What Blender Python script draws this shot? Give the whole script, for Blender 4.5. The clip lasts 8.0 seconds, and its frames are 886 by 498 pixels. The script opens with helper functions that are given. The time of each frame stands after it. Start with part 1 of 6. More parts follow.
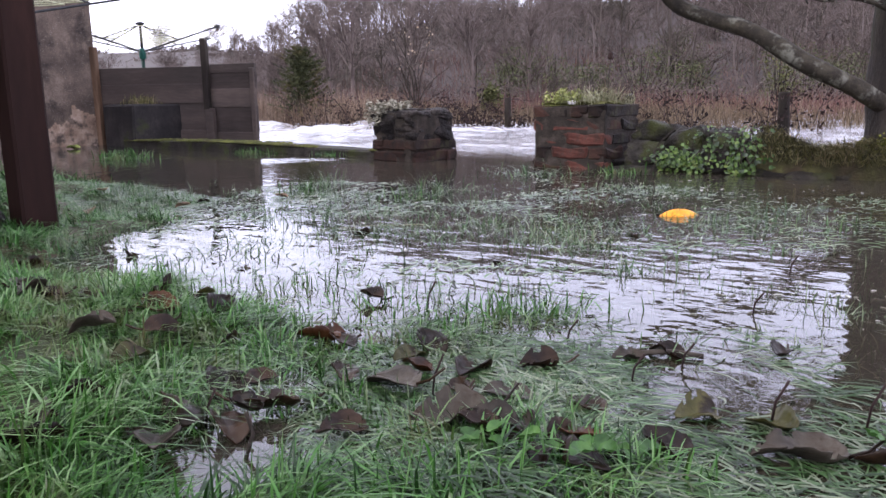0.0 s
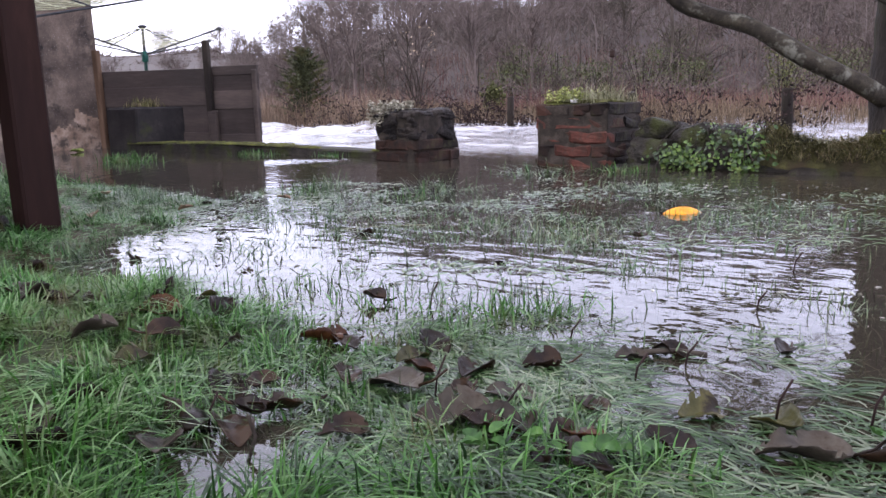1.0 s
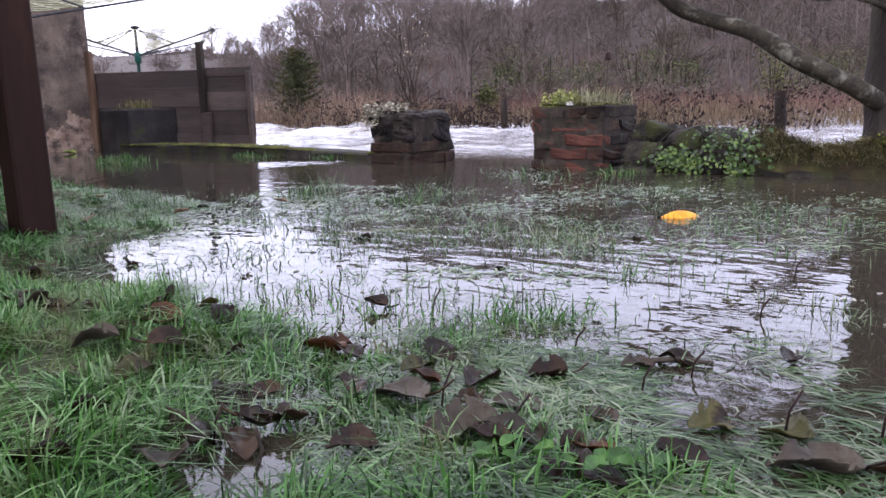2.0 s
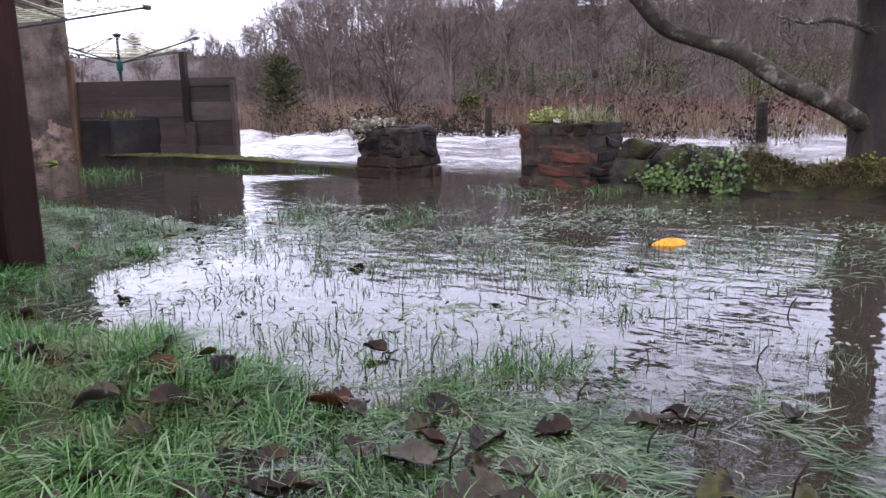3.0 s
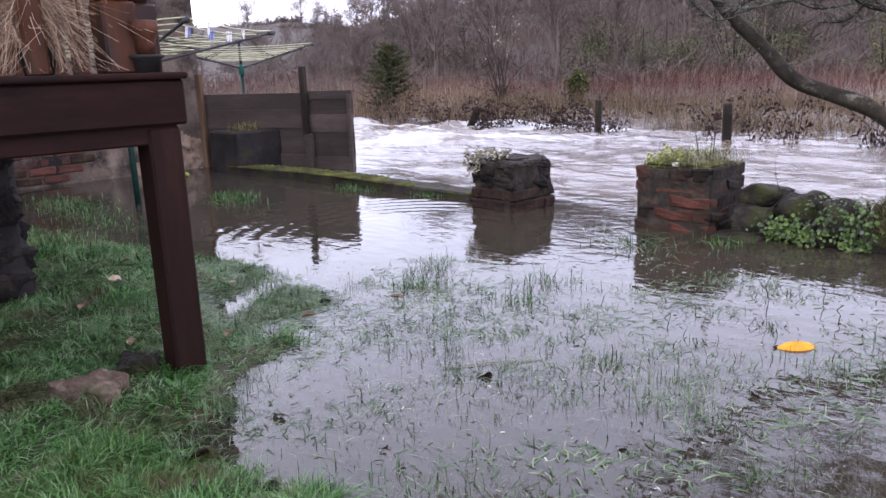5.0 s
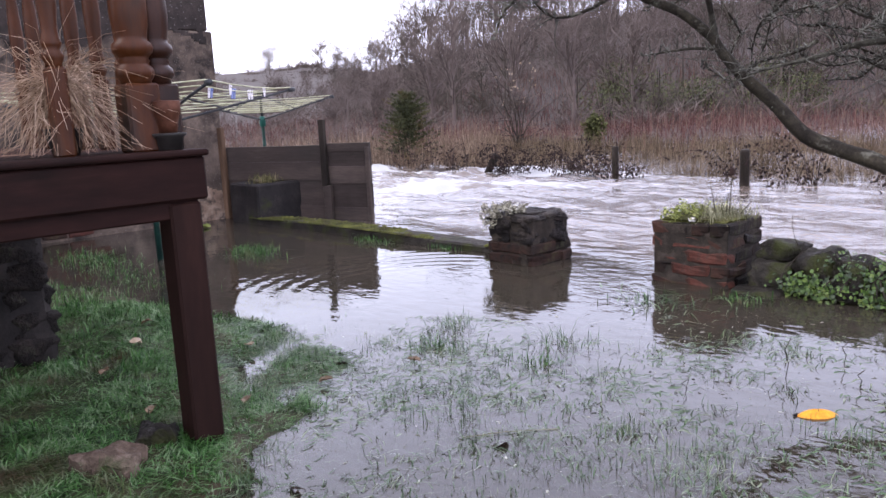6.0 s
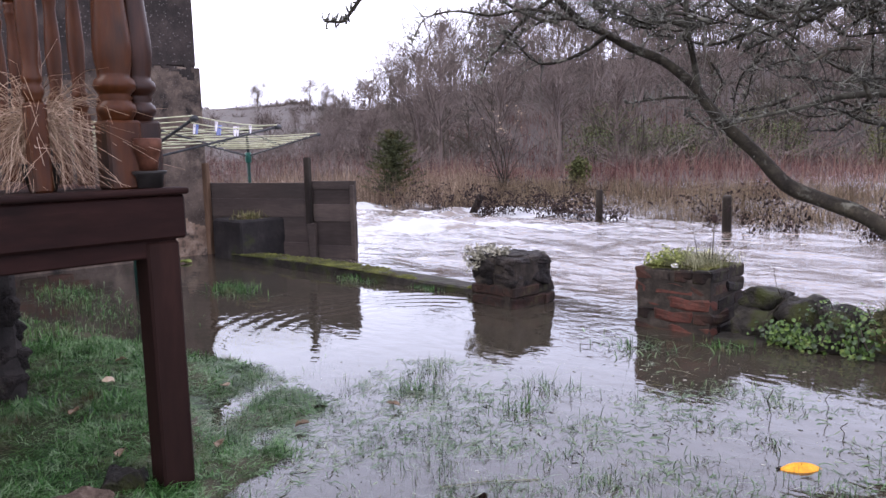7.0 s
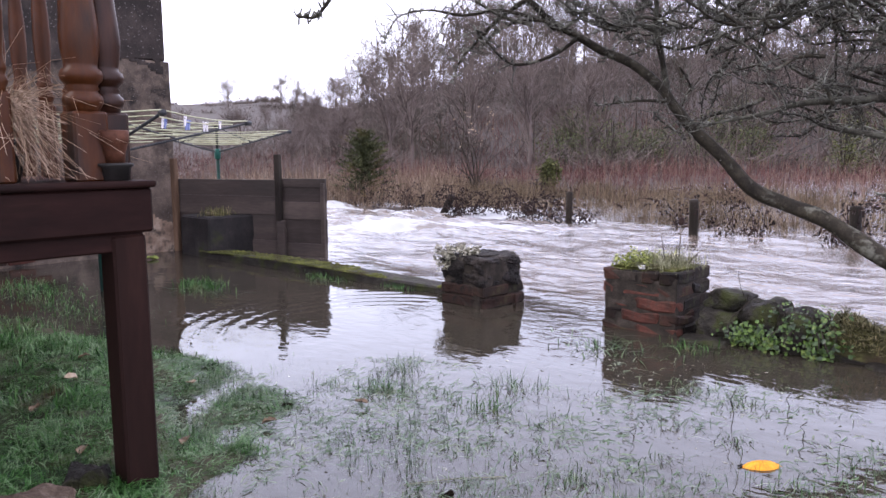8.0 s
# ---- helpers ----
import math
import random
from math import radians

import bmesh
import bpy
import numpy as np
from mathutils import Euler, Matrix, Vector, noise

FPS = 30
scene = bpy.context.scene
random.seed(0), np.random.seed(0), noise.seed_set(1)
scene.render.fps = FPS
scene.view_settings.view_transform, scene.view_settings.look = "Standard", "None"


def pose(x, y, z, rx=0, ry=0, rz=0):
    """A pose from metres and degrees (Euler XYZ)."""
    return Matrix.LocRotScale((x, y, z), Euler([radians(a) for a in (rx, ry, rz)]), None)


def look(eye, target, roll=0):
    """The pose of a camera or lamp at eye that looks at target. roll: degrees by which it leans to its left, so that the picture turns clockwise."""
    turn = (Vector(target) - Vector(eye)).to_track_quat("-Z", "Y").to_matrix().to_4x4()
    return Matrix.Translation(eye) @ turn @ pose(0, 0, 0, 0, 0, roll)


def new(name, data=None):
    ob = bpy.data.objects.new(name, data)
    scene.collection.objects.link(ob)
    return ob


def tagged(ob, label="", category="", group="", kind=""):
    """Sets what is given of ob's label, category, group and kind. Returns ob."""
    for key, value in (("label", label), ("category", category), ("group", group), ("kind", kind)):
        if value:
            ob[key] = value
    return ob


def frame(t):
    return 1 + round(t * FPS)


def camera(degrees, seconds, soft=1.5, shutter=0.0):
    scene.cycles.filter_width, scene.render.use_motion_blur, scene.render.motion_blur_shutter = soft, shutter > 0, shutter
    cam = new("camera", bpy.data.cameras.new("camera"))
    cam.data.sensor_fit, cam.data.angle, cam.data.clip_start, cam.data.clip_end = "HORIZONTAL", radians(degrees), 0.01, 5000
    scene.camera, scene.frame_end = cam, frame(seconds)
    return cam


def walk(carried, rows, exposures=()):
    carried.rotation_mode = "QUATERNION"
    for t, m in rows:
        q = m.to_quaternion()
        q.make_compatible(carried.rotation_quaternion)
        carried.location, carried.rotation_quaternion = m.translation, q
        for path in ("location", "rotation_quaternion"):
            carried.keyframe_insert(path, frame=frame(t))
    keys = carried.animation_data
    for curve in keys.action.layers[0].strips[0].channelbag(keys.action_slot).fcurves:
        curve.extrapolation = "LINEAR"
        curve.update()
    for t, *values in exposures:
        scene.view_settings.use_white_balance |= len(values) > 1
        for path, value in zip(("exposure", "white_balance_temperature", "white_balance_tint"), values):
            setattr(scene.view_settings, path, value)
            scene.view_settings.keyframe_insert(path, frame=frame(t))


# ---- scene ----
cam = camera(60.9, 8.0)
PATH = [
    (0, (0.033, 0.171, 0.309), (-0.014, 2.134, -0.072), -0.8),
    (0.5, (0.035, 0.172, 0.31), (-0.034, 2.135, -0.071), -1.2),
    (1, (0.036, 0.173, 0.31), (-0.022, 2.136, -0.072), -1.4),
    (1.5, (0.031, 0.177, 0.312), (-0.026, 2.14, -0.07), -1.4),
    (3, (-0.004, 0.193, 0.385), (0.005, 2.157, 0.01), -1.1),
    (3.5, (-0.021, 0.201, 0.47), (-0.041, 2.162, 0.079), -1.4),
    (4, (-0.043, 0.193, 0.585), (-0.13, 2.147, 0.165), -1.4),
    (4.5, (-0.053, 0.18, 0.692), (-0.241, 2.117, 0.231), -1.7),
    (4.7, (-0.062, 0.181, 0.726), (-0.287, 2.111, 0.252), -1.7),
    (6, (-0.047, 0.18, 0.847), (-0.355, 2.123, 0.489), -2.7),
    (6.5, (-0.042, 0.198, 0.855), (-0.342, 2.152, 0.554), -2.0),
    (7, (-0.043, 0.204, 0.858), (-0.309, 2.169, 0.599), -1.4),
    (7.5, (-0.041, 0.204, 0.857), (-0.273, 2.177, 0.628), -1.0),
    (8, (-0.042, 0.2, 0.851), (-0.23, 2.175, 0.592), -0.4),
]
EXPOSURES = [(0.0, 1.53), (2.0, 1.52), (3.5, 1.47), (8.0, 1.47)]
walk(cam, [(t, look(eye, target, roll)) for t, eye, target, roll in PATH], EXPOSURES)

# ---- light ----
world = bpy.data.worlds.new("overcast")
scene.world = world
world.use_nodes = True
wn, wl = world.node_tree.nodes, world.node_tree.links
sky = wn.new("ShaderNodeTexSky")
sky.sky_type, sky.sun_disc = "NISHITA", False
sky.sun_elevation, sky.sun_rotation = radians(28), radians(-60)
sky.air_density, sky.dust_density, sky.ozone_density = 1.0, 6.0, 1.0
grey = wn.new("ShaderNodeHueSaturation")
grey.inputs["Saturation"].default_value = 0.12
cloud = wn.new("ShaderNodeMix")
cloud.data_type = "RGBA"
cloud.inputs["Factor"].default_value = 0.75
cloud.inputs["B"].default_value = (10.2, 10.15, 13.2, 1)
wl.new(sky.outputs["Color"], grey.inputs["Color"])
wl.new(grey.outputs["Color"], cloud.inputs["A"])
wl.new(cloud.outputs["Result"], wn["Background"].inputs["Color"])
wn["Background"].inputs["Strength"].default_value = 0.11

sun = new("sun", bpy.data.lights.new("sun", "SUN"))
sun.data.energy, sun.data.angle, sun.data.color = 0.6, radians(20), (1.0, 0.96, 0.9)
sun.matrix_world = look((-6, 3, 6), (0, 6, 0))

# ---- plan: the garden's own axes, u along the river wall, v towards the river ----
ORIGIN, TURNED = Vector((0.385, 3.84, 0.0)), -38.0
GARDEN = pose(*ORIGIN, 0, 0, TURNED)
CU, SU = math.cos(radians(TURNED)), math.sin(radians(TURNED))


def at(s, q, z=0.0):
    return GARDEN @ Vector((s, q, z))


def to_sq(x, y):
    dx, dy = x - ORIGIN.x, y - ORIGIN.y
    return dx * CU + dy * SU, -dx * SU + dy * CU


def place(s, q, z=0.0, turn=0.0):
    return GARDEN @ pose(s, q, z, 0, 0, turn)


def vnoise(x, y, seed=0):
    """Smooth value noise, 0 to 1."""
    x, y = np.asarray(x, float), np.asarray(y, float)
    xi, yi = np.floor(x), np.floor(y)
    fx, fy = x - xi, y - yi
    fx, fy = fx * fx * (3 - 2 * fx), fy * fy * (3 - 2 * fy)

    def h(a, b):
        v = np.sin(a * 127.1 + b * 311.7 + seed * 74.7) * 43758.5453
        return v - np.floor(v)
    return (h(xi, yi) * (1 - fx) + h(xi + 1, yi) * fx) * (1 - fy) + (h(xi, yi + 1) * (1 - fx) + h(xi + 1, yi + 1) * fx) * fy


def fbm(x, y, seed=0, octaves=4):
    total, amp, norm = 0, 1.0, 0.0
    for k in range(octaves):
        total = total + amp * vnoise(x * 2 ** k, y * 2 ** k, seed + k * 3)
        norm, amp = norm + amp, amp * 0.5
    return total / norm


def smooth(a, b, v):
    t = np.clip((v - a) / (b - a), 0, 1)
    return t * t * (3 - 2 * t)


def mud(x, y):
    """Bare trodden patches of the lawn where the grass is thin."""
    return np.maximum(np.exp(-((x + 0.86) / 0.26) ** 2 - ((y - 1.61 - 0.25 * (x + 0.86)) / 0.1) ** 2), np.maximum(np.exp(-((x + 0.2) / 0.07) ** 2 - ((y - 0.93) / 0.06) ** 2), np.exp(-((x + 1.27 + 0.7 * (y - 2.62)) / 0.13) ** 2 - ((y - 2.62) / 0.15) ** 2)))


def ground_z(x, y):
    x, y = np.asarray(x, float), np.asarray(y, float)
    s, q = to_sq(x, y)
    edge = -0.86 + 1.3 * np.clip(1.64 - y, 0, 0.44) + 0.22 * (fbm(x * 3, y * 3, 5, 3) - 0.5)
    f = np.minimum((edge - x) * 0.9, -((x + 1.2) * 0.447 + (y - 3.05) * 0.894))
    f = np.minimum(f, -((x + 0.8) * 0.77 + (y - 2.45) * 0.64))
    f = np.minimum(f, 3.0) + 0.16 * (fbm(x * 4.5, y * 4.5, 61, 3) - 0.5) * smooth(1.3, 1.6, y)
    z = np.clip(0.17 * f, -0.03, 0.05) + 0.015 * np.clip(f - 0.3, 0, 3)
    shelf = -0.03 + 0.032 * smooth(1.38, 1.05, y) * (1 - 0.75 * smooth(-0.05, 0.3, x))
    z = np.maximum(z, shelf)
    z = z + 0.022 * (vnoise(x * 4, y * 4, 1) - 0.5) + 0.014 * (vnoise(x * 11, y * 11, 2) - 0.5)
    z = z - 0.034 * np.exp(-((x + 0.135) / 0.075) ** 2 - ((y - 0.79) / 0.055) ** 2) - 0.006 * smooth(-0.3, -0.15, x) * smooth(1.3, 1.0, y)
    z = z + 0.02 * np.exp(-((x - 0.06) / 0.17) ** 2 - ((y - 0.74) / 0.07) ** 2) + 0.012 * np.exp(-((x - 0.34) / 0.2) ** 2 - ((y - 0.74) / 0.05) ** 2)
    z = z - 0.022 * mud(x, y) * smooth(1.2, 1.4, y)
    z = z - 0.035 * np.exp(-((x + 1.1) / 0.09) ** 2 - ((y - 2.66) / 0.2) ** 2)
    z = z - 0.04 * np.exp(-((x + 1.11 + 0.5 * (y - 2.45)) / 0.085) ** 2 - ((y - 2.45) / 0.17) ** 2)
    z = z - 0.05 * smooth(-1.6, -0.3, q)
    z = z * (1 - smooth(0.0, 0.6, q)) - 0.6 * smooth(0.1, 0.9, q) * (1 - smooth(3.4, 4.6, q + 0.5 * (vnoise(s, q, 9) - 0.5)))
    far = smooth(3.6, 4.8, q)
    left = smooth(-4.0, -7.0, s)
    z = z + far * (-0.11 - 0.06 * (1 - smooth(15, 19, y)) + 0.16 * (fbm(x * 0.35, y * 0.5, 4, 3) - 0.45) + 0.15 * left + 0.05 * smooth(12, 20, q))
    # wooded slope and far ridge
    ratio = x / np.maximum(y, 1.0)
    slope = smooth(-0.36, -0.08, ratio)
    z = z + smooth(24, 34, y) * 0.2 * np.clip(y - 26, 0, 44) * np.interp(ratio, (-0.4, -0.27, -0.2, -0.13, 0.0, 0.15), (0.12, 0.25, 0.42, 0.65, 0.9, 1.0))
    z = z + (1 - slope) * smooth(45, 120, y) * (6.7 + 2.0 * vnoise(x * 0.03, y * 0.02, 3))
    return z


# ---- mesh helpers ----
class Acc:
    """Collects vertices and faces of one mesh."""

    def __init__(self):
        self.v, self.f, self.n = [], [], 0

    def add(self, verts, faces):
        verts = np.asarray(verts, float).reshape(-1, 3)
        self.v.append(verts)
        base = self.n
        self.f.extend([tuple(int(i) + base for i in face) for face in faces])
        self.n += len(verts)

    def tube(self, pts, radii, sides=5, cap=True):
        pts = np.asarray(pts, float)
        n = len(pts)
        tang = np.gradient(pts, axis=0)
        tang /= np.linalg.norm(tang, axis=1)[:, None] + 1e-9
        ref = np.array((0.0, 0.0, 1.0)) if abs(tang[0][2]) < 0.9 else np.array((1.0, 0.0, 0.0))
        rows = []
        ang = np.arange(sides) * 2 * math.pi / sides
        for p, t, r in zip(pts, tang, radii):
            a = np.cross(t, ref)
            a /= np.linalg.norm(a) + 1e-9
            b = np.cross(t, a)
            rows.append(p + r * (np.cos(ang)[:, None] * a + np.sin(ang)[:, None] * b))
        faces = []
        for i in range(n - 1):
            for k in range(sides):
                k2 = (k + 1) % sides
                faces.append((i * sides + k, i * sides + k2, (i + 1) * sides + k2, (i + 1) * sides + k))
        if cap:
            faces.append(tuple(range(sides - 1, -1, -1)))
            faces.append(tuple((n - 1) * sides + k for k in range(sides)))
        self.add(np.concatenate(rows), faces)

    def mesh(self, name, smooth_faces=True):
        me = bpy.data.meshes.new(name)
        me.from_pydata(np.concatenate(self.v).tolist() if self.v else [], [], self.f)
        if smooth_faces:
            me.polygons.foreach_set("use_smooth", [True] * len(me.polygons))
        me.update()
        return me


def thing(name, m, label, category, group="", kind=""):
    ob = new(name)
    ob.matrix_world = m
    ob.empty_display_size = 0.05
    return tagged(ob, label, category, group, kind)


def put_mesh(name, me, material, parent=None, label="", m=None):
    if material and not me.materials:
        me.materials.append(material)
    ob = new(name, me)
    if parent is not None:
        ob.parent = parent
    if m is not None:
        ob.matrix_basis = m
    return tagged(ob, label)


def part(name, bm, material, parent, label="", m=None, shade=False):
    me = bpy.data.meshes.new(name)
    bmesh.ops.recalc_face_normals(bm, faces=bm.faces)
    bm.to_mesh(me)
    bm.free()
    if shade:
        me.polygons.foreach_set("use_smooth", [True] * len(me.polygons))
    return put_mesh(name, me, material, parent, label, m)


def box(x0, x1, y0, y1, z0, z1, bevel=0.004, cuts=0, rough=0.0, seed=0, segments=1):
    bm = bmesh.new()
    bmesh.ops.create_cube(bm, size=1.0)
    for v in bm.verts:
        v.co = Vector((x0 + (v.co.x + 0.5) * (x1 - x0), y0 + (v.co.y + 0.5) * (y1 - y0), z0 + (v.co.z + 0.5) * (z1 - z0)))
    if bevel:
        bmesh.ops.bevel(bm, geom=bm.edges[:], offset=bevel, segments=segments, affect="EDGES", profile=0.5)
    if cuts:
        bmesh.ops.subdivide_edges(bm, edges=bm.edges[:], cuts=cuts, use_grid_fill=True)
    if rough:
        for v in bm.verts:
            v.co += (noise.noise_vector(v.co * (0.35 / max(rough, 0.004)) * 0.5 + Vector((seed * 7.3, 0, 0))) * rough)
    return bm


def lathe(profile, sides=20):
    """A turned piece from (radius, height) pairs."""
    a = Acc()
    ang = np.arange(sides) * 2 * math.pi / sides
    rows = [np.stack([r * np.cos(ang), r * np.sin(ang), np.full(sides, z)], 1) for r, z in profile]
    faces = []
    for i in range(len(profile) - 1):
        for k in range(sides):
            k2 = (k + 1) % sides
            faces.append((i * sides + k, i * sides + k2, (i + 1) * sides + k2, (i + 1) * sides + k))
    faces.append(tuple(range(sides - 1, -1, -1)))
    faces.append(tuple((len(profile) - 1) * sides + k for k in range(sides)))
    a.add(np.concatenate(rows), faces)
    return a


def blob(size, seed, rough=0.25, level=3, square=0.75):
    """A rough stone or clod."""
    bm = bmesh.new()
    bmesh.ops.create_icosphere(bm, subdivisions=level, radius=1.0)
    for v in bm.verts:
        n = v.co.normalized()
        k = 1 + rough * (noise.noise(n * 1.3 + Vector((seed * 3.1, 0, 0))) + 0.5 * noise.noise(n * 3.1 + Vector((0, seed * 5.7, 0))) + 0.3 * noise.noise(n * 7 + Vector((0, 0, seed))) + 0.15 * noise.noise(n * 15 + Vector((seed, 0, 2))))
        box_k = 1.0 / max(abs(n.x), abs(n.y), abs(n.z)) ** square
        p = n * k * box_k * 0.8
        v.co = Vector((p.x * size[0], p.y * size[1], p.z * size[2]))
    return bm


# ---- materials ----
def material(name, colours, scale=8.0, fine=60.0, rough=(0.6, 0.9), bump=0.3, depth=0.01, island=0.0, objrand=0.0, spec=0.15, metal=0.0, stretch=(1, 1, 1), stain=None, stain_scale=2.0, stain_at=(0.5, 0.6), translucent=0.0, beyond=None, speck=None):
    """Procedural surface: colours spread over coarse and fine noise, stains, per-piece variation, bump."""
    m = bpy.data.materials.new(name)
    m.use_nodes = True
    n, l = m.node_tree.nodes, m.node_tree.links
    bsdf = n["Principled BSDF"]
    bsdf.inputs["Specular IOR Level"].default_value = spec
    bsdf.inputs["Metallic"].default_value = metal
    tc = n.new("ShaderNodeTexCoord")
    mp = n.new("ShaderNodeMapping")
    mp.inputs["Scale"].default_value = stretch
    l.new(tc.outputs["Object"], mp.inputs["Vector"])

    def noise_node(sc, detail=6.0, r=0.6):
        t = n.new("ShaderNodeTexNoise")
        t.inputs["Scale"].default_value, t.inputs["Detail"].default_value, t.inputs["Roughness"].default_value = sc, detail, r
        l.new(mp.outputs["Vector"], t.inputs["Vector"])
        return t
    big, small = noise_node(scale), noise_node(fine, 4.0)
    add = n.new("ShaderNodeMath")
    add.operation = "MULTIPLY_ADD"
    l.new(small.outputs["Fac"], add.inputs[0])
    add.inputs[1].default_value = 0.45
    half = n.new("ShaderNodeMath")
    half.operation = "MULTIPLY_ADD"
    l.new(big.outputs["Fac"], half.inputs[0])
    half.inputs[1].default_value, half.inputs[2].default_value = 1.5, -0.47
    l.new(half.outputs[0], add.inputs[2])
    value = add
    for amount, node, out in ((island, "ShaderNodeNewGeometry", "Random Per Island"), (objrand, "ShaderNodeObjectInfo", "Random")):
        if amount:
            g = n.new(node)
            more = n.new("ShaderNodeMath")
            more.operation = "MULTIPLY_ADD"
            l.new(g.outputs[out], more.inputs[0])
            more.inputs[1].default_value = amount
            sub = n.new("ShaderNodeMath")
            sub.operation = "SUBTRACT"
            l.new(value.outputs[0], sub.inputs[0])
            sub.inputs[1].default_value = amount / 2
            l.new(sub.outputs[0], more.inputs[2])
            value = more
    ramp = n.new("ShaderNodeValToRGB")
    el = ramp.color_ramp.elements
    while len(el) < len(colours):
        el.new(0.5)
    for i, c in enumerate(colours):
        el[i].position = 0.15 + 0.7 * i / max(1, len(colours) - 1)
        el[i].color = (*c, 1)
    l.new(value.outputs[0], ramp.inputs["Fac"])
    colour = ramp.outputs["Color"]
    if stain:
        st = noise_node(stain_scale, 5.0, 0.65)
        sr = n.new("ShaderNodeMapRange")
        sr.inputs["From Min"].default_value, sr.inputs["From Max"].default_value = stain_at
        l.new(st.outputs["Fac"], sr.inputs["Value"])
        mix = n.new("ShaderNodeMix")
        mix.data_type = "RGBA"
        l.new(sr.outputs["Result"], mix.inputs["Factor"])
        l.new(colour, mix.inputs["A"])
        mix.inputs["B"].default_value = (*stain, 1)
        colour = mix.outputs["Result"]
    if speck:
        vo = n.new("ShaderNodeTexVoronoi")
        vo.inputs["Scale"].default_value = speck[1]
        l.new(mp.outputs["Vector"], vo.inputs["Vector"])
        sr = n.new("ShaderNodeMapRange")
        sr.inputs["From Min"].default_value, sr.inputs["From Max"].default_value = speck[2], speck[2] * 0.6
        l.new(vo.outputs["Distance"], sr.inputs["Value"])
        mix = n.new("ShaderNodeMix")
        mix.data_type = "RGBA"
        l.new(sr.outputs["Result"], mix.inputs["Factor"])
        l.new(colour, mix.inputs["A"])
        mix.inputs["B"].default_value = (*speck[0], 1)
        colour = mix.outputs["Result"]
    if beyond:
        sep = n.new("ShaderNodeSeparateXYZ")
        l.new(tc.outputs["Object"], sep.inputs["Vector"])
        sr = n.new("ShaderNodeMapRange")
        sr.inputs["From Min"].default_value, sr.inputs["From Max"].default_value = beyond[0], beyond[1]
        l.new(sep.outputs["Y"], sr.inputs["Value"])
        mul = n.new("ShaderNodeMix")
        mul.data_type = "RGBA"
        l.new(value.outputs[0], mul.inputs["Factor"])
        mul.inputs["A"].default_value = tuple(c * 0.5 for c in beyond[2]) + (1,)
        mul.inputs["B"].default_value = tuple(c * 1.5 for c in beyond[2]) + (1,)
        mix = n.new("ShaderNodeMix")
        mix.data_type = "RGBA"
        l.new(sr.outputs["Result"], mix.inputs["Factor"])
        l.new(colour, mix.inputs["A"])
        l.new(mul.outputs["Result"], mix.inputs["B"])
        colour = mix.outputs["Result"]
    l.new(colour, bsdf.inputs["Base Color"])
    rr = n.new("ShaderNodeMapRange")
    rr.inputs["To Min"].default_value, rr.inputs["To Max"].default_value = rough
    l.new(big.outputs["Fac"], rr.inputs["Value"])
    l.new(rr.outputs["Result"], bsdf.inputs["Roughness"])
    if bump:
        b = n.new("ShaderNodeBump")
        b.inputs["Strength"].default_value, b.inputs["Distance"].default_value = bump, depth
        l.new(add.outputs[0], b.inputs["Height"])
        l.new(b.outputs["Normal"], bsdf.inputs["Normal"])
    if translucent:
        tr = n.new("ShaderNodeBsdfTranslucent")
        l.new(colour, tr.inputs["Color"])
        ms = n.new("ShaderNodeMixShader")
        ms.inputs[0].default_value = translucent
        l.new(bsdf.outputs[0], ms.inputs[1])
        l.new(tr.outputs[0], ms.inputs[2])
        l.new(ms.outputs[0], n["Material Output"].inputs["Surface"])
    return m


M_GROUND = material("wet_soil_and_turf", [(0.016, 0.016, 0.008), (0.026, 0.032, 0.012), (0.042, 0.055, 0.018)], 5, 90, (0.5, 0.9), 0.6, 0.01, stain=(0.055, 0.042, 0.026), stain_scale=1.5, beyond=(7.5, 9.5, (0.04, 0.03, 0.026)))
M_GRASS = material("grass_blade", [(0.008, 0.027, 0.005), (0.025, 0.085, 0.011), (0.054, 0.15, 0.026), (0.15, 0.24, 0.1)], 3, 40, (0.28, 0.5), 0, island=0.85, spec=0.3, translucent=0.25, stain=(0.07, 0.055, 0.025), stain_scale=6, stain_at=(0.52, 0.66))
# grass greens lightened in the colour to offset the deck's shade on this lawn
M_LAWNGRASS = material("lightened_matted_blade", [(0.011, 0.036, 0.008), (0.038, 0.115, 0.023), (0.078, 0.19, 0.048), (0.2, 0.28, 0.15)], 3, 40, (0.3, 0.55), 0, island=0.85, spec=0.28, translucent=0.25, stain=(0.075, 0.055, 0.03), stain_scale=4, stain_at=(0.53, 0.66))
M_WETGRASS = material("waterlogged_grass_blade", [(0.014, 0.028, 0.009), (0.034, 0.075, 0.022), (0.068, 0.13, 0.045), (0.16, 0.19, 0.11)], 3, 40, (0.2, 0.4), 0, island=0.75, spec=0.45, translucent=0.15)
M_SODDEN = material("sodden_flat_blade", [(0.008, 0.015, 0.005), (0.02, 0.042, 0.013), (0.045, 0.085, 0.03), (0.12, 0.14, 0.09)], 3, 40, (0.25, 0.45), 0, island=0.75, spec=0.22, translucent=0.1)
M_DEADLEAF = material("rotting_brown_leaf", [(0.004, 0.0025, 0.0015), (0.011, 0.006, 0.0035), (0.03, 0.017, 0.009)], 16, 120, (0.25, 0.5), 0.6, 0.003, objrand=0.5, spec=0.12)
M_RUSTLEAF = material("rust_brown_leaf", [(0.01, 0.004, 0.0015), (0.03, 0.011, 0.004), (0.065, 0.028, 0.011)], 18, 120, (0.25, 0.5), 0.6, 0.003, objrand=0.4, spec=0.14)
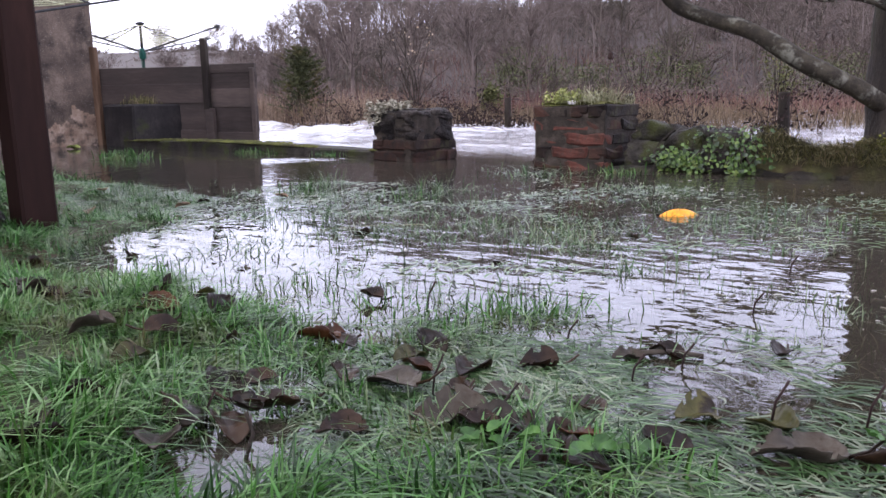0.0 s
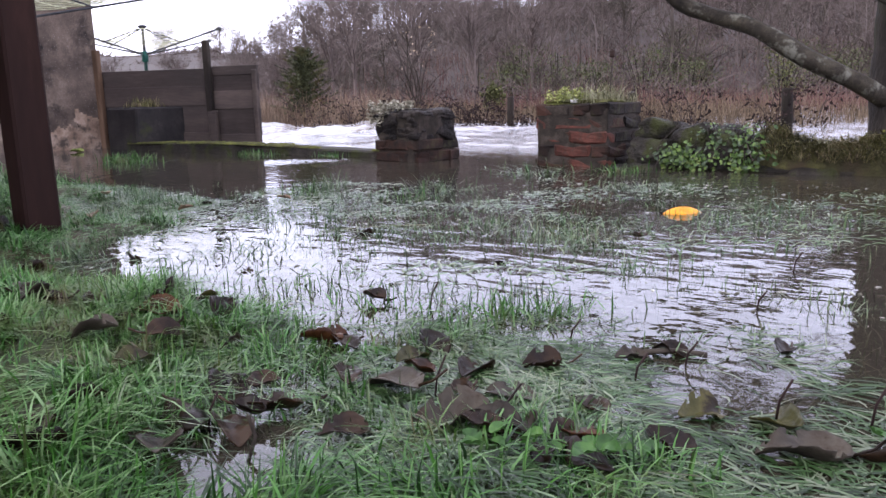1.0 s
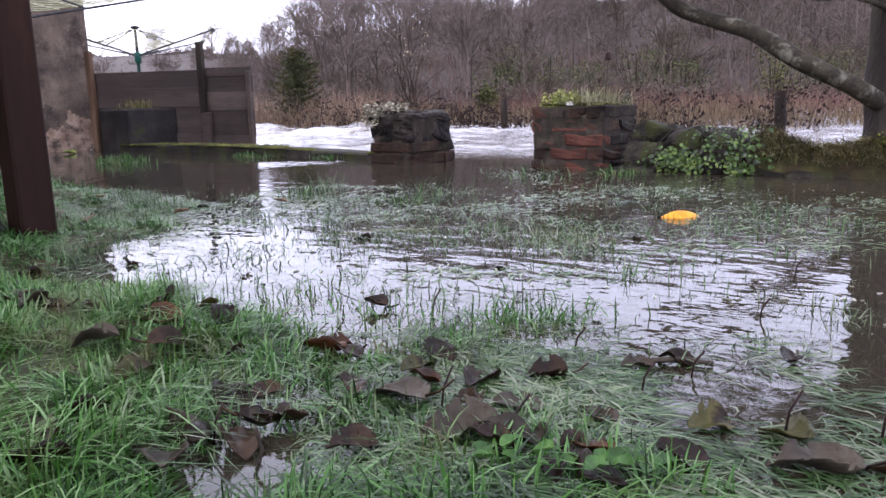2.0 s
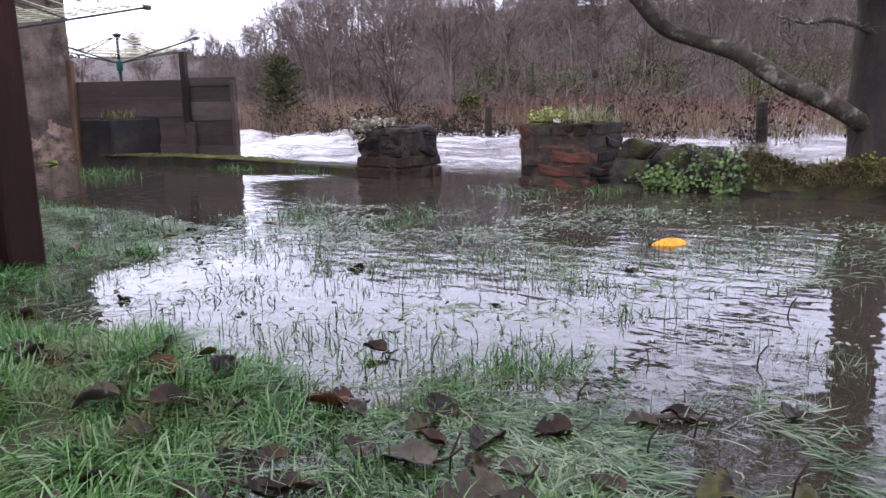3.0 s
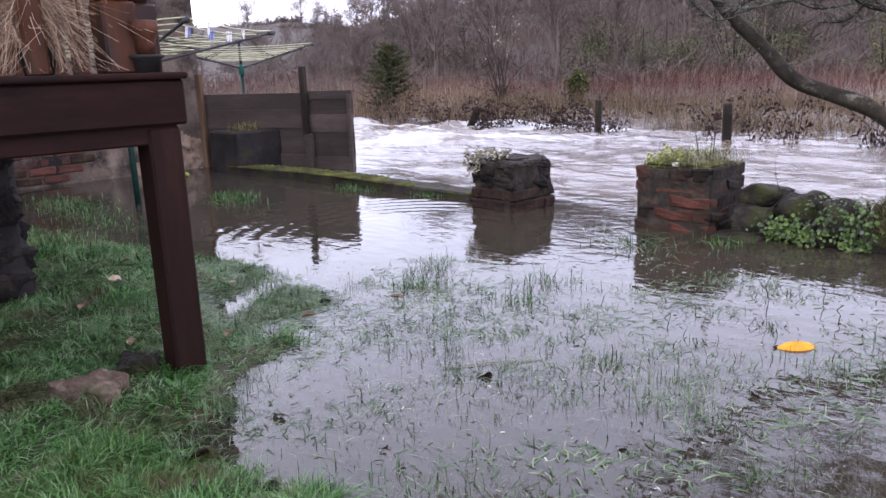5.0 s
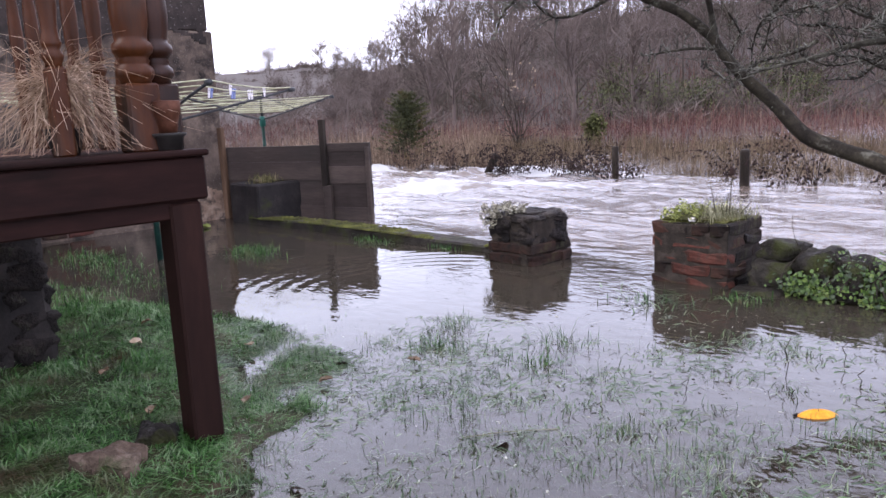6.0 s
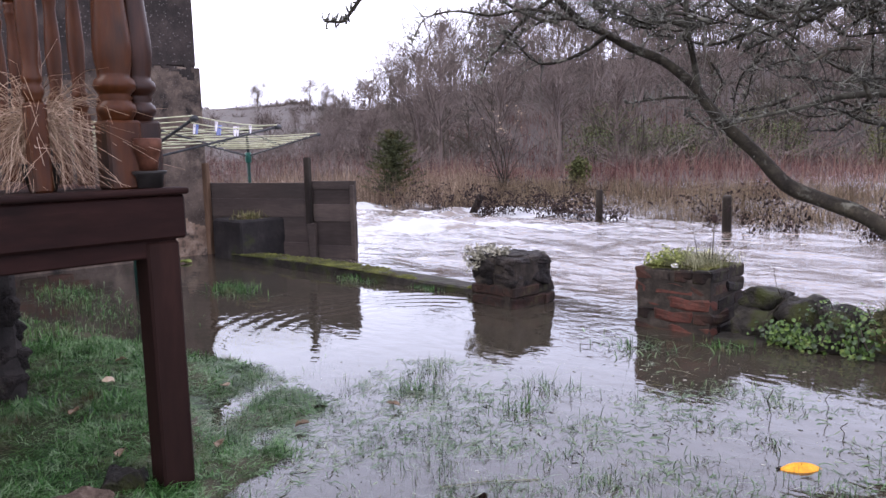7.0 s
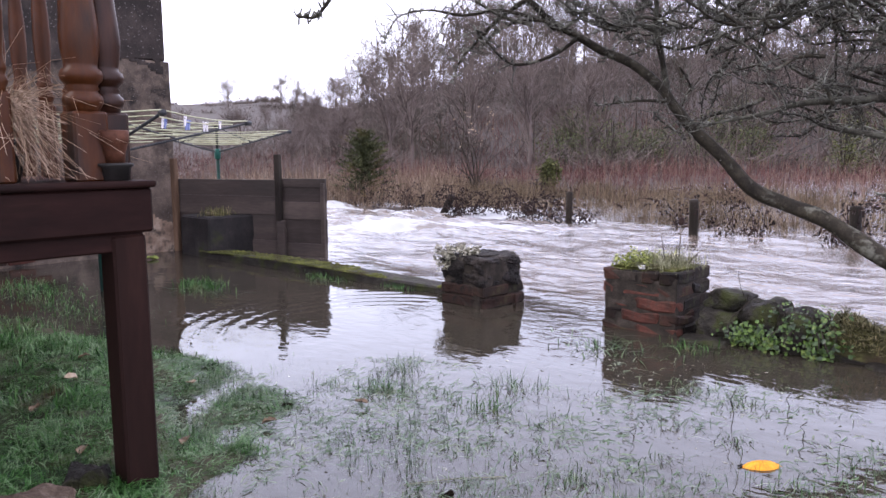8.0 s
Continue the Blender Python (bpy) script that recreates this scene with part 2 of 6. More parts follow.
M_OLIVELEAF = material("dark_olive_leaf", [(0.014, 0.014, 0.004), (0.034, 0.032, 0.009), (0.07, 0.062, 0.02)], 18, 120, (0.25, 0.5), 0.6, 0.003, objrand=0.4, spec=0.14, stain=(0.012, 0.008, 0.004), stain_scale=26, stain_at=(0.52, 0.62))
M_TANLEAF = material("bleached_tan_leaf", [(0.075, 0.05, 0.03), (0.15, 0.1, 0.062), (0.24, 0.175, 0.11)], 16, 120, (0.4, 0.7), 0.5, 0.003, objrand=0.4)
M_PALELEAF = material("tan_fallen_leaf", [(0.014, 0.011, 0.008), (0.033, 0.027, 0.02), (0.065, 0.054, 0.04)], 16, 120, (0.35, 0.65), 0.6, 0.003, objrand=0.4, spec=0.12, stain=(0.02, 0.012, 0.007), stain_scale=30, stain_at=(0.55, 0.68))
M_WEEDLEAF = material("broad_weed_leaf", [(0.018, 0.05, 0.01), (0.038, 0.095, 0.02), (0.07, 0.145, 0.034)], 30, 150, (0.4, 0.6), 0.3, 0.002, objrand=0.4, spec=0.25, translucent=0.2)
# dark tones are litter; the palest put sky glints into the colour
M_LITTER = material("litter_with_painted_glints", [(0.01, 0.008, 0.005), (0.04, 0.035, 0.022), (0.16, 0.16, 0.12), (0.38, 0.38, 0.33)], 2, 40, (0.4, 0.7), 0, island=0.9)
M_YELLOWLEAF = material("yellow_leaf", [(0.38, 0.13, 0.01), (0.62, 0.25, 0.012), (0.72, 0.36, 0.03)], 20, 160, (0.3, 0.5), 0.5, 0.003, spec=0.25)
M_DECK = material("dark_stained_timber", [(0.008, 0.0032, 0.0026), (0.02, 0.0082, 0.0066), (0.05, 0.021, 0.017)], 4, 60, (0.55, 0.8), 0.25, 0.004, stretch=(1, 0.2, 1), spec=0.08, stain=(0.006, 0.004, 0.0035), stain_scale=5, stain_at=(0.52, 0.68))
M_POST = material("dark_stained_post", [(0.009, 0.0042, 0.0033), (0.017, 0.0078, 0.006), (0.032, 0.0145, 0.011)], 4, 60, (0.55, 0.8), 0.25, 0.004, stretch=(1, 1, 0.2), spec=0.08)
M_SPINDLE = material("varnished_turned_wood", [(0.02, 0.006, 0.0022), (0.056, 0.017, 0.005), (0.11, 0.042, 0.016)], 7, 50, (0.28, 0.55), 0.35, 0.003, stretch=(1, 1, 0.25), stain=(0.02, 0.012, 0.009), stain_scale=7, stain_at=(0.48, 0.62), spec=0.16)
M_SPINDLEDARK = material("blackened_varnished_wood", [(0.009, 0.0035, 0.002), (0.024, 0.0085, 0.0045), (0.06, 0.022, 0.011)], 7, 50, (0.25, 0.5), 0.4, 0.003, stretch=(1, 1, 0.25), stain=(0.09, 0.05, 0.035), stain_scale=16, stain_at=(0.62, 0.7), spec=0.2)
M_TERRA = material("weathered_terracotta", [(0.03, 0.011, 0.007), (0.065, 0.024, 0.013), (0.12, 0.05, 0.03)], 10, 80, (0.4, 0.8), 0.3, 0.003)
M_BLACKPOT = material("black_plastic_and_soil", [(0.01, 0.009, 0.009), (0.02, 0.018, 0.016), (0.035, 0.03, 0.028)], 14, 90, (0.4, 0.7), 0.3, 0.003)
M_STRAW = material("dry_straw_leaf", [(0.16, 0.1, 0.06), (0.32, 0.22, 0.15), (0.48, 0.36, 0.27)], 6, 40, (0.5, 0.8), 0, island=0.5)
M_PALEGRASS = material("bleached_grass", [(0.07, 0.07, 0.035), (0.16, 0.155, 0.085), (0.32, 0.31, 0.2)], 6, 40, (0.5, 0.8), 0, island=0.6)
M_BRICKRED = material("red_brick", [(0.03, 0.012, 0.009), (0.07, 0.024, 0.017), (0.115, 0.043, 0.03)], 14, 120, (0.6, 0.9), 0.7, 0.006, objrand=0.35, stain=(0.036, 0.025, 0.02), stain_scale=22, stain_at=(0.44, 0.74))
M_BRICKDARK = material("sooty_brick", [(0.008, 0.006, 0.005), (0.02, 0.012, 0.009), (0.052, 0.024, 0.017)], 12, 120, (0.6, 0.9), 0.7, 0.006, objrand=0.5, stain=(0.04, 0.05, 0.02), stain_scale=6, stain_at=(0.58, 0.72))
M_BRICKBROWN = material("dark_brown_brick", [(0.012, 0.007, 0.0055), (0.028, 0.014, 0.01), (0.058, 0.027, 0.02)], 12, 120, (0.6, 0.9), 0.8, 0.007, objrand=0.4, stain=(0.012, 0.01, 0.009), stain_scale=10, stain_at=(0.5, 0.64))
M_SOOTSTONE = material("soot_black_stone", [(0.006, 0.005, 0.005), (0.016, 0.013, 0.012), (0.045, 0.036, 0.031)], 10, 80, (0.6, 0.9), 1.0, 0.02, objrand=0.3, stain=(0.05, 0.05, 0.035), stain_scale=16, stain_at=(0.62, 0.72))
M_MORTAR = material("old_mortar", [(0.012, 0.01, 0.008), (0.03, 0.024, 0.019), (0.065, 0.052, 0.042)], 20, 150, (0.8, 0.95), 0.6, 0.006)
M_STONE = material("mossy_dark_stone", [(0.008, 0.007, 0.006), (0.02, 0.017, 0.014), (0.05, 0.044, 0.036)], 9, 70, (0.6, 0.9), 1.0, 0.02, objrand=0.3, stain=(0.034, 0.038, 0.012), stain_scale=7, stain_at=(0.5, 0.62))
M_SOOT = material("blackened_cement_render", [(0.009, 0.008, 0.008), (0.022, 0.019, 0.018), (0.05, 0.043, 0.039)], 6, 90, (0.6, 0.9), 0.6, 0.008, stain=(0.03, 0.034, 0.014), stain_scale=5, stain_at=(0.58, 0.7))
M_PALESTONE = material("brown_sandstone", [(0.028, 0.019, 0.012), (0.085, 0.06, 0.044), (0.2, 0.155, 0.12)], 16, 90, (0.6, 0.9), 1.0, 0.014, stain=(0.03, 0.04, 0.012), stain_at=(0.54, 0.66), stain_scale=7)
M_MOSS = material("moss", [(0.02, 0.02, 0.007), (0.055, 0.058, 0.014), (0.125, 0.128, 0.03)], 9, 110, (0.8, 0.95), 0.9, 0.012, stain=(0.04, 0.03, 0.016), stain_scale=5, stain_at=(0.54, 0.68))
M_MOSSBANK = material("mossy_bank_soil", [(0.015, 0.013, 0.008), (0.038, 0.035, 0.015), (0.085, 0.08, 0.03)], 14, 120, (0.8, 0.95), 1.0, 0.015, stain=(0.045, 0.033, 0.02), stain_scale=9, stain_at=(0.52, 0.66))
M_TURF = material("dead_turf", [(0.035, 0.031, 0.014), (0.085, 0.082, 0.03), (0.165, 0.155, 0.06), (0.27, 0.22, 0.125)], 6, 60, (0.7, 0.95), 0, island=0.7)
M_RENDER = material("stained_pebbledash", [(0.016, 0.013, 0.011), (0.036, 0.028, 0.025), (0.075, 0.059, 0.05)], 5, 110, (0.7, 0.95), 0.9, 0.014, stain=(0.022, 0.018, 0.016), stain_scale=2.3, stain_at=(0.5, 0.62), speck=((0.17, 0.155, 0.145), 38, 0.2))
M_LOWWALL = material("mottled_old_render", [(0.034, 0.026, 0.021), (0.09, 0.068, 0.054), (0.2, 0.155, 0.12)], 4, 110, (0.7, 0.95), 0.9, 0.014, stain=(0.016, 0.013, 0.012), stain_scale=2.6, stain_at=(0.48, 0.62), speck=((0.2, 0.18, 0.16), 60, 0.16))
M_TAN = material("peeled_tan_render", [(0.08, 0.052, 0.038), (0.2, 0.14, 0.1), (0.36, 0.28, 0.22)], 7, 90, (0.7, 0.95), 0.6, 0.008, stain=(0.05, 0.04, 0.032), stain_scale=9, stain_at=(0.52, 0.66))
M_BOARD = material("grey_brown_fence_board", [(0.022, 0.0165, 0.014), (0.048, 0.036, 0.03), (0.09, 0.068, 0.056)], 3, 70, (0.6, 0.85), 0.5, 0.006, stretch=(0.18, 1, 1), objrand=0.35, spec=0.2, stain=(0.03, 0.026, 0.022), stain_scale=4, stain_at=(0.5, 0.7))
M_WEATHERED = material("weathered_post_wood", [(0.008, 0.006, 0.005), (0.018, 0.014, 0.011), (0.038, 0.03, 0.023)], 6, 80, (0.7, 0.95), 0.7, 0.008, stretch=(1, 1, 0.2), objrand=0.3)
M_RUSTY = material("rust_streaked_timber", [(0.03, 0.018, 0.011), (0.08, 0.048, 0.029), (0.15, 0.095, 0.06)], 6, 80, (0.6, 0.9), 0.5, 0.006, stretch=(1, 1, 0.15))
M_GREENPOLE = material("green_painted_steel", [(0.01, 0.045, 0.035), (0.014, 0.07, 0.055), (0.02, 0.1, 0.075)], 20, 90, (0.3, 0.5), 0.1, 0.002)
M_DARKPOLE = material("dark_green_painted_steel", [(0.004, 0.014, 0.011), (0.007, 0.026, 0.02), (0.012, 0.042, 0.032)], 20, 90, (0.35, 0.6), 0.1, 0.002)
M_GREYARM = material("dull_grey_steel", [(0.022, 0.024, 0.026), (0.045, 0.047, 0.05), (0.09, 0.09, 0.092)], 12, 90, (0.35, 0.6), 0.1, 0.002, metal=0.3)
M_LINE = material("greenish_washing_line", [(0.26, 0.26, 0.15), (0.42, 0.42, 0.27), (0.55, 0.55, 0.4)], 20, 90, (0.5, 0.8), 0)
M_PEGBLUE = material("blue_plastic", [(0.1, 0.14, 0.34), (0.16, 0.2, 0.44), (0.24, 0.28, 0.5)], 20, 90, (0.3, 0.5), 0)
M_PEGWHITE = material("white_plastic", [(0.6, 0.55, 0.6), (0.7, 0.66, 0.7), (0.78, 0.75, 0.78)], 20, 90, (0.3, 0.5), 0)
M_BARK = material("lichened_bark", [(0.011, 0.009, 0.007), (0.028, 0.023, 0.017), (0.058, 0.05, 0.035)], 18, 130, (0.7, 0.95), 0.9, 0.006, stain=(0.13, 0.125, 0.1), stain_scale=14, stain_at=(0.54, 0.66))
M_TRUNK = material("wet_dark_bark", [(0.008, 0.006, 0.006), (0.019, 0.015, 0.013), (0.04, 0.033, 0.027)], 12, 90, (0.6, 0.9), 1.0, 0.012, stretch=(1, 1, 0.35), stain=(0.03, 0.032, 0.012), stain_scale=6, stain_at=(0.58, 0.72))
M_TWIG = material("dark_twig", [(0.012, 0.009, 0.007), (0.028, 0.022, 0.017), (0.065, 0.056, 0.042)], 12, 90, (0.7, 0.95), 0, island=0.4)
M_APPLETWIG = material("lichened_twig", [(0.026, 0.024, 0.02), (0.07, 0.067, 0.056), (0.2, 0.2, 0.168)], 22, 90, (0.7, 0.95), 0, island=0.35)
M_PALEBARK = material("pale_lichened_bark", [(0.022, 0.019, 0.014), (0.06, 0.056, 0.043), (0.125, 0.122, 0.098)], 24, 130, (0.7, 0.95), 0.9, 0.006, stain=(0.018, 0.015, 0.011), stain_scale=11, stain_at=(0.5, 0.6))
# base tones paled so that distance haze is part of the branch colour
M_FARWOOD = material("bare_far_branches", [(0.06, 0.046, 0.041), (0.108, 0.084, 0.075), (0.175, 0.144, 0.13)], 0.3, 6, (0.8, 0.95), 0, island=0.6, stain=(0.046, 0.039, 0.028), stain_scale=0.22, stain_at=(0.5, 0.64))
M_REED = material("dead_reed_stem", [(0.038, 0.014, 0.013), (0.078, 0.032, 0.028), (0.118, 0.06, 0.05), (0.18, 0.13, 0.1)], 0.5, 20, (0.7, 0.95), 0, island=0.75)
M_TANREED = material("tan_reed_stem", [(0.06, 0.038, 0.029), (0.13, 0.09, 0.062), (0.26, 0.195, 0.14)], 0.8, 20, (0.7, 0.95), 0, island=0.7)
M_MARSH = material("olive_marsh_grass", [(0.04, 0.028, 0.017), (0.09, 0.064, 0.04), (0.17, 0.128, 0.085)], 0.8, 20, (0.7, 0.95), 0, island=0.7)
M_DOCK = material("dark_dead_weed", [(0.008, 0.005, 0.005), (0.018, 0.01, 0.009), (0.04, 0.024, 0.02)], 6, 60, (0.6, 0.9), 0, island=0.6)
M_CONIFER = material("conifer_needles", [(0.02, 0.025, 0.011), (0.042, 0.048, 0.02), (0.08, 0.08, 0.034)], 3, 40, (0.6, 0.9), 0, island=0.6, stain=(0.11, 0.075, 0.03), stain_scale=1.6, stain_at=(0.5, 0.62))
M_SHRUB = material("far_green_shrub", [(0.04, 0.044, 0.02), (0.07, 0.078, 0.032), (0.11, 0.12, 0.05)], 2, 30, (0.6, 0.9), 0, island=0.6)
M_GORSE = material("yellow_green_bush", [(0.035, 0.038, 0.014), (0.07, 0.075, 0.026), (0.125, 0.13, 0.048)], 3, 40, (0.6, 0.9), 0, island=0.7)
M_IVY = material("ivy_leaf", [(0.018, 0.036, 0.007), (0.044, 0.088, 0.014), (0.088, 0.155, 0.026), (0.16, 0.21, 0.05)], 10, 60, (0.3, 0.55), 0, objrand=0.3, island=0.7, spec=0.5, translucent=0.2)
M_SEDUM = material("pale_green_stonecrop", [(0.1, 0.12, 0.03), (0.22, 0.25, 0.07), (0.36, 0.37, 0.14)], 10, 60, (0.5, 0.8), 0, island=0.6, translucent=0.2)
M_FOOTMOSS = material("bushy_yellow_green_moss", [(0.035, 0.042, 0.009), (0.095, 0.105, 0.018), (0.19, 0.19, 0.035)], 14, 80, (0.7, 0.95), 0, island=0.7, translucent=0.15)
M_LICHEN = material("grey_white_dried_plant", [(0.12, 0.11, 0.08), (0.26, 0.24, 0.18), (0.42, 0.4, 0.32)], 10, 60, (0.6, 0.9), 0, island=0.6)
M_PALEWOODLEAF = material("pale_hanging_leaf", [(0.22, 0.16, 0.1), (0.34, 0.26, 0.18), (0.46, 0.37, 0.28)], 10, 60, (0.5, 0.8), 0, island=0.5)


def water_material():
    m = bpy.data.materials.new("flood_water")
    m.use_nodes = True
    n, l = m.node_tree.nodes, m.node_tree.links
    n.remove(n["Principled BSDF"])
    tc = n.new("ShaderNodeTexCoord")

    def waves(scale, stretch, detail=3.0):
        mp = n.new("ShaderNodeMapping")
        mp.inputs["Scale"].default_value = stretch
        l.new(tc.outputs["Object"], mp.inputs["Vector"])
        t = n.new("ShaderNodeTexNoise")
        t.inputs["Scale"].default_value, t.inputs["Detail"].default_value = scale, detail
        l.new(mp.outputs["Vector"], t.inputs["Vector"])
        return t
    rough_at = n.new("ShaderNodeAttribute")
    rough_at.attribute_name = "chop"
    foam_at = n.new("ShaderNodeAttribute")
    foam_at.attribute_name = "foam"
    w1, w2 = waves(9, (1.0, 1.6, 1), 2.0), waves(38, (1.0, 1.3, 1), 2.0)
    addw = n.new("ShaderNodeMath")
    addw.operation = "MULTIPLY_ADD"
    l.new(w2.outputs["Fac"], addw.inputs[0])
    addw.inputs[1].default_value = 0.1
    l.new(w1.outputs["Fac"], addw.inputs[2])
    bump = n.new("ShaderNodeBump")
    bump.inputs["Distance"].default_value = 0.02
    l.new(rough_at.outputs["Fac"], bump.inputs["Strength"])
    l.new(addw.outputs[0], bump.inputs["Height"])
    gloss = n.new("ShaderNodeBsdfGlossy")
    gloss.inputs["Color"].default_value = (0.935, 0.962, 1.0, 1)
    sheen = n.new("ShaderNodeMapRange")
    sheen.inputs["From Min"].default_value, sheen.inputs["From Max"].default_value = 0.14, 0.42
    sheen.inputs["To Min"].default_value, sheen.inputs["To Max"].default_value = 0.008, 0.16
    l.new(rough_at.outputs["Fac"], sheen.inputs["Value"])
    l.new(sheen.outputs["Result"], gloss.inputs["Roughness"])
    l.new(bump.outputs["Normal"], gloss.inputs["Normal"])
    mud = n.new("ShaderNodeBsdfDiffuse")
    silt = n.new("ShaderNodeMapRange")
    silt.inputs["From Min"].default_value, silt.inputs["From Max"].default_value = 0.14, 0.42
    l.new(rough_at.outputs["Fac"], silt.inputs["Value"])
    brown = n.new("ShaderNodeMix")
    brown.data_type = "RGBA"
    brown.inputs["A"].default_value, brown.inputs["B"].default_value = (0.046, 0.038, 0.028, 1), (0.12, 0.093, 0.075, 1)
    l.new(silt.outputs["Result"], brown.inputs["Factor"])
    l.new(brown.outputs["Result"], mud.inputs["Color"])
    l.new(bump.outputs["Normal"], mud.inputs["Normal"])
    clear = n.new("ShaderNodeBsdfTransparent")
    clear.inputs["Color"].default_value = (0.6, 0.54, 0.44, 1)
    body = n.new("ShaderNodeMixShader")
    depth_at = n.new("ShaderNodeAttribute")
    depth_at.attribute_name = "murk"
    l.new(depth_at.outputs["Fac"], body.inputs[0])
    l.new(clear.outputs[0], body.inputs[1])
    l.new(mud.outputs[0], body.inputs[2])
    fres = n.new("ShaderNodeFresnel")
    fres.inputs["IOR"].default_value = 1.44
    l.new(bump.outputs["Normal"], fres.inputs["Normal"])
    wet = n.new("ShaderNodeMixShader")
    l.new(fres.outputs[0], wet.inputs[0])
    l.new(body.outputs[0], wet.inputs[1])
    l.new(gloss.outputs[0], wet.inputs[2])
    # foam breaks up over fine noise
    fn = waves(7, (0.7, 2.2, 1), 7.0)
    fadd = n.new("ShaderNodeMath")
    fadd.operation = "MULTIPLY_ADD"
    l.new(fn.outputs["Fac"], fadd.inputs[0])
    fadd.inputs[1].default_value = 1.3
    fsub = n.new("ShaderNodeMath")
    fsub.operation = "SUBTRACT"
    l.new(foam_at.outputs["Fac"], fsub.inputs[0])
    fsub.inputs[1].default_value = 0.65
    l.new(fsub.outputs[0], fadd.inputs[2])
    fr = n.new("ShaderNodeMapRange")
    fr.inputs["From Min"].default_value, fr.inputs["From Max"].default_value = 0.3, 0.75
    l.new(fadd.outputs[0], fr.inputs["Value"])
    white = n.new("ShaderNodeBsdfDiffuse")
    white.inputs["Color"].default_value = (0.37, 0.372, 0.38, 1)
    final = n.new("ShaderNodeMixShader")
    l.new(fr.outputs["Result"], final.inputs[0])
    l.new(wet.outputs[0], final.inputs[1])
    l.new(white.outputs[0], final.inputs[2])
    l.new(final.outputs[0], n["Material Output"].inputs["Surface"])
    return m


M_WATER = water_material()


# ---- ground and water ----
def spaced(lo, hi, near_lo, near_hi, step, grow=1.12, cap=25.0):
    mid = list(np.arange(near_lo, near_hi + step / 2, step))
    d, v, up = step, near_hi, []
    while v < hi:
        d = min(d * grow, cap)
        v += d
        up.append(v)
    d, v, down = step, near_lo, []
    while v > lo:
        d = min(d * grow, cap)
        v -= d
        down.append(v)
    return np.array(down[::-1] + mid + up)


def sheet(name, xs, ys, zfun):
    X, Y = np.meshgrid(xs, ys)
    Z = zfun(X, Y)
    nx, ny = len(xs), len(ys)
    i = np.arange(nx * ny).reshape(ny, nx)
    faces = np.stack([i[:-1, :-1], i[:-1, 1:], i[1:, 1:], i[1:, :-1]], -1).reshape(-1, 4)
    me = bpy.data.meshes.new(name)
    me.from_pydata(np.stack([X, Y, Z], -1).reshape(-1, 3).tolist(), [], faces.tolist())
    me.polygons.foreach_set("use_smooth", [True] * len(me.polygons))
    me.update()
    return me, X.ravel(), Y.ravel()


me, _, _ = sheet("ground", spaced(-420, 420, -2.6, 2.0, 0.034, 1.08), spaced(-60, 520, 0.3, 3.6, 0.034, 1.07), ground_z)
tagged(put_mesh("ground", me, M_GROUND), "sodden grassy soil, river bed and rising wooded valley side", "ground", kind="structure")


def chop(s, q):
    river = smooth(0.1, 0.9, q)
    white = river * smooth(-1.0, -4.8, s) * smooth(0.8, 2.6, q) * (1 - smooth(4.3, 5.5, q))
    return river, white


def water_z(s, q):
    river, white = chop(s, q)
    calm = 1 - smooth(4.6, 6.5, q)
    z = river * calm * 0.055 * (fbm(s * 1.3 + 0.6 * q, q * 1.7 - 0.3 * s, 21, 4) - 0.5)
    z = z + river * calm * 0.03 * (fbm(s * 3.2, q * 6, 24, 3) - 0.5)
    z = z + white * (0.22 * (fbm(s * 1.3 + 7, q * 1.9, 31, 4) - 0.42))
    z = z + white * 0.07 * (fbm(s * 4.5, q * 8, 51, 3) - 0.5)
    r = np.hypot(s + 0.8, q + 0.74)
    z = z + 0.0022 * np.sin(r * 62 + 1.6 * vnoise(s * 2.2, q * 2.2, 15)) * (0.45 + 0.8 * vnoise(s * 3, q * 3, 19)) * smooth(0.4, 0.6, r) * (1 - smooth(0.85, 1.15, r)) * smooth(-0.95, -1.25, s) * (1 - river)
    return z


me, S, Q = sheet("water", spaced(-90, 90, -6.5, 2.2, 0.036, 1.1), spaced(-5.0, 40, -2.6, 4.6, 0.026, 1.1), water_z)
river, white = chop(S, Q)
for key, values in (("chop", 0.085 + 0.335 * river + 0.2 * smooth(4.6, 5.6, Q) + 0.03 * smooth(-1.3, 0.0, Q) * smooth(-1.8, -0.6, S) + 0.03 * smooth(-2.2, -1.4, Q) * smooth(-0.9, 0.3, S) + 0.045 * smooth(-1.35, -1.75, Q) * smooth(-0.5, 0.1, S)),
                    ("foam", np.clip(white * (0.1 + 0.8 * smooth(0.45, 0.72, fbm(S * 0.9 + 7, Q * 2.2, 31, 4))) + river * (0.05 + 0.01 * smooth(4.4, 5.2, Q)) * (1 - smooth(10.0, 13.0, Q)) * (1 - white) + 0.2 * river * (1 - smooth(5.4, 6.5, Q)) * smooth(0.42, 0.66, fbm(S * 0.8, Q * 2.2, 41, 4)), 0, 1)),
                    ("murk", 0.5 + 0.3 * smooth(-2.0, -0.8, Q) + 0.12 * river)):
    me.attributes.new(key, "FLOAT", "POINT").data.foreach_set("value", np.asarray(values, np.float32))
water = tagged(put_mesh("water", me, M_WATER, m=GARDEN), "brown flood water, still over the lawn and churning in the river", "water", kind="structure")


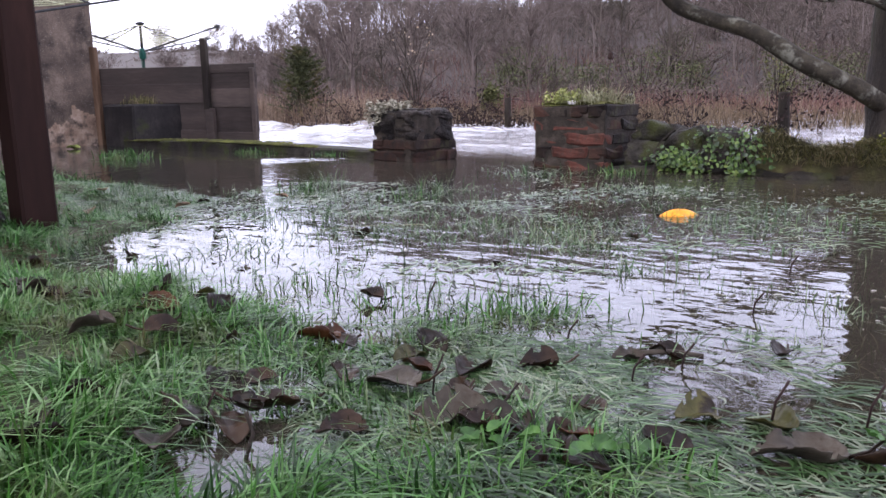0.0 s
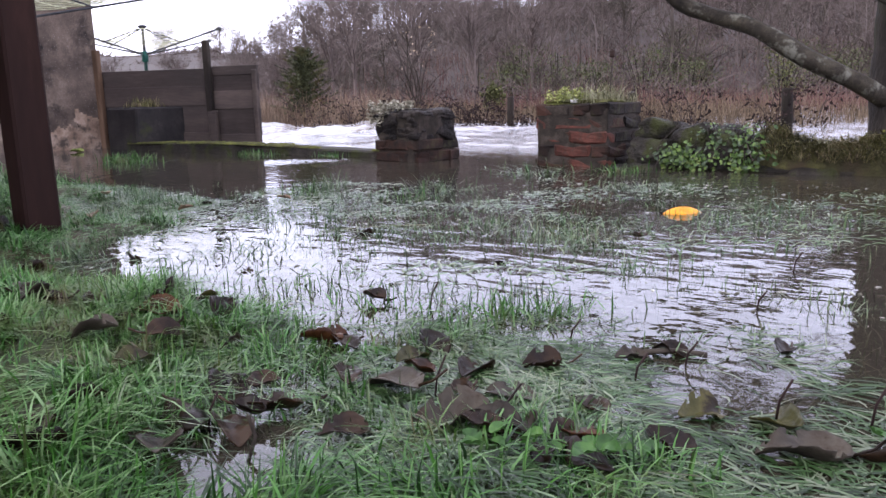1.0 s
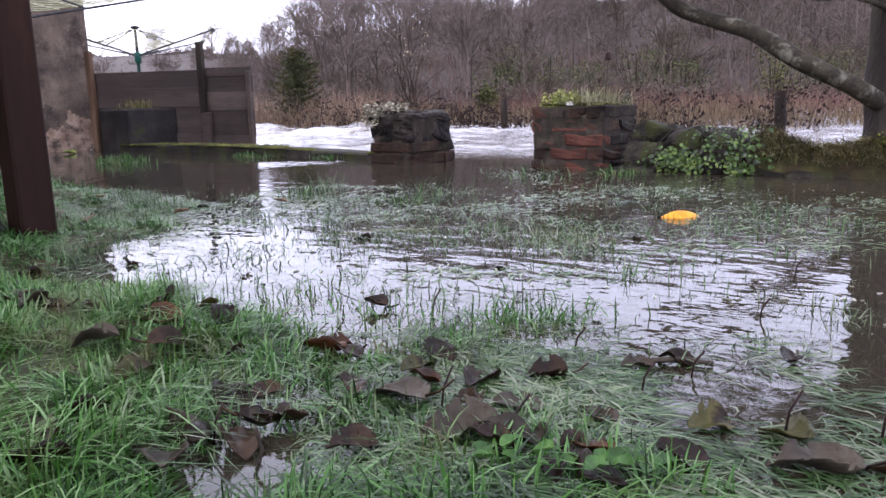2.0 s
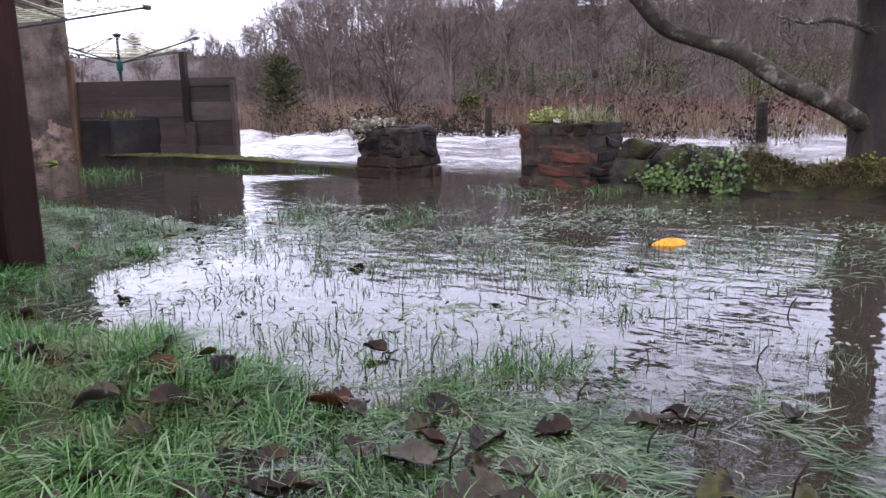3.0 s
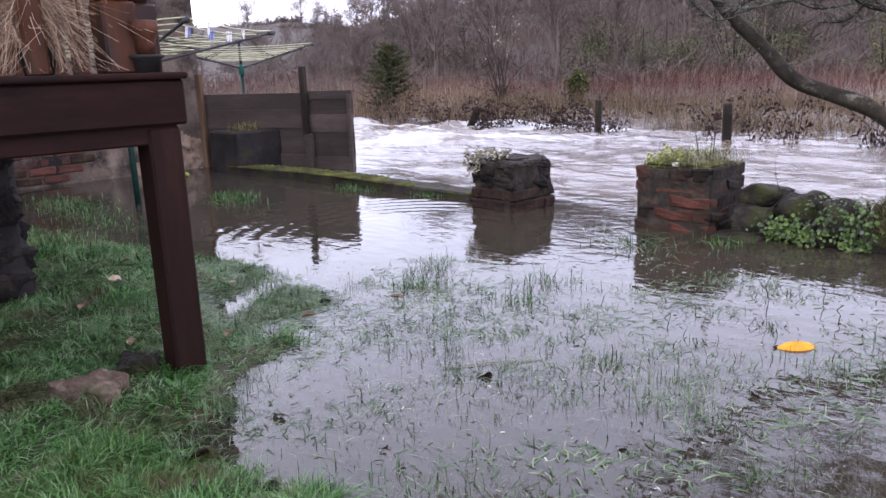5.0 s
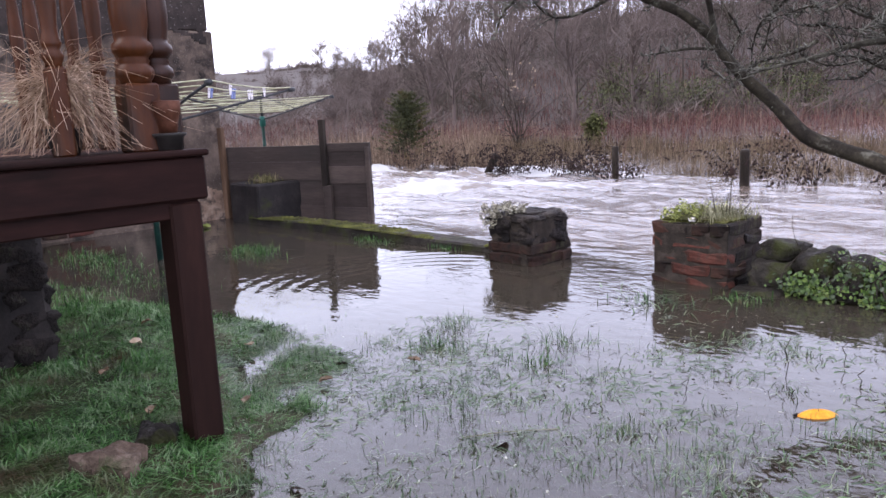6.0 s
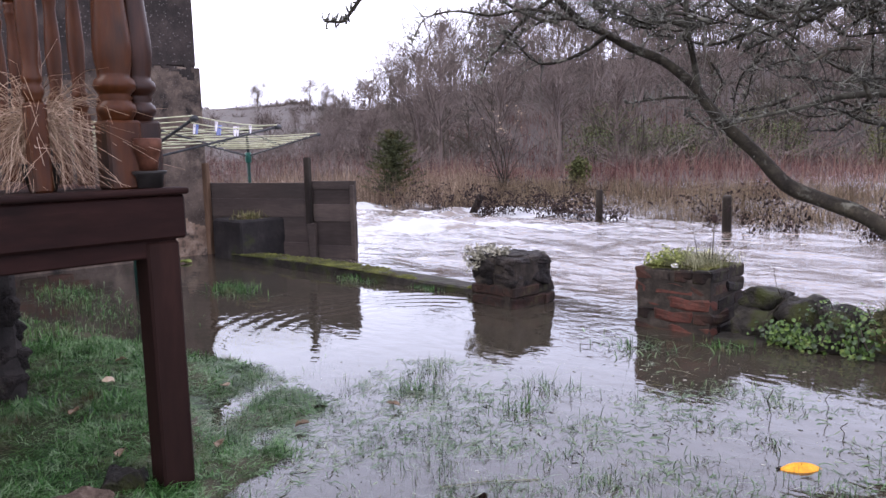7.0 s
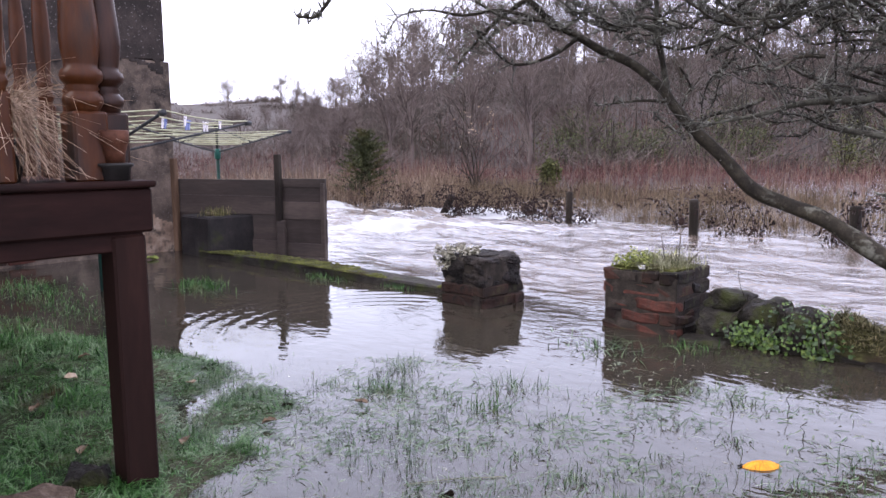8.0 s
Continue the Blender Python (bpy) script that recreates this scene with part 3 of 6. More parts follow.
# ---- brick piers and the river wall ----
def brick_mesh(seed, length=0.197, width=0.094, height=0.06):
    bm = box(-length / 2, length / 2, -width / 2, width / 2, -height / 2, height / 2, 0.008, 1)
    off = Vector((seed * 3.7, seed * 1.3, 0))
    for v in bm.verts:
        chip = max(0.0, noise.noise(v.co * 14 + off) - 0.1) * 0.03
        v.co += noise.noise_vector(v.co * 22 + off) * 0.0055 + noise.noise_vector(v.co * 70 + off) * 0.002
        v.co *= 1 - chip / v.co.length * 0.9
    me = bpy.data.meshes.new("brick")
    bm.to_mesh(me)
    bm.free()
    return me


BRICKS = {M_BRICKRED: [], M_BRICKDARK: [], M_BRICKBROWN: []}
for mat_ in BRICKS:
    for k in range(4):
        me = brick_mesh(k + (10 if mat_ is M_BRICKRED else 0))
        me.materials.append(mat_)
        BRICKS[mat_].append(me)
HALF = brick_mesh(31, 0.094)
HALF.materials.append(M_BRICKDARK)


def lay(parent, x, y, z, turn, red, rnd, half=False, tilt=0.0, face=M_BRICKRED):
    me = HALF if half else rnd.choice(BRICKS[face if red else M_BRICKDARK])
    ob = put_mesh("brick", me, None, parent)
    ob.matrix_basis = pose(x + rnd.uniform(-1, 1) * 0.007, y + rnd.uniform(-1, 1) * 0.007, z + rnd.uniform(-1, 1) * 0.002,
                           rnd.uniform(-1, 1) * 1.2 + tilt, rnd.uniform(-1, 1) * 1.0, turn + rnd.uniform(-1, 1) * 1.2)
    return ob


def course(parent, w, z, kind, reds, rnd, face=M_BRICKRED):
    """One ring of bricks round a pier w wide; its front row lies along y = 0."""
    e, h, m = 0.048, 0.1, w / 2
    spots = [(h, e, 0), (w - h, e, 0), (h, w - e, 0), (w - h, w - e, 0), (e, m, 90), (w - e, m, 90)]
    if kind:
        spots = [(y, x, 90 - t) for x, y, t in spots]
    for i, (x, y, t) in enumerate(spots):
        lay(parent, x, y, z, t, i in reds, rnd, face=face)


def brick_pier():
    rnd = random.Random(4)
    ob = thing("brick_pier", place(0.0, 0.0, 0.0, 3), "crumbling red brick gate pier standing in flood water", "pier")
    w = 0.375
    part("mortar_core", box(0.008, w - 0.008, 0.008, w - 0.008, -0.25, 0.282, 0.004), M_MORTAR, ob)
    top = 0.262
    reds = {1: (0, 4), 2: (0, 1, 4), 3: (4, 5), 4: (1,)}
    for k in range(7):
        z = top - 0.064 * k
        if k == 0:
            for i in range(4):
                for j in (0, 1):
                    lay(ob, 0.048 + i * 0.093, (0.1, w - 0.1)[j], z, 90, False, rnd)
        else:
            course(ob, w, z, k % 2, reds.get(k, ()), rnd)
    part("soil_cap", blob((0.21, 0.2, 0.03), 3, 0.3), M_MOSS, ob, m=pose(w / 2, w / 2, 0.285))
    return ob


brick_pier()


def ruined_pier():
    rnd = random.Random(7)
    ob = thing("ruined_pier", place(-1.02, -0.075, 0.0, -3), "blackened, eroded brick pier stump with pale dried plants on its corner", "pier")
    w = 0.345
    part("mortar_core", box(0.012, w - 0.012, 0.012, w - 0.012, -0.25, 0.26, 0.02, 3, 0.012, 2), M_MORTAR, ob)
    for k in range(5):
        course(ob, w, 0.088 - 0.064 * k, (k + 1) % 2, (0, 1, 4) if k < 2 else (), rnd, M_BRICKBROWN)
    lumps = [(0.095, 0.075, 0.19, 0.118, 0.095, 0.088), (0.262, 0.07, 0.16, 0.088, 0.085, 0.052), (0.255, 0.085, 0.236, 0.1, 0.1, 0.046), (0.06, 0.22, 0.2, 0.075, 0.13, 0.09), (0.285, 0.225, 0.175, 0.075, 0.11, 0.07),
             (0.27, 0.24, 0.245, 0.09, 0.1, 0.042), (0.16, 0.29, 0.2, 0.14, 0.07, 0.085), (0.17, 0.17, 0.256, 0.14, 0.13, 0.03)]
    for i, (x, y, z, a, b, c) in enumerate(lumps):
        part("stone", blob((a, b, c), 20 + i, 0.34, 4), M_SOOTSTONE, ob, m=pose(x, y, z, rnd.uniform(-6, 6), rnd.uniform(-6, 6), rnd.uniform(-12, 12)), shade=True)
    return ob


ruined_pier()


def rendered_pier():
    ob = thing("rendered_pier", place(-4.06, -0.05, 0.0, 0), "squat dark cement-rendered pier stump at the end of the kerb wall", "pier")
    part("body", box(0, 0.46, 0, 0.46, -0.3, 0.33, 0.014, 5, 0.008, 5), M_SOOT, ob, shade=False)
    part("stone", blob((0.03, 0.025, 0.018), 3, 0.3), M_PALESTONE, ob, "small pale stone", m=pose(0.3, 0.1, 0.345))
    return ob


rendered_pier()


def kerb_wall():
    ob = thing("kerb_wall", place(0, 0), "low concrete kerb wall topped with yellow-green moss between lawn and river", "wall", kind="structure")
    bm = box(-3.75, -0.98, 0.085, 0.27, -0.4, 0.052, 0.012)
    bmesh.ops.bisect_plane(bm, geom=bm.verts[:] + bm.edges[:] + bm.faces[:], plane_co=(0, 0, 0.0), plane_no=(0, 0, 1))
    for k in range(60):
        bmesh.ops.bisect_plane(bm, geom=bm.verts[:] + bm.edges[:] + bm.faces[:], plane_co=(-3.7 + k * 0.045, 0, 0), plane_no=(1, 0, 0))
    for v in bm.verts:
        v.co += Vector((0, 0.055 * (v.co.x + 0.98) + noise.noise(v.co * 5) * 0.014, noise.noise(v.co * 4 + Vector((3, 1, 0))) * 0.012 + (0.012 * math.sin(v.co.x * 1.7))))
    part("body", bm, M_STONE, ob)
    a = Acc()
    rnd = random.Random(3)
    for k in range(1700):
        s, q = rnd.uniform(-3.74, -1.0), 0.085 + 0.185 * rnd.random() ** 1.4
        dens = vnoise(s * 2.2, q * 8, 4) + 0.25 * float(smooth(-3.1, -3.5, s))
        if dens < 0.4:
            continue
        r = rnd.uniform(0.006, 0.019)
        z = 0.05 + 0.012 * math.sin(s * 1.7)
        p = np.array([[r * math.cos(t) * rnd.uniform(0.7, 1.3), r * math.sin(t) * rnd.uniform(0.7, 1.3), 0] for t in np.arange(7) * 0.898])
        hill = np.concatenate([p, p * 0.6 + (0, 0, r * 0.5), [[0, 0, r * 0.68]]]) + (s, q + 0.055 * (s + 0.98), z)
        faces = [(i, (i + 1) % 7, 7 + (i + 1) % 7, 7 + i) for i in range(7)] + [(7 + i, 7 + (i + 1) % 7, 14) for i in range(7)]
        a.add(hill, faces)
    tagged(put_mesh("moss", a.mesh("moss"), M_MOSS, ob, "thick yellow-green moss"), kind="stuff")


kerb_wall()


def rubble_wall():
    ob = thing("rubble_wall", place(0, 0), "tumbled rubble river wall overgrown with moss and ivy", "wall", kind="structure")
    rnd = random.Random(12)
    s = 0.46
    spots = [(0.5, 0.2, 0.05, 0.12, 0.14, 0.09), (0.53, 0.25, 0.16, 0.1, 0.12, 0.06), (0.7, 0.22, 0.1, 0.1, 0.14, 0.11), (0.86, 0.2, 0.08, 0.12, 0.15, 0.11), (0.5, 0.06, -0.03, 0.14, 0.1, 0.06)]
    x = 1.0
    while x < 3.4:
        w = rnd.uniform(0.1, 0.17)
        spots.append((x, 0.2 + rnd.uniform(-0.03, 0.03), rnd.uniform(-0.05, -0.03), w, rnd.uniform(0.12, 0.16), rnd.uniform(0.085, 0.105)))
        x += w * 1.5
    for i, (x, y, z, a, b, c) in enumerate(spots):
        part("stone", blob((a, b, c), 40 + i, 0.35), M_STONE, ob, m=pose(x, y, z, rnd.uniform(-8, 8), rnd.uniform(-8, 8), rnd.uniform(-20, 20)), shade=True)
    part("footing", box(0.42, 3.5, 0.1, 0.3, -0.4, 0.03, 0.02, 2, 0.01, 4), M_STONE, ob)


rubble_wall()


# ---- leaves and blades as joined clumps ----
def leaf_cloud(acc, centre, spread, count, size, rnd, droop=0.3, shape=0.75, normal=None):
    for _ in range(count):
        p = Vector(centre) + Vector((rnd.gauss(0, spread[0]), rnd.gauss(0, spread[1]), rnd.gauss(0, spread[2])))
        r = size * rnd.uniform(0.6, 1.3)
        m = Euler((rnd.uniform(-1, 1) * 0.9, rnd.uniform(-1, 1) * 0.9 + droop, rnd.uniform(0, 6.3))).to_matrix()
        if normal is not None:
            m = (Vector(normal) + Vector((rnd.gauss(0, 0.45), rnd.gauss(0, 0.45), rnd.gauss(0, 0.45)))).to_track_quat("Z", "Y").to_matrix() @ Euler((0, 0, rnd.uniform(0, 6.3))).to_matrix()
        out = [(0, -1, 0), (shape, -0.35, 0.16), (shape * 0.8, 0.35, 0.14), (0, 1, -0.1), (-shape * 0.8, 0.35, 0.14), (-shape, -0.35, 0.16), (0, 0, 0)]
        acc.add([tuple(p + m @ (Vector(o) * r)) for o in out], [(0, 1, 6), (1, 2, 6), (2, 3, 6), (3, 4, 6), (4, 5, 6), (5, 0, 6)])


def blades(acc, base, heading, length, width, lean, twist):
    """Many curved tapering blades at once."""
    n = len(base)
    d = np.stack([np.cos(heading), np.sin(heading), np.zeros(n)], 1)
    side = np.stack([-np.sin(heading + twist), np.cos(heading + twist), np.zeros(n)], 1)
    rows = []
    for t, k in ((0.0, 0.8), (0.35, 1.0), (0.7, 0.75), (1.0, 0.0)):
        up = length * (t - 0.42 * np.minimum(lean, 1.6) * t * t)
        p = base + d * (lean * length * t ** 1.7)[:, None] * 0.8 + np.stack([np.zeros(n), np.zeros(n), up], 1)
        if k:
            rows += [p - side * (width * k / 2)[:, None], p + side * (width * k / 2)[:, None]]
        else:
            rows.append(p)
    verts = np.stack(rows, 1).reshape(-1, 3)
    idx = np.arange(n)[:, None] * 7
    quads = np.concatenate([idx + np.array([0, 1, 3, 2]), idx + np.array([2, 3, 5, 4])]).tolist()
    tris = (idx + np.array([4, 5, 6])).tolist()
    acc.v.append(verts)
    acc.f.extend([tuple(i + acc.n for i in q) for q in quads])
    acc.f.extend([tuple(i + acc.n for i in q) for q in tris])
    acc.n += len(verts)


def ivy():
    rnd = random.Random(5)
    ob = thing("ivy", place(0.62, 0.08, 0), "bright green ivy and moss trailing over rubble stones", "ivy")
    a = Acc()
    for k in range(26):
        s = rnd.uniform(0.0, 0.4)
        z = 0.02 + (0.07 + 0.07 * smooth(0.1, 0.25, s)) * rnd.random()
        leaf_cloud(a, (s, -0.03 + 0.06 * (z - 0.04) / 0.14, z), (0.04, 0.02, 0.022), 26, 0.0098, rnd, normal=(0.1, -1, 0.55))
    for k in range(10):
        leaf_cloud(a, (rnd.uniform(0.15, 0.42), 0.1 + rnd.uniform(-0.05, 0.06), 0.17), (0.03, 0.03, 0.012), 14, 0.0075, rnd, normal=(0, -0.3, 1))
    tagged(put_mesh("leaves", a.mesh("ivy_leaves", False), M_IVY, ob), kind="stuff")
    a = Acc()
    for k in range(8):
        s0 = rnd.uniform(0.0, 0.4)
        pts = [(s0 + 0.03 * math.sin(j + k), 0.06 - 0.03 * j, 0.19 - 0.035 * j) for j in range(5)]
        a.tube(pts, [0.003] * 5, 4)
    tagged(put_mesh("stem_tangle", a.mesh("ivy_stems"), M_TWIG, ob), kind="stuff")


ivy()


def hanging_turf():
    """A shaggy mossy bank: a lumpy ridge with grass hanging down its face."""
    rnd = np.random.RandomState(8)
    ob = thing("hanging_turf", place(1.0, 0.12, 0), "mossy turf and dead grass hanging over the rubble wall", "grass", kind="stuff")

    def crown(s):
        return 0.13 + 0.03 * smooth(0.2, 0.0, s) + 0.05 * (vnoise(s * 4, 0 * s, 2) - 0.5)

    def surface(s, t):
        """t runs from the foot of the front over the crown to the back."""
        ang = math.pi * t
        lump = 1 + 0.28 * (vnoise(s * 9, t * 4, 6) - 0.5)
        return np.stack([s, 0.1 - 0.125 * np.cos(ang) * lump, crown(s) * np.sin(ang) ** 0.7 * lump - 0.012], -1)
    S_, T_ = np.meshgrid(np.linspace(-0.02, 2.3, 90), np.linspace(0.0, 1.0, 14))
    i = np.arange(S_.size).reshape(S_.shape)
    a = Acc()
    a.add(surface(S_, T_).reshape(-1, 3), np.stack([i[:-1, :-1], i[:-1, 1:], i[1:, 1:], i[1:, :-1]], -1).reshape(-1, 4))
    put_mesh("soil", a.mesh("turf_soil"), M_MOSSBANK, ob)
    a = Acc()
    n = 15000
    s, t = rnd.uniform(0, 2.28, n), rnd.uniform(0.1, 0.85, n)
    patch = vnoise(s * 6, t * 4, 12)
    keep = rnd.rand(n) < 0.25 + 0.75 * patch
    s, t = s[keep], t[keep]
    n = len(s)
    blades(a, surface(s, t), -1.57 + rnd.normal(0, 0.8, n), rnd.uniform(0.03, 0.1, n), rnd.uniform(0.002, 0.0045, n), rnd.uniform(0.8, 2.8, n), rnd.normal(0, 0.5, n))
    put_mesh("turf", a.mesh("turf"), M_TURF, ob)


hanging_turf()


def pier_plants():
    rnd = random.Random(9)
    nr = np.random.RandomState(9)
    ob = thing("pier_plant", place(0.2, 0.2, 0.29), "yellow-green stonecrop and bleached grass growing on a brick pier", "plant")
    a = Acc()
    for k in range(34):
        leaf_cloud(a, (rnd.uniform(-0.18, 0.02), rnd.uniform(-0.17, 0.14), rnd.uniform(0.012, 0.05)), (0.014, 0.014, 0.014), 30, 0.0065, rnd)
    put_mesh("stonecrop", a.mesh("stonecrop", False), M_SEDUM, ob)
    a = Acc()
    n = 700
    base = np.stack([nr.normal(0.04, 0.06, n), nr.normal(0.0, 0.08, n), np.full(n, 0.0)], 1)
    blades(a, base, nr.uniform(0, 6.3, n), nr.uniform(0.03, 0.13, n), nr.uniform(0.0015, 0.0035, n), nr.uniform(0.1, 1.6, n), nr.normal(0, 0.5, n))
    put_mesh("dead_grass", a.mesh("dead_grass"), M_PALEGRASS, ob)
    a = Acc()
    for x, y, h, lean in ((0.02, 0.0, 0.17, -0.03), (0.06, 0.02, 0.115, 0.01), (0.085, 0.0, 0.215, 0.012), (0.11, 0.03, 0.09, 0.07), (0.0, -0.04, 0.07, -0.03)):
        a.tube([(x, y, 0), (x + lean * 0.4, y, h * 0.5), (x + lean, y, h)], [0.0034, 0.0028, 0.002], 4)
    stalk = put_mesh("stalk", a.mesh("stalk"), M_TWIG, ob)
    part("seed_head", blob((0.015, 0.015, 0.024), 2, 0.2, 2), M_DOCK, stalk, "dark seed head", m=pose(0.097, 0.0, 0.225))
    part("pebble", blob((0.02, 0.017, 0.012), 5, 0.25, 2), M_PEGWHITE, ob, "white pebble", m=pose(-0.02, -0.15, 0.012))
    ob = thing("pier_plant", place(-0.93, 0.0, 0.27), "grey-white dried rosettes spilling over a ruined pier", "plant")
    a = Acc()
    for k in range(26):
        x = rnd.uniform(-0.09, 0.12)
        y = rnd.uniform(-0.08, 0.05)
        z = 0.03 - (0.05 if y < -0.05 else 0.0) * rnd.random()
        if k % 2:
            x, y, z = rnd.uniform(-0.1, 0.02), rnd.uniform(-0.1, -0.075), rnd.uniform(-0.075, 0.03)
        leaf_cloud(a, (x, y, z), (0.014, 0.012, 0.012), 22, 0.0095, rnd)
    tagged(put_mesh("dried_rosette", a.mesh("rosettes", False), M_LICHEN, ob), kind="stuff")


pier_plants()


def tuft(s, q, z, spread, count, length, label, material_=None, seed=1, lean=1.1):
    nr = np.random.RandomState(seed)
    ob = thing("grass_tuft", place(s, q, z), label, "grass", kind="stuff")
    a = Acc()
    base = np.stack([nr.normal(0, spread[0], count), nr.normal(0, spread[1], count), np.full(count, -0.01)], 1)
    blades(a, base, nr.uniform(0, 6.3, count), nr.uniform(0.5, 1.2, count) * length, nr.uniform(0.003, 0.006, count), np.abs(nr.normal(0, lean, count)), nr.normal(0, 0.5, count))
    put_mesh("blades", a.mesh("tuft"), material_ or M_GRASS, ob)


tuft(-2.43, -0.77, 0.0, (0.1, 0.06), 340, 0.08, "green grass tuft poking out of brown flood water", seed=2)
tuft(-2.35, -1.61, 0.0, (0.2, 0.09), 240, 0.04, "sparse green lawn grass half drowned in brown water", M_LAWNGRASS, seed=21)
tuft(-2.8, -1.57, 0.0, (0.24, 0.1), 280, 0.042, "sparse green lawn grass half drowned in brown water", M_LAWNGRASS, seed=22)
tuft(-3.2, -1.5, 0.0, (0.25, 0.1), 420, 0.06, "sparse green lawn grass half drowned in brown water", M_LAWNGRASS, seed=23)
tuft(-2.1, -0.05, 0.0, (0.11, 0.05), 160, 0.06, "thin green grass tuft beside the mossy kerb", seed=3)
tuft(-1.5, 0.03, 0.0, (0.07, 0.03), 90, 0.055, "thin green grass tuft beside the mossy kerb", seed=4)
tuft(0.24, -0.36, 0.0, (0.12, 0.08), 110, 0.075, "flattened pale grass floating by a brick pier", M_WETGRASS, seed=5, lean=2.6)
tuft(0.5, -0.12, 0.0, (0.07, 0.05), 80, 0.06, "green weed tuft in water by a brick pier", seed=6)
tuft(-3.75, 0.12, 0.33, (0.05, 0.06), 200, 0.1, "dark mossy grass on a rendered pier stump", M_TURF, seed=7)


# ---- house wall and board fence ----
def house_wall():
    ob = thing("house_wall", place(-4.3, 0.05), "tall weathered pebbledash gable wall, stained dark, with peeled render low down", "wall", kind="structure")
    part("lower_wall", box(-0.35, 0.0, -8.0, 0.0, -0.3, 1.62, 0.012, 4, 0.006, 3), M_LOWWALL, ob)
    part("upper_wall", box(-0.35, -0.015, -8.0, -0.03, 1.62, 5.2, 0.012), M_RENDER, ob)
    a = Acc()
    step = 0.022
    for i in range(90):
        for j in range(20):
            y, z = -2.0 + i * step, 1.42 + j * step
            want = 1.66 - z + 0.16 * (y + 0.2) + 0.26 * (noise.noise(Vector((y * 4, z * 4, 7.0))) + 0.5 * noise.noise(Vector((y * 13, z * 13, 2.0))))
            if want < 0.02 and z < 1.62 and y < -0.03:
                a.add([(-0.002, y, z), (0.006, y, z), (0.006, y + step, z), (-0.002, y + step, z), (-0.002, y, z + step), (0.006, y, z + step), (0.006, y + step, z + step), (-0.002, y + step, z + step)],
                      [(1, 2, 6, 5), (0, 1, 5, 4), (3, 7, 6, 2), (4, 5, 6, 7), (0, 3, 2, 1)])
    put_mesh("upper_render", a.mesh("upper_render", False), M_RENDER, ob, "ragged lower edge of the dark upper render")
    a = Acc()
    step = 0.015
    for i in range(44):
        for j in range(26):
            y, z = -0.66 + i * step, 0.0 + j * step
            want = 0.13 + 0.14 * (y + 0.62) / 0.6 - z + 0.16 * (noise.noise(Vector((y * 7, z * 7, 1.0))) + 0.5 * noise.noise(Vector((y * 19, z * 19, 4.0))))
            if want > 0 and y < -0.02:
                a.add([(-0.002, y, z), (0.009, y, z), (0.009, y + step, z), (-0.002, y + step, z), (-0.002, y, z + step), (0.009, y, z + step), (0.009, y + step, z + step), (-0.002, y + step, z + step)],
                      [(1, 2, 6, 5), (0, 1, 5, 4), (3, 7, 6, 2), (4, 5, 6, 7)])
    put_mesh("peeled_render", a.mesh("peeled_render", False), M_TAN, ob, "tan patch of peeled render")
    rnd = random.Random(6)
    for k in range(5):
        z = 0.05 + 0.066 * k
        for i in range(7):
            y = -2.3 + 0.206 * i + (0.11 if k % 2 else 0)
            if y > -0.98 - 0.05 * abs(k - 2) or rnd.random() < 0.06:
                continue
            b = lay(ob, -0.035, y, z, 90, rnd.random() < 0.8, rnd)


house_wall()


def board_fence():
    a, b = at(-4.3, 0.05), at(-2.95, 0.63)
    angle = math.degrees(math.atan2(b.y - a.y, b.x - a.x))
    length = (b - a).length
    ob = thing("board_fence", pose(a.x, a.y, 0, 0, 0, angle), "grey-brown horizontal board fence ending at the river", "fence")
    cut = length * 0.715
    rows = [(-0.3, 0.125), (0.12, 0.34), (0.335, 0.49), (0.485, 0.625)]
    for k, (z0, z1) in enumerate(rows):
        part("board", box(-0.03, cut, 0.0, 0.028, z0, z1, 0.003), M_BOARD, ob, m=pose(0, 0.007 * (k % 2), 0, 0, 0.25))
    rows = [(-0.3, 0.105), (0.1, 0.305), (0.3, 0.445), (0.44, 0.57), (0.565, 0.635)]
    for k, (z0, z1) in enumerate(rows):
        part("board", box(cut + 0.004, length - 0.01, 0.004, 0.03, z0, z1, 0.003), M_BOARD, ob, m=pose(0, 0.007 * (k % 2), 0, 0, 0.1))
    part("post", box(cut - 0.03, cut + 0.02, -0.05, -0.002, 0.28, 0.83, 0.006), M_WEATHERED, ob, "dark fence post")
    part("post", box(cut - 0.02, cut + 0.05, -0.05, -0.002, -0.3, 0.29, 0.006), M_BOARD, ob)
    part("post", box(length - 0.045, length - 0.005, -0.02, 0.001, -0.3, 0.6, 0.006), M_BOARD, ob)
    part("post", box(-0.02, 0.03, -0.05, 0.0, -0.3, 0.8, 0.006), M_RUSTY, ob, "rust-streaked end post")


board_fence()


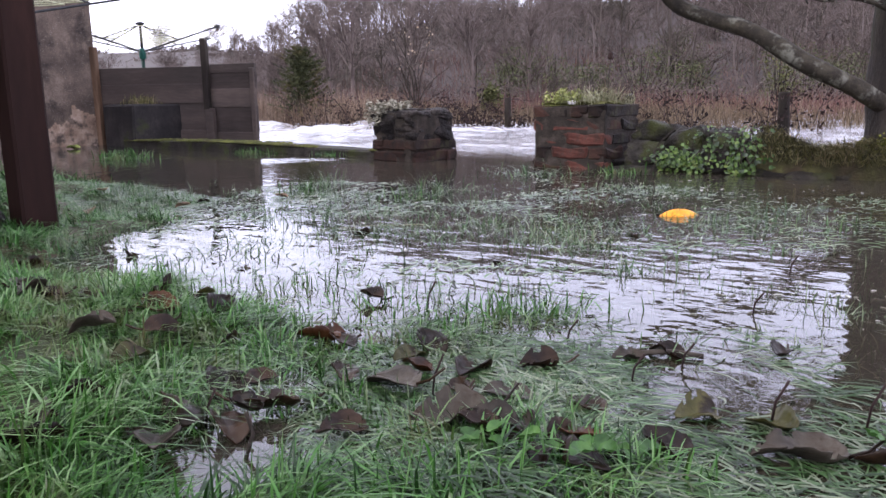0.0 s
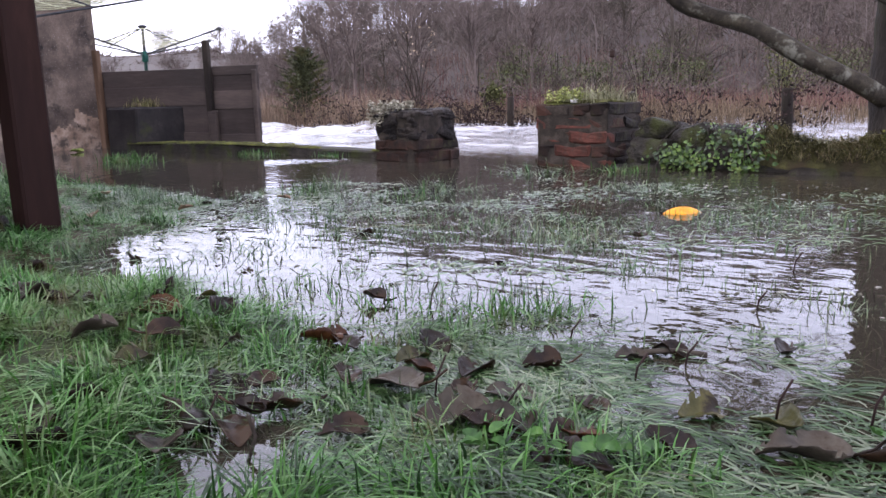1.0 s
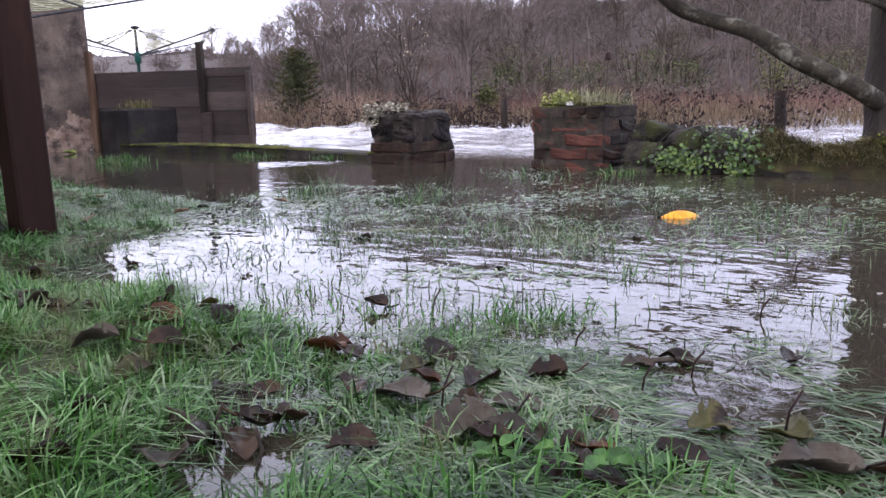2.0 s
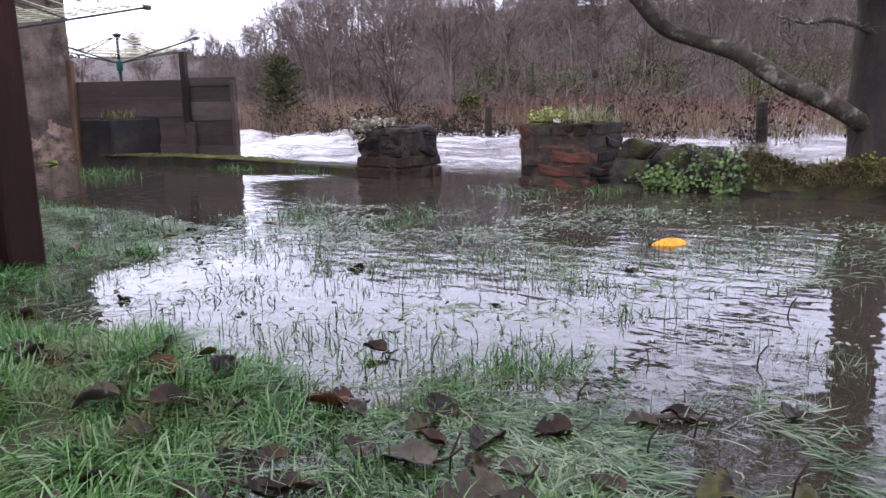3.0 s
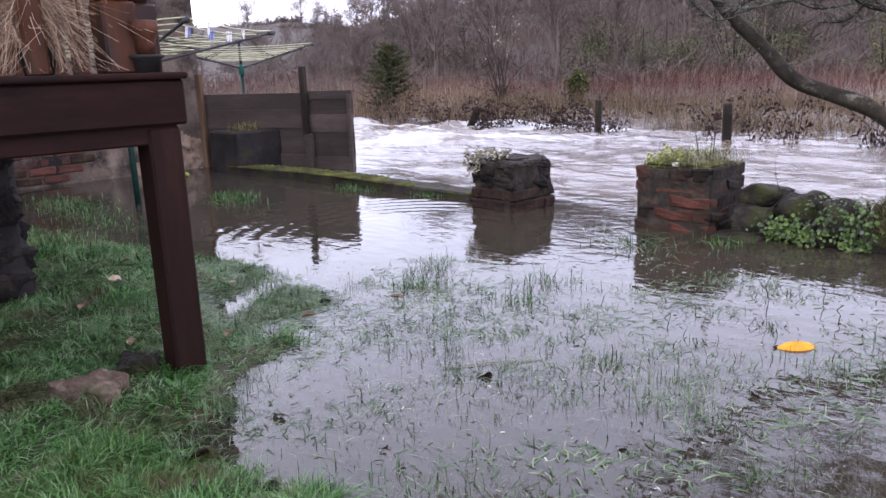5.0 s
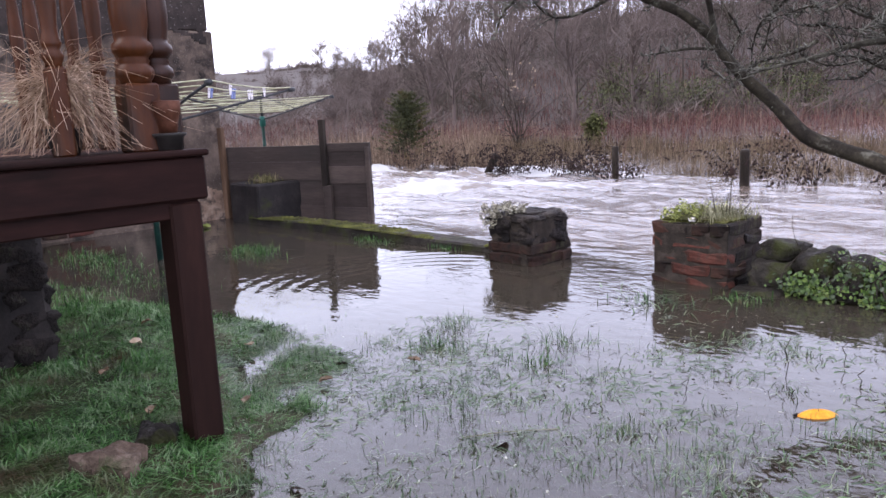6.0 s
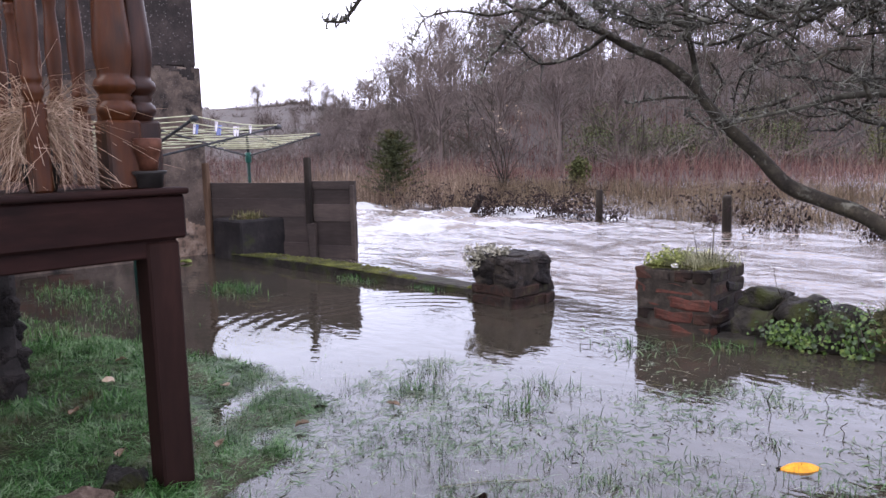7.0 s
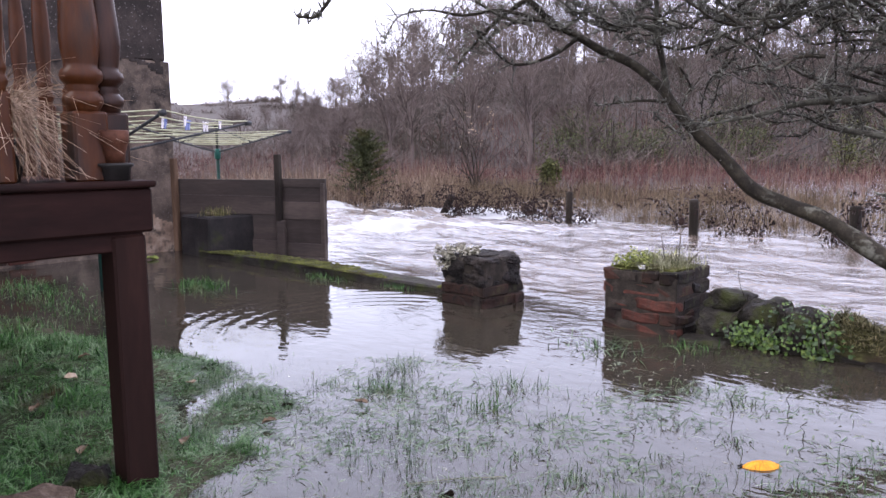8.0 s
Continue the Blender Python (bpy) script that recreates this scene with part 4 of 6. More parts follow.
# ---- rotary washing lines ----
def rotary_dryer(x, y, hub, tip, arm, turn, label, foot=-0.3, lines=7, start=0.35):
    ob = thing("rotary_dryer", pose(x, y, 0, 0, 0, turn), label, "clothes dryer", "rotary dryers")
    a = lathe([(0.019, foot), (0.019, hub - 0.06)], 12)
    put_mesh("pole", a.mesh("pole"), M_DARKPOLE, ob)
    put_mesh("hub", lathe([(0.02, hub - 0.08), (0.032, hub - 0.07), (0.034, hub + 0.02), (0.02, hub + 0.03)], 14).mesh("hub"), M_GREENPOLE, ob, "green plastic hub")
    put_mesh("mast", lathe([(0.014, hub + 0.02), (0.014, hub + 0.25), (0.045, hub + 0.26), (0.045, hub + 0.275), (0.01, hub + 0.285)], 12).mesh("mast"), M_GREYARM, ob)
    tips = []
    for k in range(4):
        c, s = math.cos(k * math.pi / 2), math.sin(k * math.pi / 2)
        ac = Acc()
        ac.tube([(0.03 * c, 0.03 * s, hub), (arm * c, arm * s, tip)], [0.0085, 0.0085], 6)
        arm_ob = put_mesh("arm", ac.mesh("arm"), M_GREYARM, ob)
        ac = Acc()
        mid = 0.5
        ac.tube([(0.02 * c, 0.02 * s, hub + 0.25), (arm * mid * c, arm * mid * s, hub + (tip - hub) * mid)], [0.006, 0.006], 5)
        put_mesh("strut", ac.mesh("strut"), M_GREYARM, arm_ob)
        put_mesh("end_cap", lathe([(0.016, -0.02), (0.018, 0.0), (0.016, 0.025)], 8).mesh("cap"), M_GREYARM, arm_ob, m=pose(arm * c, arm * s, tip, 0, 90, k * 90))
        tips.append((c, s))
    for j in range(lines):
        f = start + (1 - start) * j / (lines - 1)
        ac = Acc()
        for k in range(4):
            c0, s0 = tips[k]
            c1, s1 = tips[(k + 1) % 4]
            z = hub + (tip - hub) * f + 0.014
            pts = []
            for t in (0, 0.25, 0.5, 0.75, 1):
                pts.append((arm * f * (c0 + (c1 - c0) * t), arm * f * (s0 + (s1 - s0) * t), z - 0.02 * f * 4 * t * (1 - t)))
            ac.tube(pts, [0.0036] * 5, 4, False)
        put_mesh("line", ac.mesh("line"), M_LINE, ob)
    return ob


def clothes_peg(x, y, z, turn, mat_, label):
    ob = thing("clothes_peg", pose(x, y, z, 8, 0, turn), label, "peg", "pegs on the washing line")
    for k in (-1, 1):
        part("prong", box(k * 0.005 - 0.003, k * 0.005 + 0.003, -0.005, 0.005, -0.042, 0.018, 0.001), mat_, ob, m=pose(0, 0, 0, 0, k * 5))
    ac = Acc()
    ac.tube([(-0.008, 0, 0), (0.008, 0, 0)], [0.004, 0.004], 6)
    put_mesh("spring", ac.mesh("spring"), M_GREYARM, ob)


rotary_dryer(-3.14, 7.9, 0.857, 1.044, 0.96, -23, "grey rotary clothes dryer with a green pole behind the fence", foot=-0.5)
B = (-2.577, 4.586)
rotary_dryer(B[0], B[1], 0.83, 1.05, 1.03, 48.2, "rotary clothes dryer on a green pole standing in flooded grass", foot=-0.1)
for k, (f, t, mat_) in enumerate(((0.84, 0.14, M_PEGWHITE), (0.84, 0.17, M_PEGBLUE), (0.92, 0.3, M_PEGWHITE), (0.84, 0.42, M_PEGBLUE), (0.84, 0.45, M_PEGBLUE), (0.84, 0.66, M_PEGWHITE), (0.84, 0.7, M_PEGWHITE), (0.92, 0.74, M_PEGWHITE))):
    ang = radians(48.2 - 90)
    px, py = 1.03 * f * (1 - t), 1.03 * f * t
    clothes_peg(B[0] + px * math.cos(ang) - py * math.sin(ang), B[1] + px * math.sin(ang) + py * math.cos(ang), 0.838 + 0.22 * f, 130 + 10 * k, mat_,
                "blue plastic clothes peg clipped on a line" if mat_ is M_PEGBLUE else "white plastic clothes peg clipped on a line")


# ---- the deck ----
def deck():
    ob = thing("deck", place(0, 0), "raised timber deck stained dark brown on a square post", "deck")
    part("post", box(0.04, 0.12, -2.382, -2.3, -0.12, 0.655, 0.006), M_POST, ob, "square dark brown post")
    part("bearer", box(0.03, 0.112, -4.6, -2.303, 0.615, 0.672, 0.004), M_DECK, ob)
    part("fascia", box(0.092, 0.13, -4.6, -2.283, 0.66, 0.768, 0.006), M_DECK, ob)
    part("fascia", box(-3.6, 0.09, -2.32, -2.285, 0.66, 0.765, 0.005), M_DECK, ob)
    part("nosing", box(0.06, 0.142, -4.6, -2.276, 0.768, 0.785, 0.006, segments=2), M_DECK, ob)
    for k in range(15):
        part("deck_board", box(0.055 - 0.125 * (k + 1), 0.05 - 0.125 * k, -4.6, -2.28, 0.762, 0.783, 0.004), M_DECK, ob)
    for k in range(5):
        part("joist", box(-1.9, 0.03, -2.9 - 0.42 * k, -2.86 - 0.42 * k, 0.64, 0.758, 0.003), M_DECK, ob)


deck()


def square_block(w, z0, z1):
    return box(-w / 2, w / 2, -w / 2, w / 2, z0, z1, 0.006)


def newel(s, q, turn, wood=None, label="turned newel post in worn reddish-brown varnish on the deck corner"):
    wood = wood or M_SPINDLE
    ob = thing("newel_post", place(s, q, 0.783, turn), label, "newel post", "newel posts")
    part("base", square_block(0.082, 0.0, 0.165), wood, ob)
    prof = [(0.036, 0.164), (0.037, 0.172), (0.043, 0.18), (0.046, 0.19), (0.043, 0.202), (0.036, 0.208), (0.034, 0.213), (0.038, 0.218), (0.034, 0.224), (0.038, 0.23), (0.046, 0.238), (0.048, 0.249), (0.045, 0.26),
            (0.037, 0.266), (0.037, 0.275), (0.041, 0.3), (0.044, 0.33), (0.043, 0.36), (0.038, 0.41), (0.032, 0.47), (0.029, 0.56), (0.032, 0.64), (0.04, 0.66), (0.036, 0.68)]
    put_mesh("shaft", lathe(prof, 24).mesh("shaft"), wood, ob)
    part("head", square_block(0.082, 0.68, 0.9), wood, ob)


def baluster(s, q, turn, label="slim turned baluster in reddish-brown varnish"):
    ob = thing("baluster", place(s, q, 0.783, turn), label, "baluster", "balusters of the deck railing")
    part("base", square_block(0.042, 0.0, 0.205), M_SPINDLE, ob)
    prof = [(0.019, 0.204), (0.018, 0.212), (0.022, 0.22), (0.024, 0.229), (0.021, 0.238), (0.017, 0.243), (0.021, 0.25), (0.0225, 0.258), (0.019, 0.268), (0.017, 0.29), (0.021, 0.34), (0.023, 0.39), (0.021, 0.45), (0.016, 0.52),
            (0.021, 0.56), (0.023, 0.568), (0.017, 0.578), (0.024, 0.588), (0.018, 0.6)]
    put_mesh("shaft", lathe(prof, 18).mesh("baluster_shaft"), M_SPINDLE, ob)
    part("head", square_block(0.042, 0.6, 0.8), M_SPINDLE, ob)


newel(0.045, -2.4, 0)
newel(0.01, -2.335, 0, M_SPINDLEDARK, "turned newel post, its varnish blackened and chipped, beside its twin")
baluster(0.035, -2.578, 0)
for k in range(6):
    baluster(-0.2 - 0.19 * k, -2.33, 0)
for k in range(3):
    baluster(0.035, -2.78 - 0.18 * k, 0)


def handrail():
    ob = thing("handrail", place(0, 0), "moulded reddish-brown deck handrail above turned balusters", "handrail")
    part("side_rail", box(0.0, 0.07, -4.4, -2.29, 1.585, 1.63, 0.012, segments=2), M_SPINDLE, ob)
    part("end_rail", box(-1.6, -0.005, -2.365, -2.3, 1.585, 1.63, 0.012, segments=2), M_SPINDLE, ob)


handrail()


def pot():
    ob = thing("plant_pot", place(0.085, -2.35, 0.785), "small stained terracotta pot in a dark saucer on the deck corner", "plant pot")
    put_mesh("saucer", lathe([(0.03, 0.0), (0.034, 0.03), (0.042, 0.035), (0.042, 0.041), (0.03, 0.042)], 20).mesh("saucer"), M_BLACKPOT, ob, "black plastic saucer")
    put_mesh("body", lathe([(0.022, 0.042), (0.026, 0.07), (0.03, 0.085), (0.033, 0.088), (0.035, 0.118), (0.031, 0.12), (0.029, 0.105)], 20).mesh("body"), M_TERRA, ob)


pot()


def dry_plant():
    nr = np.random.RandomState(17)
    ob = thing("dry_plant", place(-0.05, -2.55, 0.785), "bleached dead spidery plant in a low dark pot on the deck", "plant")
    put_mesh("pot", lathe([(0.03, 0.0), (0.045, 0.06), (0.047, 0.065), (0.04, 0.062)], 16).mesh("low_pot"), M_BLACKPOT, ob, "low dark pot")
    a = Acc()
    for k in range(480):
        ang, el = nr.uniform(0, 6.283), nr.uniform(-0.75, 1.2)
        r = nr.uniform(0.09, 0.23)
        d = np.array((math.cos(ang) * math.cos(el), math.sin(ang) * math.cos(el), math.sin(el)))
        bend = nr.normal(0, 0.06, 3) + (0, 0, -0.1)
        kink = nr.normal(0, 0.02, 3) + (0, 0, 0.012)
        c = np.array((0, 0, 0.14))
        pts = [c + d * 0.012, c + d * r * 0.35 + (0, 0, 0.01) + kink * 0.5, c + d * r * 0.7 + bend * 0.35 + kink, c + d * r + bend]
        if min(p[2] for p in pts) < 0.006:
            pts = [np.array((p[0], p[1], max(p[2], 0.006))) for p in pts]
        a.tube(pts, [0.0009, 0.0008, 0.0007, 0.0004], 3, False)
    put_mesh("leaves", a.mesh("straw"), M_STRAW, ob)
    a = Acc()
    a.tube([(0, 0, 0.05), (0.004, 0, 0.1), (0, 0, 0.15)], [0.012, 0.013, 0.01], 7)
    put_mesh("stem", a.mesh("stem"), M_DOCK, ob)


dry_plant()


def deck_pier():
    ob = thing("deck_pier", place(-1.24, -2.76, 0.0), "soot-black rubble pier carrying the deck from below", "pier")
    part("mortar_core", box(0.03, 0.35, 0.03, 0.35, -0.1, 0.6, 0.02, 4, 0.01, 3), M_SOOT, ob)
    rnd = random.Random(22)
    for k in range(7):
        for x, y in ((0.1, 0.09), (0.28, 0.1), (0.1, 0.28), (0.28, 0.28)):
            part("stone", blob((0.1 + rnd.uniform(-0.01, 0.01), 0.1, 0.058), 140 + 4 * k + int(x * 10 + y * 20), 0.35, 3, 0.9), M_SOOTSTONE, ob, m=pose(x + rnd.gauss(0, 0.008), y + rnd.gauss(0, 0.008), 0.01 + 0.088 * k, 0, 0, rnd.uniform(-12, 12)), shade=True)


deck_pier()


def loose_stone(x, y, z, size, seed, label, turn=0, tilt=0):
    a, b, c = size
    bm = box(-a, a, -b, b, -c, c, min(size) * 0.25, 5, 0.0, seed, 2)
    off = Vector((seed * 5.1, 0, 0))
    for v in bm.verts:
        v.co += noise.noise_vector(v.co * 15 + off) * 0.022 + noise.noise_vector(v.co * 50 + off) * 0.009
    ob = part("edging_stone", bm, M_PALESTONE if seed == 1 else M_STONE, None, label, m=pose(x, y, z, tilt, 0, turn))
    return tagged(ob, label, "stone", "edging stones")


loose_stone(-1.127, 1.728, 0.042, (0.075, 0.045, 0.045), 1, "split brown sandstone edging block lying in the grass", 6, -8)
loose_stone(-1.093, 1.891, 0.034, (0.05, 0.035, 0.038), 2, "dark brown sandstone edging block beside the deck post", 14, -3)


# ---- the apple tree over the wall ----
def spur(acc, p, d, rnd, r, length, depth=0):
    """A knobbly twig with side spurs."""
    n = 5 - depth
    pts, radii = [np.array(p, float)], [r]
    d = np.array(d, float)
    for k in range(n):
        d = d + np.array((rnd.gauss(0, 0.22), rnd.gauss(0, 0.22), rnd.gauss(0, 0.2)))
        d /= np.linalg.norm(d)
        pts.append(pts[-1] + d * length / n)
        radii.append(r * (1 - 0.75 * (k + 1) / n))
    acc.tube(pts, radii, 3, False)
    if depth < 2:
        for k in range(1, n + 1):
            if rnd.random() < (0.75 if depth == 0 else 0.45):
                side = np.array((rnd.gauss(0, 1), rnd.gauss(0, 0.7), rnd.gauss(0.25, 0.8)))
                side = side / np.linalg.norm(side) * 0.9 + d * 0.5
                spur(acc, pts[k], side / np.linalg.norm(side), rnd, radii[k] * 0.65, length * rnd.uniform(0.25, 0.55), depth + 1)


def limb(acc, twigs, pts, r0, r1, rnd, twig=0.0, twig_len=0.3, sides=8, knobs=2.2):
    """A bent limb through a few bends, smoothed, with twigs along it."""
    pts = [Vector(p) for p in pts]
    fine = []
    for i in range(len(pts) - 1):
        p0, p1, p2, p3 = pts[max(i - 1, 0)], pts[i], pts[i + 1], pts[min(i + 2, len(pts) - 1)]
        for j in range(5):
            t = j / 5
            fine.append(0.5 * ((2 * p1) + (p2 - p0) * t + (2 * p0 - 5 * p1 + 4 * p2 - p3) * t * t + (3 * p1 - p0 - 3 * p2 + p3) * t ** 3))
    fine.append(pts[-1])
    n = len(fine)
    radii = [(r0 + (r1 - r0) * k / (n - 1)) * (1 + 0.12 * noise.noise(fine[k] * 9)) for k in range(n)]
    acc.tube([tuple(p) for p in fine], radii, sides)
    for k in range(1, n):
        if rnd.random() < twig:
            side = np.array((rnd.gauss(-0.2, 0.8), rnd.gauss(0, 0.7), rnd.gauss(0.35, 0.6)))
            spur(twigs, tuple(fine[k]), side / np.linalg.norm(side), rnd, max(radii[k] * 0.35, 0.003), twig_len * rnd.uniform(0.4, 1.2))
    for k in range(int(n * knobs)):
        p = fine[rnd.randrange(1, n)]
        side = np.array((rnd.gauss(0, 0.8), rnd.gauss(0, 0.8), rnd.gauss(0.3, 0.7)))
        side = side / np.linalg.norm(side) * rnd.uniform(0.01, 0.034)
        o = np.array(tuple(p))
        twigs.tube([o, o + side * 0.55, o + side], [0.0032, 0.0042, 0.0026], 3)
    return fine


def apple_tree():
    rnd = random.Random(41)
    ob = thing("apple_tree", pose(0, 0, 0), "bare old apple tree leaning over the river wall, lichened bark", "tree")
    a, tw = Acc(), Acc()
    limb(a, tw, [(1.735, 3.16, -0.15), (1.725, 3.17, 0.1), (1.725, 3.2, 0.4), (1.72, 3.2, 0.8), (1.68, 3.18, 1.3), (1.7, 3.1, 2.1)], 0.118, 0.075, rnd, 0, sides=14, knobs=0)
    put_mesh("trunk", a.mesh("trunk"), M_TRUNK, ob)
    limbs = [
        ([(1.74, 3.18, 0.235), (1.53, 3.12, 0.345), (1.345, 3.13, 0.436), (1.22, 3.18, 0.525), (1.15, 3.27, 0.582), (1.045, 3.35, 0.628), (0.926, 3.4, 0.688), (0.82, 3.44, 0.813), (0.692, 3.45, 0.937), (0.61, 3.45, 1.035), (0.56, 3.45, 1.104), (0.443, 3.45, 1.2), (0.31, 3.45, 1.26), (0.22, 3.43, 1.31), (0.1, 3.42, 1.38), (-0.03, 3.4, 1.5)], 0.039, 0.012, 0.0, 0.22),
        ([(0.22, 3.43, 1.31), (0.12, 3.4, 1.24), (0.0, 3.38, 1.2), (-0.08, 3.36, 1.21), (-0.14, 3.34, 1.27), (-0.2, 3.3, 1.33)], 0.009, 0.004, 0.5, 0.22),
        ([(0.1, 3.42, 1.37), (-0.1, 3.4, 1.42), (-0.25, 3.38, 1.4), (-0.4, 3.36, 1.42), (-0.52, 3.34, 1.39), (-0.58, 3.34, 1.29)], 0.009, 0.003, 0.7, 0.25),
        ([(0.0, 3.4, 1.46), (-0.12, 3.42, 1.38), (-0.22, 3.42, 1.28), (-0.27, 3.4, 1.22), (-0.3, 3.4, 1.13)], 0.01, 0.003, 0.5, 0.18),
        ([(0.59, 3.45, 1.07), (0.56, 3.43, 1.2), (0.53, 3.42, 1.33), (0.52, 3.4, 1.5), (0.5, 3.4, 1.8)], 0.0135, 0.008, 0.4, 0.3),
        ([(0.62, 3.45, 1.04), (0.5, 3.42, 1.05), (0.38, 3.4, 1.04), (0.3, 3.39, 1.03)], 0.009, 0.003, 0.4, 0.12),
        ([(1.62, 3.17, 1.15), (1.45, 3.15, 1.05), (1.26, 3.18, 1.03), (1.05, 3.2, 1.02), (0.89, 3.2, 0.98), (0.73, 3.2, 0.95), (0.66, 3.2, 0.93)], 0.021, 0.006, 0.6, 0.3),
        ([(1.64, 3.1, 0.82), (1.45, 3.1, 0.86), (1.27, 3.15, 0.9), (1.13, 3.2, 0.93), (1.05, 3.2, 0.97), (0.96, 3.2, 0.98)], 0.018, 0.006, 0.6, 0.3),
        ([(0.53, 3.42, 1.33), (0.42, 3.4, 1.36), (0.35, 3.38, 1.33), (0.26, 3.36, 1.4), (0.15, 3.35, 1.45)], 0.014, 0.006, 0.6, 0.25),
        ([(1.68, 3.15, 1.5), (1.4, 3.1, 1.45), (1.1, 3.1, 1.36), (0.85, 3.12, 1.32), (0.65, 3.15, 1.33)], 0.018, 0.005, 0.75, 0.4),
        ([(1.68, 3.1, 1.7), (1.3, 3.0, 1.6), (0.9, 3.0, 1.5), (0.5, 3.05, 1.44), (0.2, 3.1, 1.46), (-0.1, 3.15, 1.5)], 0.018, 0.005, 0.75, 0.4),
        ([(0.2, 3.1, 1.6), (-0.2, 2.9, 1.55), (-0.5, 2.65, 1.45), (-0.58, 2.6, 1.37), (-0.64, 2.6, 1.3), (-0.67, 2.6, 1.27), (-0.73, 2.6, 1.275)], 0.012, 0.0035, 0.2, 0.06),
    ]
    limbs.append(([(1.68, 3.17, 0.62), (1.56, 3.12, 0.655), (1.46, 3.1, 0.668), (1.37, 3.1, 0.66), (1.28, 3.1, 0.685)], 0.012, 0.006, 0.3, 0.1))
    for k in range(54):
        x, y, z = rnd.uniform(-0.1, 1.9), rnd.uniform(3.0, 3.5), rnd.uniform(1.0, 1.62)
        if z < 1.3 and x < 0.75:
            z += 0.25
        d = -1 if rnd.random() < 0.7 else 1
        pts = [(x, y, z)]
        for j in range(4):
            pts.append((pts[-1][0] + d * rnd.uniform(0.05, 0.14), pts[-1][1] + rnd.uniform(-0.05, 0.05), pts[-1][2] + rnd.uniform(-0.07, 0.08)))
        limbs.append((pts, 0.0085, 0.004, 0.45, 0.16))
    # fine boughs that fill the lower crown
    for k in range(96):
        x, y, z = rnd.uniform(0.7, 2.1), rnd.uniform(3.0, 4.2), rnd.uniform(0.98, 1.6)
        d = Vector((rnd.choice((-1, -1, 1)) * rnd.uniform(0.4, 1), rnd.gauss(0, 0.3), rnd.gauss(0.1, 0.55))).normalized()
        pts = [(x, y, z)]
        for j in range(4):
            d = (d + Vector((rnd.gauss(0, 0.3), rnd.gauss(0, 0.2), rnd.gauss(0, 0.3)))).normalized()
            pts.append(tuple(Vector(pts[-1]) + d * rnd.uniform(0.05, 0.13)))
        limbs.append((pts, 0.0065, 0.004, 0.35, 0.15))
    # the crown above, seen mirrored in the flood
    for k in range(26):
        x, y, z = rnd.uniform(0.6, 2.2), rnd.uniform(2.8, 3.7), rnd.uniform(1.55, 2.5)
        out = Vector((x - 1.7, y - 3.15, 0.25)).normalized()
        pts = [(x, y, z)]
        for j in range(4):
            pts.append(tuple(Vector(pts[-1]) + out * rnd.uniform(0.1, 0.22) + Vector((rnd.gauss(0, 0.05), rnd.gauss(0, 0.05), rnd.gauss(0.0, 0.06)))))
        limbs.append((pts, 0.016, 0.008, 0.5, 0.3))
    for i, (pts, r0, r1, twig, tl) in enumerate(limbs):
        a = Acc()
        limb(a, tw, pts, r0, r1 if i in (0, 4, 11) else r1 * 0.45, rnd, twig, tl, 8 if i < 13 else 5)
        put_mesh("limb", a.mesh("limb"), M_PALEBARK if i in (4, 6, 7, 8, 9) or 13 <= i < 40 else M_BARK, ob)
    tagged(put_mesh("twig_mass", tw.mesh("twigs"), M_APPLETWIG, ob), kind="stuff")
    a = Acc()
    for k in range(330):
        az, up = rnd.uniform(3.0, 5.6), rnd.random()
        r = 0.124 + 0.05 * math.sin(math.pi * min(up + 0.2, 1)) * rnd.uniform(0.4, 1.1)
        leaf_cloud(a, (1.725 + r * math.cos(az), 3.165 + r * math.sin(az), 0.008 + 0.165 * up * (0.75 + 0.25 * math.sin(5 * az))), (0.009, 0.009, 0.009), 5, 0.0055, rnd, normal=(math.cos(az), math.sin(az), 0.5))
    tagged(put_mesh("foot_moss", a.mesh("foot_moss", False), M_FOOTMOSS, ob, "yellow-green bushy moss on the trunk foot"), kind="stuff")


apple_tree()


# ---- far bank: posts, dead weeds, reeds ----
def bank_post(x, y, h, r, lean, seed):
    ob = thing("fence_post", pose(x, y, 0, lean[0], lean[1], seed * 37), "weathered round fence post standing in the flooded river edge", "post", "posts along the far bank")
    rnd = random.Random(seed)
    a = lathe([(r, -0.5), (r * 1.02, -0.1), (r * 0.97, h * 0.5), (r * 0.95, h - 0.02), (r * 0.82, h)], 12)
    for v in a.v[0]:
        v[:2] *= 1 + 0.08 * math.sin(3 * math.atan2(v[1], v[0]) + seed)
    put_mesh("shaft", a.mesh("post_shaft"), M_WEATHERED, ob)


bank_post(0.605, 9.2, 0.36, 0.042, (0, 0), 1)
bank_post(1.71, 7.75, 0.37, 0.046, (0, -11), 2)
bank_post(2.86, 6.9, 0.36, 0.05, (0, 3), 3)
bank_post(-1.0, 10.3, 0.3, 0.05, (0, -30), 4)


